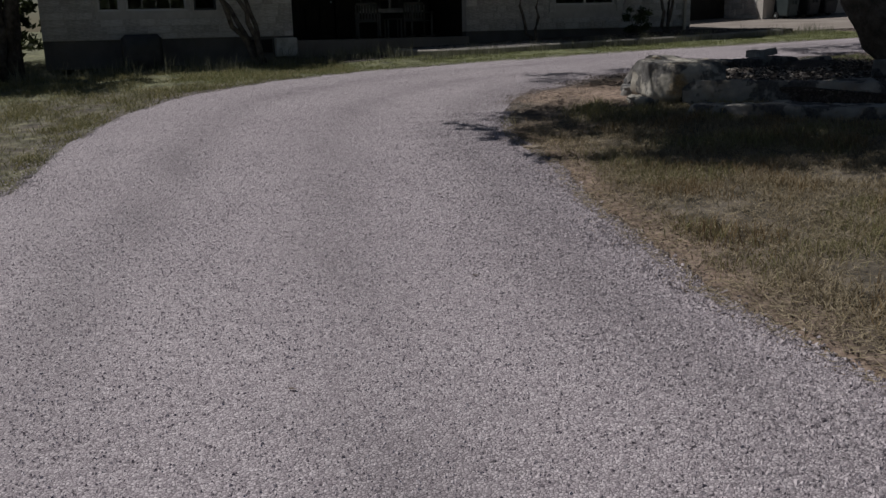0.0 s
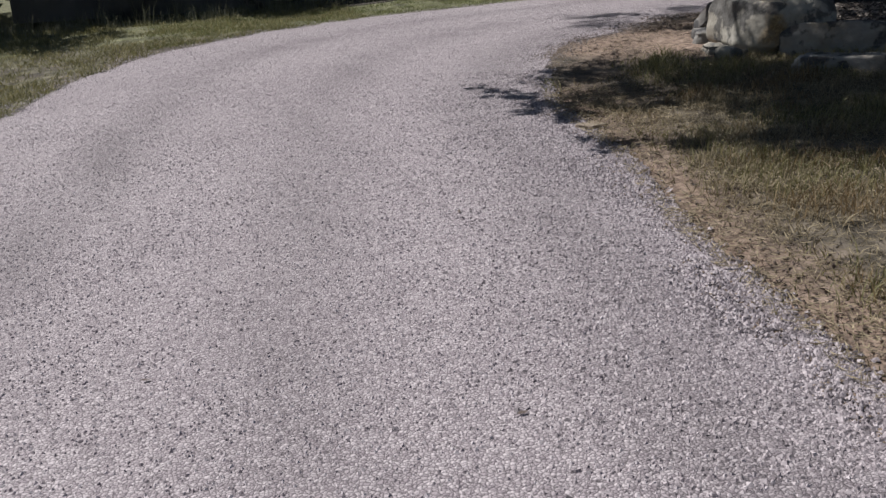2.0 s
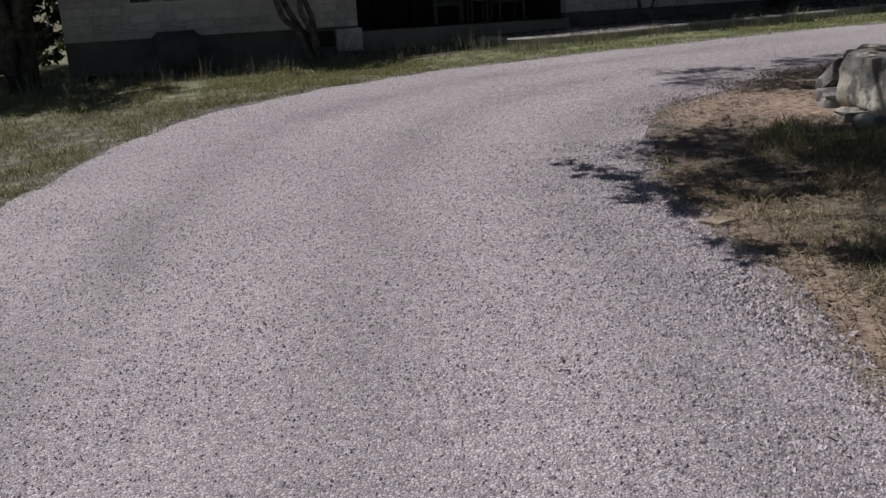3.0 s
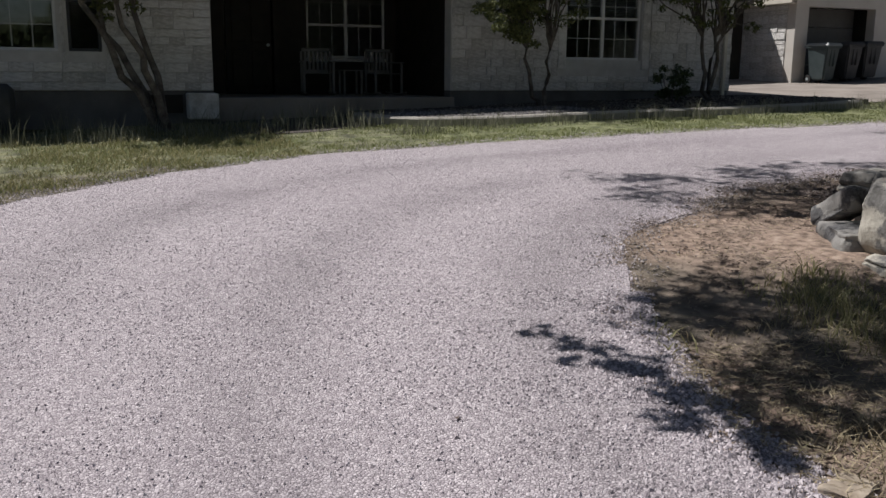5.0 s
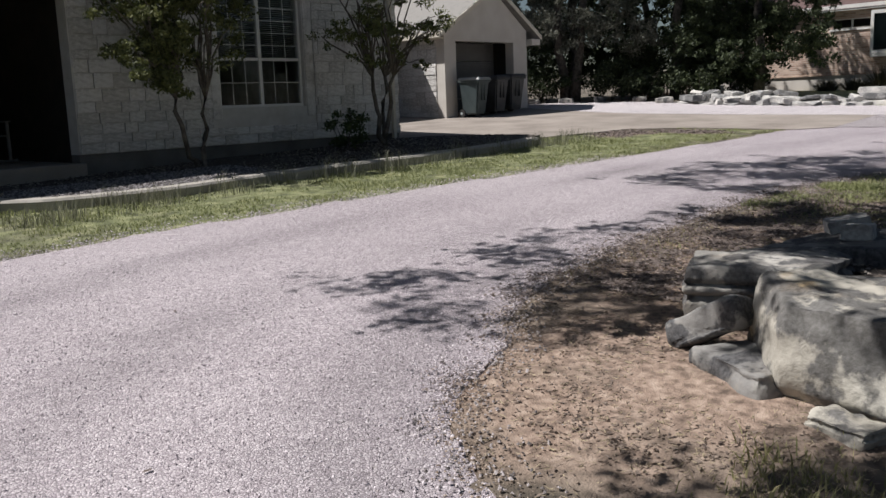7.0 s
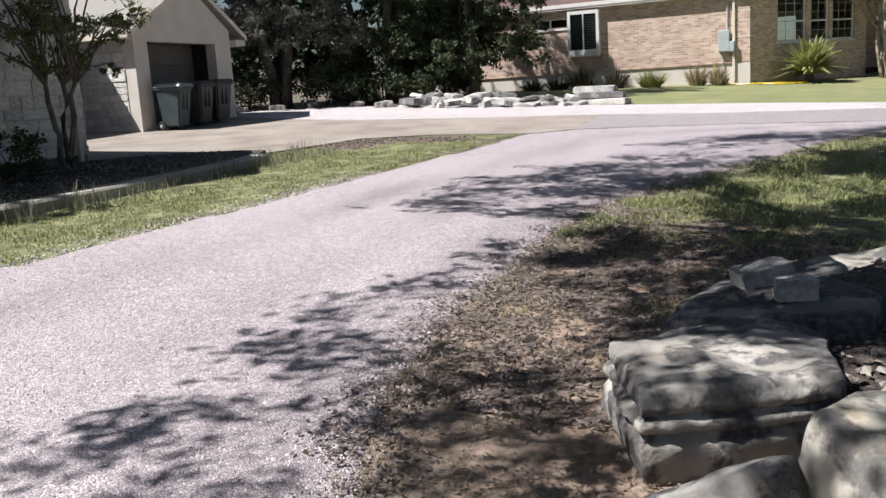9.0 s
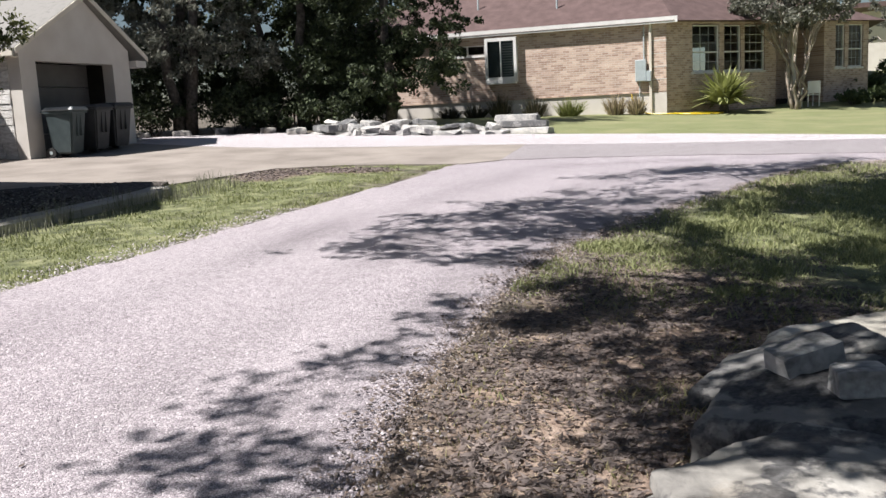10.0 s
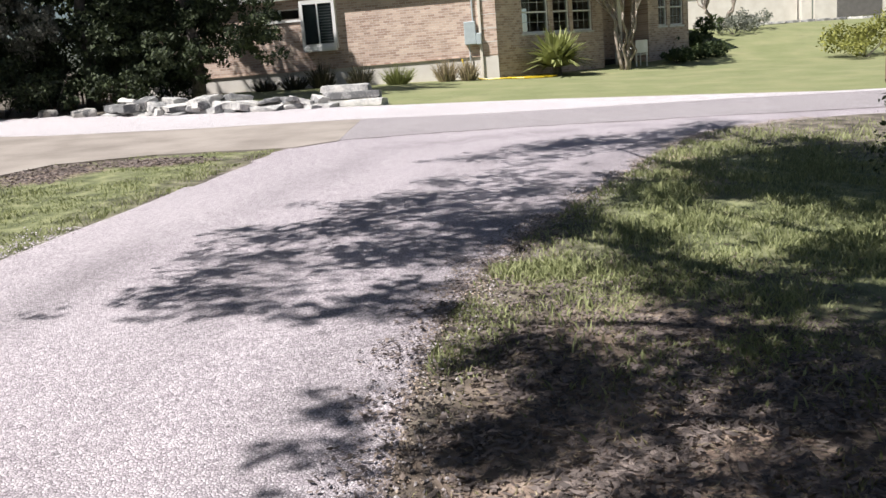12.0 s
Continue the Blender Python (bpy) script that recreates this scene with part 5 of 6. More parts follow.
# the big oak that shades the planter and the drive: unseen crown of boughs (x, y, rx, ry, turn, density), each set over
# the shade patch it must cast
SHADE_BOUGHS = (
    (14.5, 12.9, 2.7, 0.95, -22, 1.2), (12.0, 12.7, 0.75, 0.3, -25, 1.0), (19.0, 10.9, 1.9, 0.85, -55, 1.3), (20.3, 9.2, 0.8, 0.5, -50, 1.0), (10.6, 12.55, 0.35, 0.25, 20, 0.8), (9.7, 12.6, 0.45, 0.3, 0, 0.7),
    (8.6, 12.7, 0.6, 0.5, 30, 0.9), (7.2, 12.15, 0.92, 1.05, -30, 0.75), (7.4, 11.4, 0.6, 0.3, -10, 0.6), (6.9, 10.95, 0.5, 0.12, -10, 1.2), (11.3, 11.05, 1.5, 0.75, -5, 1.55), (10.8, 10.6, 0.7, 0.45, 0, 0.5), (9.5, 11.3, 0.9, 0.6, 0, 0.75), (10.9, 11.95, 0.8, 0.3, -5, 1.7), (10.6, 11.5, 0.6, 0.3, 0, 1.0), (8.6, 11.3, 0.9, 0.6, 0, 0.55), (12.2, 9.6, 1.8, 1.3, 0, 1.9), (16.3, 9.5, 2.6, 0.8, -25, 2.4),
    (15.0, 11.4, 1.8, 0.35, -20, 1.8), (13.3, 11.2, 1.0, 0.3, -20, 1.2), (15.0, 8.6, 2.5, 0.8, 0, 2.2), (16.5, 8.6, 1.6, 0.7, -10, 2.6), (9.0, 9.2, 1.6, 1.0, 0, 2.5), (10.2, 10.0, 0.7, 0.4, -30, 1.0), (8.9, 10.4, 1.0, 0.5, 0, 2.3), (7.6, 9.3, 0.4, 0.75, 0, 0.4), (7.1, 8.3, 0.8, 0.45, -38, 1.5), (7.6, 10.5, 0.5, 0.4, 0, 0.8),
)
# sprigs mostly hung without limbs, only to cast these smaller shade patches
LOW_SHADE_BOUGHS = (
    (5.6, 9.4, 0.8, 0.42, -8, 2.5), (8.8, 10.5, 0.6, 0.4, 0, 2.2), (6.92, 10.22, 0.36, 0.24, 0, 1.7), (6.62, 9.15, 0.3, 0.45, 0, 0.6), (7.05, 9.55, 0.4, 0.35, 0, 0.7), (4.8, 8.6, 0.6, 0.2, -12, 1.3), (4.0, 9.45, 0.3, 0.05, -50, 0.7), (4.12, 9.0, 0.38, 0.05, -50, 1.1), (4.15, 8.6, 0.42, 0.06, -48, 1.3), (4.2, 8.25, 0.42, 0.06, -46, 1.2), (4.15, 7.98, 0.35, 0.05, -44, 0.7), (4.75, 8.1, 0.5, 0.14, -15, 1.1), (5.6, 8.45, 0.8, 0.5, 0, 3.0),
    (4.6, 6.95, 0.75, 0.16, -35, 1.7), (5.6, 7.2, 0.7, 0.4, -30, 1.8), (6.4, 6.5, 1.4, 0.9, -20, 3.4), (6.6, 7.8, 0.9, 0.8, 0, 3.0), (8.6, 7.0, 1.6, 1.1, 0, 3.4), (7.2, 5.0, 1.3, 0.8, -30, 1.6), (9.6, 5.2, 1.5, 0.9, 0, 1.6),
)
# openings cut in the crown so that sun falls on these spots
LIT_GAPS = ((6.98, 9.24, 0.38, 0.28, 0), (8.05, 10.0, 0.5, 0.26, -20), (9.15, 10.3, 0.3, 0.22, 0), (10.55, 9.75, 0.5, 0.45, 0), (7.95, 10.45, 0.35, 0.2, 0), (12.2, 11.5, 0.55, 0.45, 0), (14.0, 10.25, 1.1, 0.5, -20), (8.4, 11.8, 0.35, 0.25, 0), (8.2, 11.2, 0.3, 0.2, 0), (4.6, 7.6, 0.5, 0.25, -20), (6.3, 10.6, 0.8, 0.55, 0))
rng = np.random.default_rng(3)
oak = thing("oak_tree", "live oak in the rock planter with an unseen crown laid out to cast shade", "tree")
OAK_HEAD = np.array((9.15, 9.35, 3.4))
part("trunk", tube(bmesh.new(), limb_path((9.55, 8.35, gz(9.55, 8.35) - 0.1), OAK_HEAD, rng, 0.08, 8), 0.4 * np.array([1.35, 1.1, 1.0, 0.95, 0.9, 0.86, 0.8, 0.6]), 12), BARK, oak).data.shade_smooth()


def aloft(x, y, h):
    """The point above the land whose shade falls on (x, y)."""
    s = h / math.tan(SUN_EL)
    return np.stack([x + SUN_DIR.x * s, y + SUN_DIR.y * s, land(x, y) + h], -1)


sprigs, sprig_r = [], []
for cx, cy, rx, ry, turn, dense in SHADE_BOUGHS + LOW_SHADE_BOUGHS:
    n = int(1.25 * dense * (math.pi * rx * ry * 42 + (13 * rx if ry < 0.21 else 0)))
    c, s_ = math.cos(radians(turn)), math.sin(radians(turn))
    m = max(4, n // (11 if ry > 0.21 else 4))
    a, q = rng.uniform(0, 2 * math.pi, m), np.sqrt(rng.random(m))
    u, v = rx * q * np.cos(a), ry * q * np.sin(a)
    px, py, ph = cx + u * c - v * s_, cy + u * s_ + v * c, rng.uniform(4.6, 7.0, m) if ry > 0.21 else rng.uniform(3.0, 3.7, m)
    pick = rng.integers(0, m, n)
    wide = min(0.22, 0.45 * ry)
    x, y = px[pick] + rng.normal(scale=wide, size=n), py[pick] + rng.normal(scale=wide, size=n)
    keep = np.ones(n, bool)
    for gx_, gy_, grx, gry, gturn in LIT_GAPS:
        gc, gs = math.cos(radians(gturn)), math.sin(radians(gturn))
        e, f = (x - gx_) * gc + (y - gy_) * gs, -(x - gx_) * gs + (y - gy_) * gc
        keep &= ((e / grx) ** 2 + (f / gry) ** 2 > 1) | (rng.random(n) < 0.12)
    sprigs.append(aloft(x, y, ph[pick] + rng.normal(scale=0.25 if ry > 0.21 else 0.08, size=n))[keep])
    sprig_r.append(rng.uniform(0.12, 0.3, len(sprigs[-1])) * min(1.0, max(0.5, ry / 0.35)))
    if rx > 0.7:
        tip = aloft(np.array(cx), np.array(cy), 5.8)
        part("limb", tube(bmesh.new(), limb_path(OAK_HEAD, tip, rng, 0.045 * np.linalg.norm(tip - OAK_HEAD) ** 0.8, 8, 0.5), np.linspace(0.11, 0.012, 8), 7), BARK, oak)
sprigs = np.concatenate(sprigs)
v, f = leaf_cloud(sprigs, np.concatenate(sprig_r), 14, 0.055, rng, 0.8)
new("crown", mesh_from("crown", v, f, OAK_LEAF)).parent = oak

tree("crepe_myrtle", (3.2, 20.3), (2.35, 20.2, 2.6), 0.065, scatter_clumps((2.35, 20.2, 3.2), (1.15, 0.7, 0.7), 18, 0.48, 21), MYRTLE_LEAF, MYRTLE_BARK, "multi-stemmed crepe myrtle in front of the stone wing", 5, per=70, leaf=0.04, stems=4, spread=0.17, group="crepe myrtles by the house")
tree("crepe_myrtle", (9.85, 20.3), (9.7, 20.2, 2.1), 0.045, scatter_clumps((9.35, 20.1, 3.2), (1.2, 0.75, 1.25), 40, 0.48, 22), MYRTLE_LEAF, MYRTLE_BARK, "bushy crepe myrtle beside the porch corner", 6, per=90, leaf=0.036, stems=2, spread=0.1, group="crepe myrtles by the house")
tree("crepe_myrtle", (13.7, 20.3), (13.65, 20.2, 2.4), 0.05, scatter_clumps((13.5, 20.1, 3.45), (1.45, 0.8, 1.1), 40, 0.33, 23), MYRTLE_LEAF, MYRTLE_BARK, "slender crepe myrtle with sparse leaves at the house corner", 7, per=42, leaf=0.032, stems=3, spread=0.1, group="crepe myrtles by the house")
tree("shade_tree", (-2.1, 20.3), (-2.2, 20.3, 3.6), 0.13, scatter_clumps((-3.0, 20.8, 4.4), (1.3, 1.6, 2.2), 20, 0.8, 24), OAK_LEAF, BARK, "dark-trunked tree at the end of the stone wing", 8, per=60, leaf=0.07, stems=5, spread=0.22)

# evergreens and oaks behind the garage
LOW_LOBES = ((29.4, 20.1, 2.9), (29.6, 19.6, 3.1), (29.8, 19.0, 3.4), (30.0, 18.4, 3.9), (29.9, 18.7, 4.3), (30.0, 18.1, 4.6), (29.2, 20.7, 2.7), (29.3, 20.4, 2.4), (29.6, 19.3, 3.8), (29.1, 21.2, 2.5))
random.seed(11)
for x, y, h, w, low, mat, name, label, drop_ in (
    (29.6, 20.3, 7.6, 2.4, 1.0, CEDAR_LEAF, "cedar_tree", "dense dark green cedar over the rock wall", 0),
    (29.2, 22.9, 7.4, 2.3, 0.7, CEDAR_LEAF, "cedar_tree", "dense dark green cedar with low branches", 0),
    (31.8, 23.4, 8.4, 2.5, 0.6, CEDAR_LEAF, "cedar_tree", "tall dark cedar behind the others", 0),
    (27.4, 25.8, 7.8, 2.5, 1.9, GREY_LEAF, "live_oak", "grey-leaved live oak with hanging twigs", 0.9),
    (25.8, 28.2, 8.6, 2.6, 1.2, GREY_LEAF, "live_oak", "grey-leaved live oak behind the garage", 0.9),
    (30.0, 27.6, 9.2, 3.0, 0.6, CEDAR_LEAF, "cedar_tree", "tall cedar in the back row", 0),
    (34.4, 27.2, 9.0, 2.9, 0.6, CEDAR_LEAF, "cedar_tree", "tall cedar behind the brick house", 0),
    (27.6, 31.5, 10.0, 3.2, 0.6, CEDAR_LEAF, "cedar_tree", "tall cedar deep in the back row", 0),
    (22.5, 35.0, 9.0, 3.2, 1.5, GREY_LEAF, "live_oak", "live oak seen over the garage roof", 0.6),
    (18.6, 33.6, 8.6, 3.0, 1.5, MYRTLE_LEAF, "live_oak", "yellowing tree behind the stone house", 0.3),
    (50.5, 28.0, 6.6, 3.0, 1.0, CEDAR_LEAF, "cedar_tree", "cedar rising over the brown roof", 0),
    (45.0, 29.0, 6.8, 2.8, 1.0, CEDAR_LEAF, "cedar_tree", "cedar beyond the brown roof", 0),
    (-5.0, 24.0, 7.0, 2.6, 1.0, GREY_LEAF, "live_oak", "grey-green oak beyond the stone wing", 0.3),
    (-3.6, 26.5, 7.0, 2.4, 0.4, OAK_LEAF, "live_oak", "dark oak filling the gap beside the stone wing", 0.3),
    (-7.5, 27.5, 8.0, 3.0, 0.4, OAK_LEAF, "live_oak", "oak behind the verge", 0.3),
    (-9.5, 21.0, 7.0, 2.8, 1.0, OAK_LEAF, "live_oak", "oak at the far side of the verge", 0.3),
):
    clumps = [(*p, 0.6) for p in LOW_LOBES] if label.endswith("over the rock wall") else []
    base = gz(x, y)
    h = h + 1.3 if 24 < x < 36 else h
    for k in range(54):
        u = random.random()
        z = base + low + u * (h - low - 0.6)
        rad = w * (1.0 - (0.6 * u if mat is CEDAR_LEAF else 0.35 * u)) * math.sqrt(random.random())
        a = random.uniform(0, 6.283)
        clumps.append((x + rad * math.cos(a), y + rad * math.sin(a), z, random.uniform(0.55, 0.95)))
    tree(name, (x, y), (x + 0.2, y, base + h * 0.6), 0.15, clumps, mat, BARK, label, int(abs(x) * 7), per=70 if 25 < x < 33 and y < 27 else 18, leaf=0.06 if 25 < x < 33 and y < 27 else 0.12, limbs=False, stems=3 if drop_ else 1, spread=0.35, droop=drop_, group="trees behind the drive")


# unseen oaks across the way, behind the start of the walk, added to darken window reflections
for k, (x, y, h) in enumerate(((-16, -34, 6.2), (-6, -38, 6.8), (4, -35, 7.0), (-1, -37, 5.6), (-11, -37, 5.6), (13, -39, 9.5), (22, -34, 9), (31, -37, 9), (40, -30, 8.5), (-24, -26, 5.5))):
    tops = scatter_clumps((x, y, gz(x, y) + 0.58 * h), (4.6, 4.6, 0.36 * h), 40, 1.5, 300 + k)
    tree("live_oak", (x, y), (x + 0.4, y, gz(x, y) + 0.5 * h), 0.28, tops, OAK_LEAF, BARK, "broad unseen oak across the way, added for the windows to mirror", 320 + k, per=8, leaf=0.36, limbs=False, group="oaks across the way")


# ---- shrubs and planting ----
def shrub(name, at, r, h, mat, label, seed, n=900, leaf=0.04, category="shrub", lift=0.0, group=""):
    rng = np.random.default_rng(seed)
    s = thing(name, label, category, (0, 0, 0), group)
    z0 = gz(at[0], at[1]) + lift
    for k in range(5):
        a = rng.uniform(0, 6.283)
        part("stem", tube(bmesh.new(), limb_path((at[0], at[1], z0 - 0.05), (at[0] + 0.7 * r * math.cos(a), at[1] + 0.7 * r * math.sin(a), z0 + h * rng.uniform(0.6, 0.95)), rng, 0.03, 4), [0.016, 0.012, 0.008, 0.004], 5), BARK, s)
    k = 26
    d = rng.normal(size=(k, 3))
    d /= np.linalg.norm(d, axis=1, keepdims=True)
    c = np.array((at[0], at[1], z0 + h * 0.55)) + d * np.array((r, r, h * 0.45)) * rng.random((k, 1)) ** 0.4
    v, f = leaf_cloud(c, np.full(k, 0.3 * r), n // k, leaf, rng)
    v[:, 2] = np.maximum(v[:, 2], z0 + 0.01)
    leaves = new("foliage", mesh_from("foliage", v, f, mat))
    leaves.parent = s
    return s


shrub("shrub", (12.75, 20.2), 0.42, 0.75, SHRUB_LEAF, "dark rounded shrub in the mulch bed", 31, 1500, 0.035, lift=0.08)
# plain rounded box for a dark object of unknown use
box_shell = boxes((-0.42, 0.42, -0.36, 0.36, 0, 0.82), bevel=0.09)
bmesh.ops.subdivide_edges(box_shell, edges=box_shell.edges[:], cuts=2, use_grid_fill=True)
for v in box_shell.verts:
    v.co += 0.02 * Vector((noise.noise(v.co * 4), noise.noise(v.co * 4 + Vector((9, 0, 0))), 0))
covered_box = whole("covered_box", box_shell, BIN_DARK, "black rounded box standing against the stone wing", "garden unit", smooth=True)
covered_box.matrix_basis = pose(0.55, 20.6, gz(0.55, 20.6) - 0.01, 0, 0, 3)


def grass_clump(at, r, h, mat, label, seed, n=300, group=""):
    """A tussock of narrow arching leaves from one foot."""
    rng = np.random.default_rng(seed)
    t = thing("grass_clump", label, "plant", (0, 0, 0), group)
    a, e = rng.uniform(0, 6.283, n), rng.uniform(0.0, 1.0, n) ** 0.7
    foot = np.array((at[0], at[1], gz(*at) - 0.02)) + np.stack([np.cos(a) * r * 0.45 * e, np.sin(a) * r * 0.45 * e, 0 * a], -1)
    top = foot + np.stack([np.cos(a) * r * 0.7 * e, np.sin(a) * r * 0.7 * e, h * rng.uniform(0.25, 1.05, n) * (1.1 - 0.4 * e)], -1)
    mid = foot * 0.45 + top * 0.55 + np.stack([0 * a, 0 * a, 0.1 * h * e], -1)
    b = rng.uniform(0, 6.283, n)
    side = np.stack([np.cos(b), np.sin(b), 0 * b], -1) * 0.012
    v = np.stack([foot - side, foot + side, mid + side, mid - side, top], 1).reshape(-1, 3)
    k = np.arange(n)[:, None] * 5
    f = [tuple(q) for q in (k + np.array([0, 1, 2, 3])).tolist()] + [tuple(q) for q in (k + np.array([3, 2, 4])).tolist()]
    leaves = new("leaves", mesh_from("leaves", v, f, mat))
    leaves.parent = t
    return t


for k, (x, y, r, h, mat, label) in enumerate((
    (34.9, 20.1, 0.55, 0.5, DARK_TUSSOCK, "low dark tussock along the brick wall"), (35.0, 19.2, 0.6, 0.6, DARK_TUSSOCK, "low dark tussock along the brick wall"), (35.0, 18.3, 0.55, 0.95, DARK_TUSSOCK, "tall dark tussock along the brick wall"),
    (35.0, 17.1, 0.55, 0.8, DARK_TUSSOCK, "dark reddish tussock along the brick wall"), (34.9, 15.9, 0.65, 0.7, YELLOW_TUSSOCK, "yellow-green tussock along the brick wall"), (35.1, 14.4, 0.5, 0.85, DRY_GRASS, "dry grey-brown tussock along the brick wall"), (35.1, 13.7, 0.4, 0.75, DRY_GRASS, "dry grey-brown tussock along the brick wall"),
)):
    grass_clump((x, y), r, h, mat, label, 40 + k, group="tussocks along the brick wall")
# scrub put in to blacken the shaded gaps between the trunks
for k, (x, y, r, h) in enumerate(((25.4, 27.0, 0.9, 1.4), (26.8, 26.4, 0.9, 1.3), (28.0, 24.6, 1.0, 1.5), (28.2, 21.6, 0.9, 1.2), (27.8, 23.2, 0.8, 1.1), (29.4, 24.4, 1.1, 1.7), (30.6, 25.2, 1.2, 2.0), (32.6, 22.2, 1.0, 1.6), (31.2, 21.6, 0.8, 1.2), (25.0, 28.6, 1.2, 2.2), (33.8, 24.4, 1.2, 2.2), (26.2, 29.6, 1.6, 2.6), (28.2, 27.6, 1.5, 2.5), (29.8, 26.2, 1.4, 2.3), (31.8, 25.7, 1.4, 2.3), (24.6, 30.8, 1.5, 2.6), (27.0, 27.8, 1.3, 2.4))):
    shrub("shrub", (x, y), r, h, CEDAR_LEAF, "dark scrub added to fill the shade under the trees", 80 + k, 2200, 0.06, group="scrub under the trees")
# two shrubs added as a dark backdrop where bright sky showed through
shrub("shrub", (-3.6, 22.2), 1.2, 2.4, OAK_LEAF, "tall dark shrub added as a backdrop beside the stone wing", 33, 2000, 0.06)
shrub("shrub", (-4.9, 21.2), 1.1, 1.8, OAK_LEAF, "dark shrub added as a backdrop at the edge of the verge", 34, 1800, 0.06)
yucca = thing("yucca", "large yellow-green sword-leaved clump on the lawn's edge", "plant")
rng = np.random.default_rng(9)
YX, YY_ = 36.2, 10.95
for k in range(290):
    a, e, L = rng.uniform(0, 6.283), rng.uniform(0.15, 1.3), rng.uniform(1.1, 1.65)
    dv = np.array((math.cos(a) * math.cos(e), math.sin(a) * math.cos(e), math.sin(e)))
    side = np.array((-math.sin(a), math.cos(a), 0)) * 0.055
    o = np.array((YX, YY_, gz(YX, YY_) + 0.25))
    m_, tip = o + dv * L * 0.55, o + dv * L + np.array((0, 0, -0.25 * L * math.cos(e)))
    part("leaf", (lambda bm: (bm.faces.new([bm.verts.new(p) for p in (o - side, o + side, m_ + side * 1.2, m_ - side * 1.2)]), bm.faces.new([bm.verts.new(p) for p in (m_ - side * 1.2, m_ + side * 1.2, tip)]), bm)[2])(bmesh.new()), YUCCA_LEAF, yucca)
part("stump", tube(bmesh.new(), [(YX, YY_, gz(YX, YY_) - 0.05), (YX, YY_, gz(YX, YY_) + 0.4)], [0.16, 0.12]), BARK, yucca)
tree("front_tree", (38.2, 8.6), (38.3, 8.6, 3.4), 0.06, scatter_clumps((38.5, 8.6, 5.2), (2.2, 2.2, 1.0), 30, 0.7, 51), GREY_LEAF, PALE_BARK, "pale multi-stemmed tree before the brick house", 52, per=45, leaf=0.07, stems=5, spread=0.2)
for k, (x, y, r, h, mat) in enumerate(((40.0, 6.6, 0.5, 0.5, SHRUB_LEAF), (40.8, 5.8, 0.6, 0.5, SHRUB_LEAF), (41.6, 5.0, 0.6, 0.5, SHRUB_LEAF), (43.2, 5.4, 0.5, 0.8, SHRUB_LEAF), (45.5, 4.4, 0.6, 1.1, SHRUB_LEAF), (47.5, 3.0, 1.0, 0.8, SAGE_LEAF), (49.0, 2.0, 1.0, 0.8, SAGE_LEAF))):
    shrub("shrub", (x, y), r, h, mat, "shrub in the front bed of the brick house", 60 + k, 900, 0.07, group="front bed shrubs")
tree("bare_tree", (51.5, 2.8), (51.5, 2.8, 3.8), 0.09, scatter_clumps((51.5, 2.8, 5.4), (2.6, 2.6, 1.2), 22, 0.6, 53), GREY_LEAF, PALE_BARK, "thin-leaved tree in front of the far house", 54, per=60, leaf=0.06, stems=4, spread=0.4)
shrub("shrub", (42.2, 6.6), 0.45, 1.0, OAK_LEAF, "dark clipped round shrub before the brick house", 73, 1600, 0.05)
for k in range(11):
    x, y = 55.4 - 0.12 * k, 1.4 - 0.72 * k
    boulder("edging_stone", (x, y, gz(x, y) + 0.03), (0.4, 0.62, 0.16), 200 + k, ROCK_WALL, "flat pale edging stone at the top of the lawn", 6 * math.sin(k * 2.3), cuts=1, rough=0.02, group="edging stones on the lawn", rounding=0)
shrub("shrub", (39.5, 0.4), 1.5, 1.3, YELLOW_BUSH, "yellow-green bush on the open lawn", 70, 2600, 0.07)
pole = whole("utility_pole", tube(bmesh.new(), [(27.7, 4.0, gz(27.7, 4) - 0.3), (27.7, 4.0, 9.0)], [0.16, 0.12], 12), POLE, "weathered reddish wooden utility pole beside the lawn", "pole")
shrub("shrub", (15.05, 8.05), 0.95, 1.1, OAK_LEAF, "dark leggy bush in the shaded grass", 71, 1900, 0.036)

# white chair by the brick front
lawn_chair = thing("garden_chair", "white moulded garden chair before the brick front", "chair", (39.3, 8.05, gz(39.3, 8.05)), rz=115)
part("seat", boxes((-0.24, 0.24, -0.24, 0.24, 0.4, 0.43), bevel=0.01), WHITE, lawn_chair)
part("backrest", boxes((-0.24, 0.24, 0.22, 0.25, 0.46, 0.9), bevel=0.01), WHITE, lawn_chair)
for sx in (-0.21, 0.21):
    part("arm", boxes((sx - 0.025, sx + 0.025, -0.22, 0.24, 0.63, 0.66), bevel=0.006), WHITE, lawn_chair)
    for sy, h in ((-0.21, 0.63), (0.21, 0.63)):
        part("leg", boxes((sx - 0.02, sx + 0.02, sy - 0.02, sy + 0.02, 0, h), bevel=0.005), WHITE, lawn_chair)

# garden hose on the lawn
hose = bmesh.new()
hp = [(35.55, 13.9, 2.3), (35.5, 13.8, 1.95), (35.45, 13.4, 1.7), (35.3, 12.6, 1.62), (35.6, 12.0, 1.62), (36.0, 11.2, 1.62), (35.7, 11.0, 1.62), (35.2, 12.0, 1.62), (35.5, 12.5, 1.62)]
hp = [(x, y, z if z > 1.8 else gz(x, y) + 0.03) for x, y, z in hp]
whole("garden_hose", tube(hose, [(*p,) for p in curve_through(hp, 0.15)], [0.028] * len(curve_through(hp, 0.15)), 6), HOSE, "yellow garden hose lying by the brick wall", "hose")

# wooden fence in the shade behind the trees
fence = thing("fence", "low weathered picket fence half hidden under the trees", "fence")
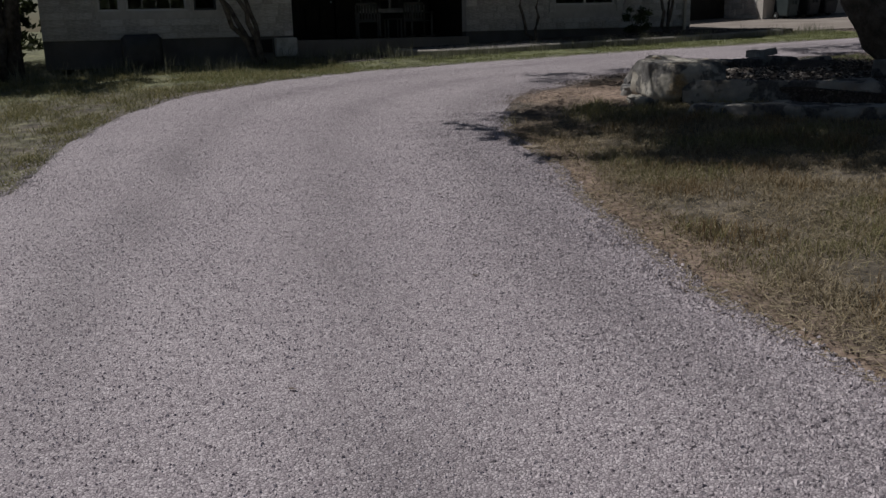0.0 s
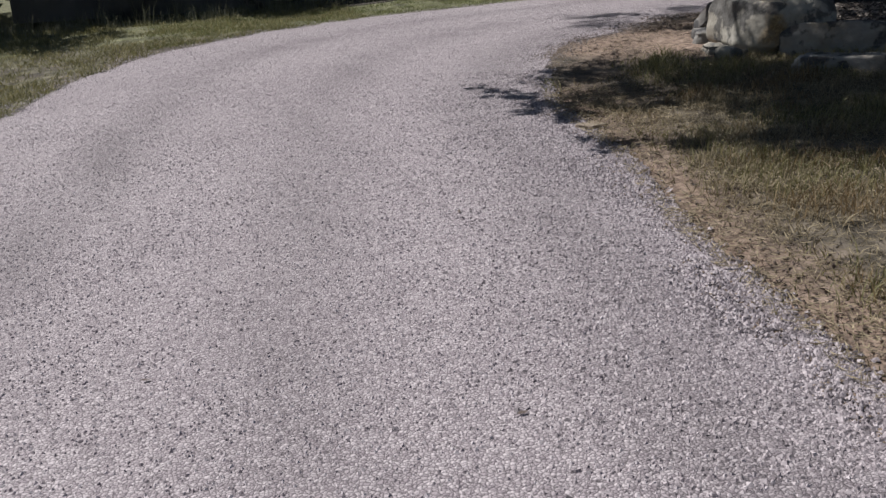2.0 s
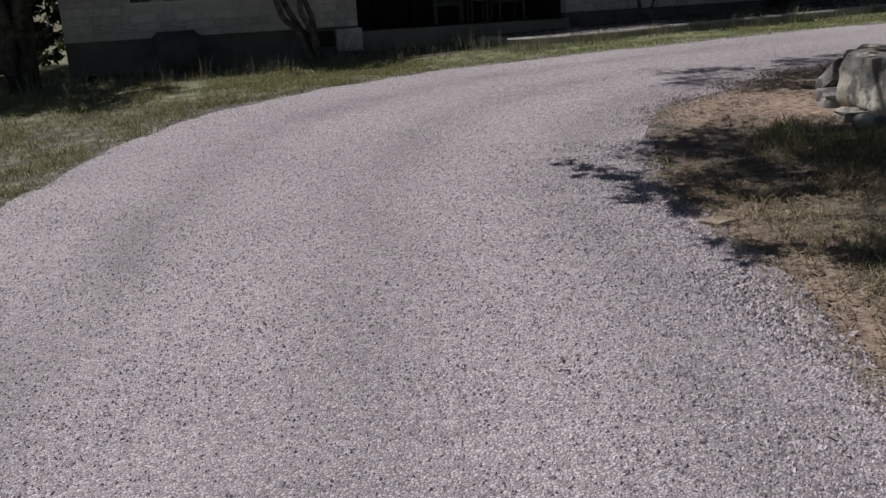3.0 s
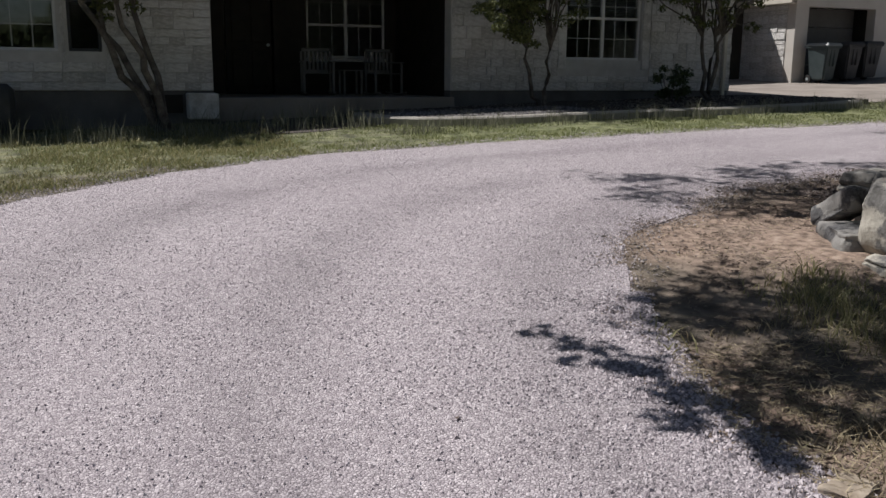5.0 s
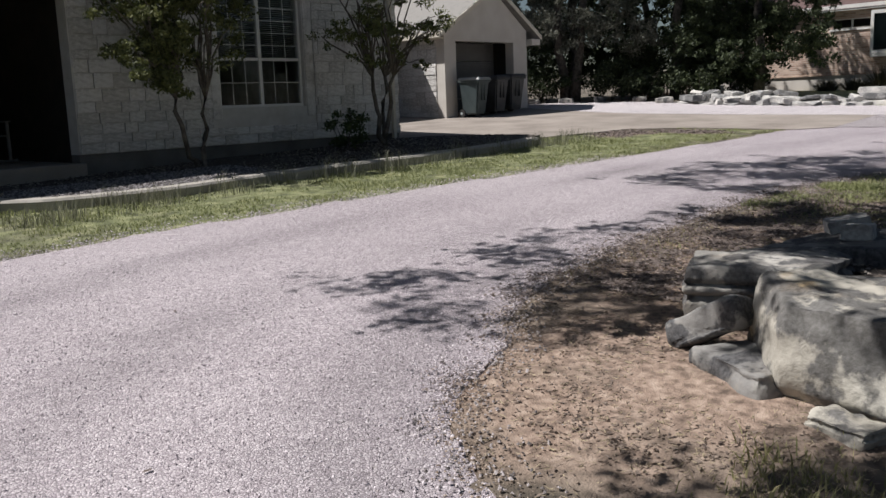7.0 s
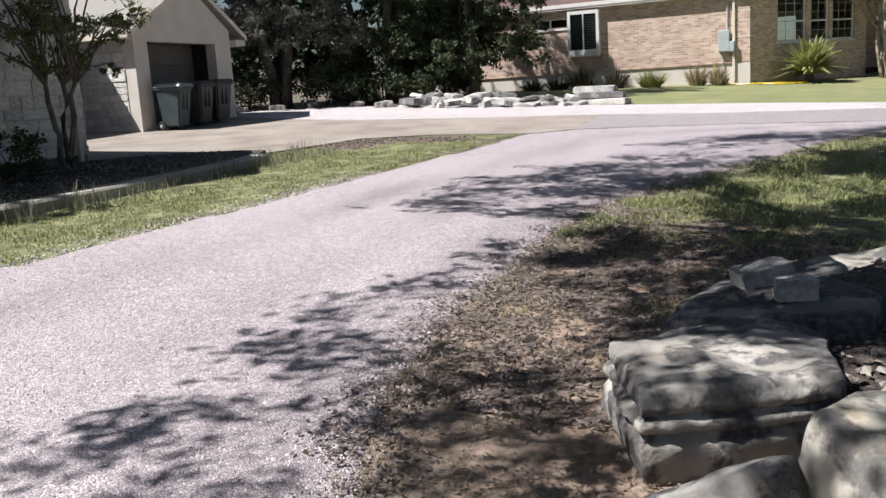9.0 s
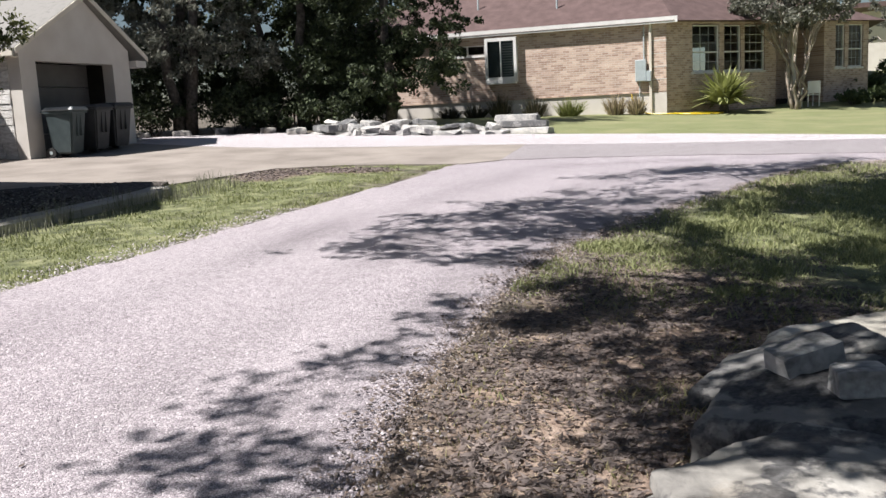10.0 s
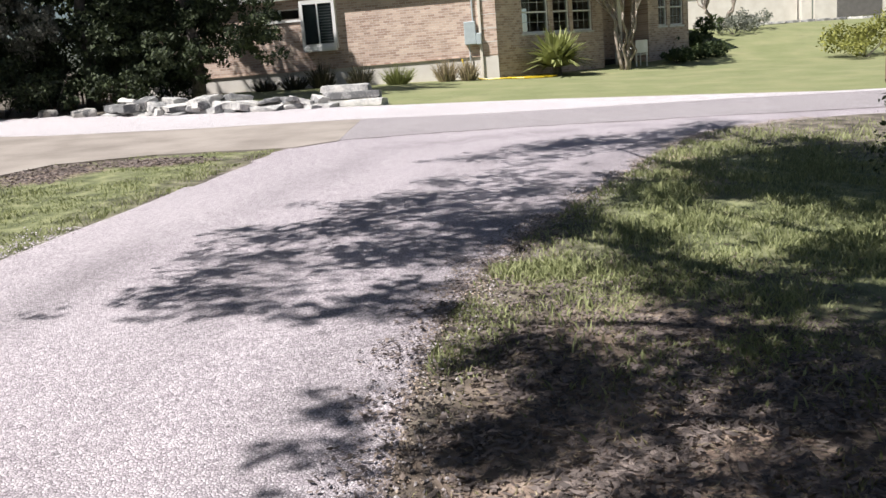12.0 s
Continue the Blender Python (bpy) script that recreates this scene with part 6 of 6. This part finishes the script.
for k in range(26):
    u = k / 25
    x, y = 31.2 + 3.2 * u, 26.2 - 1.6 * u
    part("picket", boxes((x - 0.045, x + 0.045, y - 0.012, y + 0.012, gz(x, y) - 0.05, gz(x, y) + 0.85 + 0.03 * math.sin(k * 2.1))), POLE, fence)
part("rail", tube(bmesh.new(), [(31.1, 26.27, gz(31, 26) + 0.6), (34.5, 24.57, gz(34.5, 24.5) + 0.6)], [0.035, 0.035], 4), POLE, fence)


# ---- stone blocks of the walls ----
def unit_block():
    bm = bmesh.new()
    made = bmesh.ops.create_cube(bm, size=1)
    front = [v for v in bm.verts if v.co.y < 0]
    edge = [e for e in bm.edges if all(v in front for v in e.verts)]
    bmesh.ops.bevel(bm, geom=edge, offset=0.05, segments=1, affect="EDGES")
    return mesh_of("stone_block", bm, LIMESTONE)


BLOCK = unit_block()


def lay_blocks(parent, x0, x1, z0, z1, holes, seed, place):
    """Random-length limestone courses. place(x, z) gives the block's middle in the world."""
    rnd = random.Random(seed)
    z = z0
    while z < z1 - 0.06:
        h = min(rnd.choice((0.13, 0.16, 0.2, 0.23)), z1 - z)
        x = x0
        while x < x1 - 0.02:
            w = min(rnd.uniform(0.2, 0.52), x1 - x)
            if x1 - (x + w) < 0.2:
                w = x1 - x
            spans = [(x, x + w)]
            for a, b, c, d in holes:
                if z + h > c + 0.01 and z < d - 0.01:
                    spans = [s for lo, hi in spans for s in ((lo, min(hi, a)), (max(lo, b), hi)) if s[1] - s[0] > 0.04]
            for lo, hi in spans:
                if parent is front_wall and z + h > LOW_EAVE - 0.05 + 0.77 * (3.31 - max(abs(lo - RIDGE_X), abs(hi - RIDGE_X))):
                    continue
                ob = new("stone_block", BLOCK)
                ob.parent = parent
                ob.matrix_basis = place((lo + hi) / 2, z + h / 2, rnd.uniform(-0.012, 0.018)) @ Matrix.Diagonal((hi - lo - 0.014, 0.07, h - 0.014, 1))
            x += w
        z += h


lay_blocks(front_wall, 8.44, 15.04, PLINTH, 5.4, [(10.74, 12.92, 1.75, 4.2)], 1, lambda x, z, d: pose(x, FRONT + 0.005 - d, z))
lay_blocks(wing_wall, -1.49, 4.01, PLINTH, 3.7, [(a - 0.05, b + 0.05, c - 0.08, d) for a, b, c, d in LEFT_WINDOWS], 2, lambda x, z, d: pose(x, FRONT + 0.005 - d, z))
lay_blocks(garage_side, GY + 0.32, 29.5, GZ + 0.05, 3.6, [], 3, lambda x, z, d: pose(GX0 + 0.02 - d, x, z, 0, 0, -90))

# concrete edging of the mulch bed
edging = bmesh.new()
kerb_line = curve_through([(6.35, 20.3), (6.45, 19.6), (6.9, 18.95), (8.3, 18.5), (9.6, 18.55), (11.5, 18.4), (13.2, 18.3), (15.0, 18.32), (15.7, 18.45)], 0.3)
rows = []
for k, (x, y) in enumerate(kerb_line):
    d = kerb_line[min(k + 1, len(kerb_line) - 1)] - kerb_line[max(k - 1, 0)]
    nrm = np.array((-d[1], d[0])) / np.linalg.norm(d)
    z = gz(x, y)
    rows.append([edging.verts.new((x + nrm[0] * a, y + nrm[1] * a, z + b)) for a, b in ((-0.17, -0.05), (-0.17, 0.1), (-0.14, 0.13), (0.12, 0.13), (0.15, 0.1), (0.15, -0.05))])
for r, s in zip(rows, rows[1:]):
    for k in range(5):
        edging.faces.new((r[k], r[k + 1], s[k + 1], s[k]))
bmesh.ops.recalc_face_normals(edging, faces=edging.faces[:])
whole("kerb", edging, KERB, "pale concrete edging round the mulch bed", "kerb", "structure")


# ---- grass, chips and litter ----
def patchy(x, y, s=1.3):
    return np.array([0.5 + 0.9 * noise.noise(Vector((a * s, b * s, 2))) for a, b in zip(x, y)])


def blades(name, n, area, density, height, mat, label, seed, width=0.006, lean=0.5):
    """Single bent blades where density(x, y) says so."""
    rng = np.random.default_rng(seed)
    x, y = rng.uniform(area[0], area[1], n), rng.uniform(area[2], area[3], n)
    keep = rng.random(n) < density(x, y)
    keep &= ~(inside(ROAD, x, y) | inside(PAVED, x, y) | inside(FAR_GRAVEL, x, y) | inside(PLANTER, x, y))
    x, y = x[keep], y[keep]
    z = land(x, y) - 0.008
    a = rng.uniform(0, 2 * math.pi, len(x))
    h = height * rng.uniform(0.4, 1.3, len(x)) * np.clip(0.35 + 1.3 * patchy(x + 9, y - 4, 1.9), 0.35, 1.8)
    w = width * rng.uniform(0.7, 1.4, len(x))
    b = rng.uniform(0, 2 * math.pi, len(x))
    out = lean * h * rng.uniform(0.2, 1.2, len(x))
    base = np.stack([x, y, z], -1)
    side = np.stack([np.cos(a) * w, np.sin(a) * w, 0 * w], -1)
    mid = base + np.stack([np.cos(b) * out * 0.35, np.sin(b) * out * 0.35, h * 0.6], -1)
    tip = base + np.stack([np.cos(b) * out, np.sin(b) * out, h], -1)
    v = np.stack([base - side, base + side, mid + side * 0.7, mid - side * 0.7, tip], 1).reshape(-1, 3)
    k = np.arange(len(x))[:, None] * 5
    f = [tuple(q) for q in (k + np.array([0, 1, 2, 3])).tolist()] + [tuple(q) for q in (k + np.array([3, 2, 4])).tolist()]
    ob = new(name, mesh_from(name, v, f, mat))
    return tagged(ob, label, "grass", kind="stuff")


def field(n):
    return lambda x, y: zone_fields(x, y)[n]


blades("dry_grass", 170000, (3.0, 9, 0.5, 9.2), lambda x, y: np.clip(1.05 - zone_fields(x, y)[2], 0, 1) * np.clip(2.2 * patchy(x, y) - 0.55, 0.08, 1), 0.06, DRY_GRASS, "dry tan grass on the verge", 1, 0.0034, 1.3)
blades("rust_tufts", 80000, (3.4, 9, 0.5, 8.5), lambda x, y: np.clip(2.6 * patchy(x + 2, y + 11, 1.6) - 1.4, 0, 1) * np.clip(1 - zone_fields(x, y)[2], 0, 1), 0.1, RUST_GRASS, "clumps of rusty seed-headed grass on the verge", 9, 0.0028, 0.8)
blades("green_tufts", 110000, (3.2, 9, 0.5, 9.6), lambda x, y: np.clip(2.6 * patchy(x + 7, y + 3, 0.9) - 1.1, 0, 1) * np.clip(1.1 - zone_fields(x, y)[2], 0, 1), 0.08, MIXED_GRASS, "patches of greener grass in the dry verge", 7, 0.0032, 0.9)
blades("verge_grass", 105000, (-6, 4.5, 9, 20.5), lambda x, y: np.clip(1.5 * patchy(x, y) - 0.05, 0.15, 1), 0.075, MIXED_GRASS, "dry mixed grass beside the drive", 2, 0.0046, 1.5)
blades("strip_grass", 82000, (1.0, 20.5, 15.2, 19.2), lambda x, y: np.where(inside(BED, x, y), 0, 0.9 * np.clip(1 - 1.5 * zone_fields(x, y)[2], 0, 1)), 0.034, GREEN_GRASS, "green grass strip between drive and house", 3, 0.006, 0.9)
blades("shade_grass", 150000, (9.0, 21, 5.5, 12.3), lambda x, y: np.clip(zone_fields(x, y)[0] * 1.3 * np.clip(patchy(x, y) + 0.25, 0, 1) * np.clip((x - 10.6) / 1.5, 0.05, 1), 0, 1), 0.055, GREEN_GRASS, "soft green grass in the oak's shade", 4, 0.006, 0.9)
blades("sparse_grass", 16000, (7.8, 13.2, 9.9, 12.3), lambda x, y: np.clip(1.6 * patchy(x + 1, y + 6, 1.7) - 0.6, 0, 1), 0.035, MIXED_GRASS, "sparse green blades among the fallen leaves", 27, 0.004, 1.0)
blades("sparse_grass", 26000, (10.9, 13.0, 10.4, 12.3), lambda x, y: np.clip(1.8 * patchy(x + 4, y + 2, 1.5) - 0.5, 0, 1) * np.clip((x - 10.9) / 0.9, 0, 1), 0.045, GREEN_GRASS, "green tufts thinning out into the fallen leaves", 30, 0.005, 1.0)
blades("tuft", 2600, (5.2, 6.6, 8.9, 9.9), lambda x, y: np.exp(-(((x - 5.75) / 0.32) ** 2 + ((y - 9.55) / 0.22) ** 2)), 0.07, MIXED_GRASS, "small green tuft on the bare soil by the boulders", 8, 0.004, 1.0)
blades("weeds", 5500, (6.0, 17, 17.7, 18.6), lambda x, y: np.where(inside(BED, x, y) & (y > 18.9), 0, np.clip(patchy(x, y, 2.2), 0, 1)), 0.2, PALE_WEED, "tall weed stalks along the edging", 5, 0.0036, 0.4)
blades("weeds", 6000, (-2, 6.3, 18.8, 20.6), lambda x, y: np.clip(patchy(x, y, 2.2), 0, 1), 0.25, PALE_WEED, "tall weeds before the porch", 6, 0.0042, 0.45)


def chips(name, n, area, density, size, mat, label, category, seed, flat=0.6, lift=0.0, spots=None):
    """Loose angular bits, each a skewed pyramid."""
    rng = np.random.default_rng(seed)
    if spots is None:
        x, y = rng.uniform(area[0], area[1], n), rng.uniform(area[2], area[3], n)
        keep = rng.random(n) < density(x, y)
        x, y = x[keep], y[keep]
    else:
        x, y = spots[:, 0], spots[:, 1]
    m = len(x)
    c = np.stack([x, y, land(x, y) + lift], -1)
    s = size * rng.uniform(0.5, 1.4, (m, 1))
    ring = np.array([(1, 0, -0.4), (0, 1, -0.4), (-1, 0, -0.4), (0, -1, -0.4), (0, 0, 1)], float)
    p = ring[None] * np.stack([s[:, 0] * rng.uniform(0.7, 1.3, m), s[:, 0] * rng.uniform(0.7, 1.3, m), s[:, 0] * flat], -1)[:, None]
    a = rng.uniform(0, 6.283, m)
    ca, sa = np.cos(a)[:, None], np.sin(a)[:, None]
    px, py = p[..., 0] * ca - p[..., 1] * sa, p[..., 0] * sa + p[..., 1] * ca
    p = np.stack([px, py, p[..., 2] + 0.35 * px * rng.normal(size=(m, 1))], -1) + rng.normal(scale=0.12, size=p.shape) * s[:, None]
    v = (c[:, None] + p).reshape(-1, 3)
    tri = np.array([(0, 1, 4), (1, 2, 4), (2, 3, 4), (3, 0, 4)])
    f = (np.arange(m)[:, None, None] * 5 + tri[None]).reshape(-1, 3)
    ob = new(name, mesh_from(name, v, f, mat))
    return tagged(ob, label, category, kind="stuff")


def strewn(name, edge, n, near_, far_, size, mat, label, seed, lo=0, hi=None):
    """Chips strewn on both sides of an edge, densest on it."""
    rng = np.random.default_rng(seed)
    line = edge[lo:hi]
    k = rng.integers(0, len(line) - 1, n)
    u = rng.random(n)[:, None]
    p = line[k] + (line[k + 1] - line[k]) * u
    d = line[k + 1] - line[k]
    nrm = np.stack([-d[:, 1], d[:, 0]], -1) / (np.linalg.norm(d, axis=1, keepdims=True) + 1e-9)
    off = np.abs(rng.normal(size=n))
    off = np.where(rng.random(n) < 0.65, off * near_, -off * far_)[:, None]
    p = p + nrm * off
    return chips(name, 0, (0, 1, 0, 1), None, size, mat, label, "gravel", seed, 0.6, 0.012, p)




def trodden(x, y):
    """Loose chips: even on the first straight, thinning out towards the bend and the far side."""
    fade = np.clip(1.1 - 0.085 * np.maximum(0, y - 5.5), 0.12, 1) * np.clip((x + 2.2) / 2.2, 0.1, 1)
    return np.where(inside(ROAD, x, y), fade * np.clip(0.8 + 0.7 * (patchy(x, y, 1.1) - 0.5), 0.35, 1), 0)


chips("loose_gravel", 245000, (-2.2, 9.5, 0.4, 16.2), trodden, 0.0078, CHIP, "loose gravel chips on the drive", "gravel", 11, flat=0.7, lift=0.015)
strewn("edge_gravel", RIGHT_EDGE, 60000, 0.55, 0.05, 0.0118, CHIP_COARSE, "coarse gravel chips gathered at the drive's inner edge", 12, 58, 93)
strewn("edge_gravel", RIGHT_EDGE, 9000, 0.25, 0.12, 0.0085, CHIP_SHADED, "gravel chips scattered over the soil edge", 26, 92, 165)
strewn("edge_dirt", RIGHT_EDGE, 16000, 0.1, 0.08, 0.0055, DIRT_CRUMB, "tan soil crumbs spilling onto the gravel edge", 21, 60, 165)
strewn("edge_gravel", LEFT_EDGE, 9000, 0.2, 0.07, 0.0085, CHIP, "stray chips along the drive's outer edge", 17, 60, 170)


def bits(name, n, area, density, length, width, mat, label, category, seed, lift=0.006):
    """Flat, slightly curled scraps of leaf or straw lying on the ground."""
    rng = np.random.default_rng(seed)
    x, y = rng.uniform(area[0], area[1], n), rng.uniform(area[2], area[3], n)
    keep = rng.random(n) < density(x, y)
    x, y = x[keep], y[keep]
    m = len(x)
    a, le, wi = rng.uniform(0, 6.283, m), length * rng.uniform(0.4, 1.5, m), width * rng.uniform(0.6, 1.4, m)
    up = rng.normal(scale=0.14, size=m)
    c = np.stack([x, y, land(x, y) + lift + np.abs(up) * le * 0.6], -1)
    d = np.stack([np.cos(a) * le, np.sin(a) * le, up * le], -1)
    e = np.stack([-np.sin(a) * wi, np.cos(a) * wi, rng.normal(scale=0.4, size=m) * wi], -1)
    curl = np.stack([0 * a, 0 * a, le * rng.uniform(0, 0.3, m)], -1)
    v = np.stack([c - d + curl, c + e, c + d + curl, c - e], 1).reshape(-1, 3)
    return tagged(new(name, mesh_from(name, v, np.arange(4 * m).reshape(-1, 4), mat)), label, category, kind="stuff")


def bare(x, y):
    return np.where(inside(ROAD, x, y) | inside(PLANTER, x, y), 0, np.clip(zone_fields(x, y)[2] * 1.1 + 0.08, 0, 1))


def edge_room(x, y):
    """Falls to nothing at the drive's inner edge."""
    far = np.min([np.hypot(x - a, y - b) for a, b in RIGHT_EDGE[60:165:2]], 0)
    return np.clip((far - 0.06) / 0.3, 0.05, 1)


bits("leaf_litter", 70000, (3.8, 13.5, 8.0, 12.5), lambda x, y: bare(x, y) * edge_room(x, y) * np.clip(patchy(x, y, 2.5) * 1.3, 0.2, 1), 0.014, 0.006, LITTER, "dry leaf litter and wood chips on bare soil", "leaves", 13)
bits("stray_litter", 60000, (4.5, 14.5, 10.0, 13.2), lambda x, y: np.where(inside(ROAD, x, y) & (x + y > 16.5), np.clip(1.0 - 1.05 * edge_room(x, y), 0, 1) * np.clip(patchy(x, y, 1.6) * 1.5, 0.1, 1), 0), 0.014, 0.007, DARK_LITTER, "dark fallen leaves strewn over the gravel edge", "leaves", 22, 0.022)
bits("leaf_litter", 60000, (7.6, 12.8, 9.9, 12.4), lambda x, y: bare(x, y) * edge_room(x, y) * np.clip(patchy(x + 5, y, 3.0) * 1.4 - 0.1, 0.1, 1), 0.021, 0.0095, DARK_LITTER, "brown fallen leaves in the oak's shade", "leaves", 24, 0.01)


def verge_soil(x, y):
    """Dense on the strip of bare soil between drive and grass."""
    gap_x = x - np.interp(y, RIGHT_EDGE[:95, 1], RIGHT_EDGE[:95, 0])
    return np.clip(1.2 * np.exp(-((gap_x - 0.3) / 0.32) ** 2), 0, 1) * np.clip(1.6 * patchy(x, y + 7, 2.2), 0.2, 1)


bits("verge_litter", 17000, (2.7, 5.6, 0.4, 9.0), verge_soil, 0.016, 0.007, BROWN_LITTER, "dark brown leaf crumbs and bark on the verge's bare edge", "leaves", 28, 0.007)
bits("stray_litter", 26000, (4.6, 13.8, 9.8, 12.9), lambda x, y: np.clip(1.25 - np.min([np.hypot(x - a, y - b) for a, b in RIGHT_EDGE[92:160:2]], 0) / 0.3, 0, 1) * np.clip(patchy(x + 3, y, 1.4) * 1.6 - 0.2, 0, 1) * np.clip((x + y - 17.3) / 1.5, 0, 1), 0.017, 0.008, BROWN_LITTER, "dark crumbled leaves over the edge of the gravel", "leaves", 29, 0.026)
bits("straw", 24000, (3.8, 13.0, 7.5, 12.4), lambda x, y: bare(x, y) * edge_room(x, y), 0.022, 0.0022, DRY_GRASS, "broken straw and twigs on bare soil", "straw", 19, 0.01)
bits("straw", 70000, (3.1, 6.8, 1.0, 9.0), lambda x, y: np.where(inside(ROAD, x, y), 0, np.clip(1.4 * patchy(x + 3, y, 1.1), 0.35, 1)), 0.04, 0.0022, DRY_GRASS, "matted straw lying in the verge grass", "straw", 20, 0.025)
bits("bark_mulch", 16000, (16.5, 20.0, 15.6, 19.2), lambda x, y: np.where(inside(ROAD, x, y) | inside(PAVED, x, y) | inside(BED, x, y), 0, np.clip(zone_fields(x, y)[2] * 1.6 - 0.4, 0, 1)), 0.03, 0.014, DARK_LITTER, "reddish brown bark mulch beside the apron", "mulch", 23, 0.012)
chips("bed_gravel", 5000, (6.6, 10.2, 18.6, 20.2), lambda x, y: np.where(inside(BED, x, y), 1, 0), 0.022, BED_STONE, "grey gravel patch in the mulch bed's corner", "gravel", 16, flat=0.5, lift=0.115)
chips("bed_chips", 5000, (6.4, 16.4, 18.4, 21.2), lambda x, y: np.where(inside(BED, x, y), 1, 0), 0.02, MULCH_CHIP, "dark mulch chips with a few pale ones in the bed", "mulch", 14, flat=0.4, lift=0.105)
chips("planter_chips", 7000, (6.9, 12.2, 6.6, 10.6), lambda x, y: np.where(inside(PLANTER, x, y), 1, 0), 0.022, MULCH_CHIP, "dark and pale chips scattered in the planter", "mulch", 15, flat=0.4, lift=0.21)

# single fallen leaves on the open gravel
curled = bpy.data.meshes.new("fallen_leaf")
curled.from_pydata([(-0.04, 0, 0.004), (-0.012, 0.016, 0.01), (0.02, 0.012, 0.006), (0.045, 0, 0.014), (0.018, -0.014, 0.008), (-0.014, -0.013, 0.004)], [], [(0, 1, 5), (1, 2, 4, 5), (2, 3, 4)])
curled.materials.append(BROWN_LITTER)
random.seed(21)
for x, y in ((5.46, 13.54), (3.12, 8.9), (2.68, 6.49), (1.5, 7.5), (1.0, 5.2), (2.2, 4.4), (0.3, 8.4), (6.9, 14.6), (9.1, 13.9), (4.2, 11.6), (0.9, 3.2), (7.9, 13.6)):
    leaf = tagged(new("fallen_leaf", curled), "curled brown fallen leaf on the gravel", "leaf", "fallen leaves on the drive")
    leaf.matrix_basis = pose(x, y, gz(x, y) + 0.02, 0, 0, random.uniform(0, 360)) @ Matrix.Scale(random.uniform(0.45, 0.65), 4)
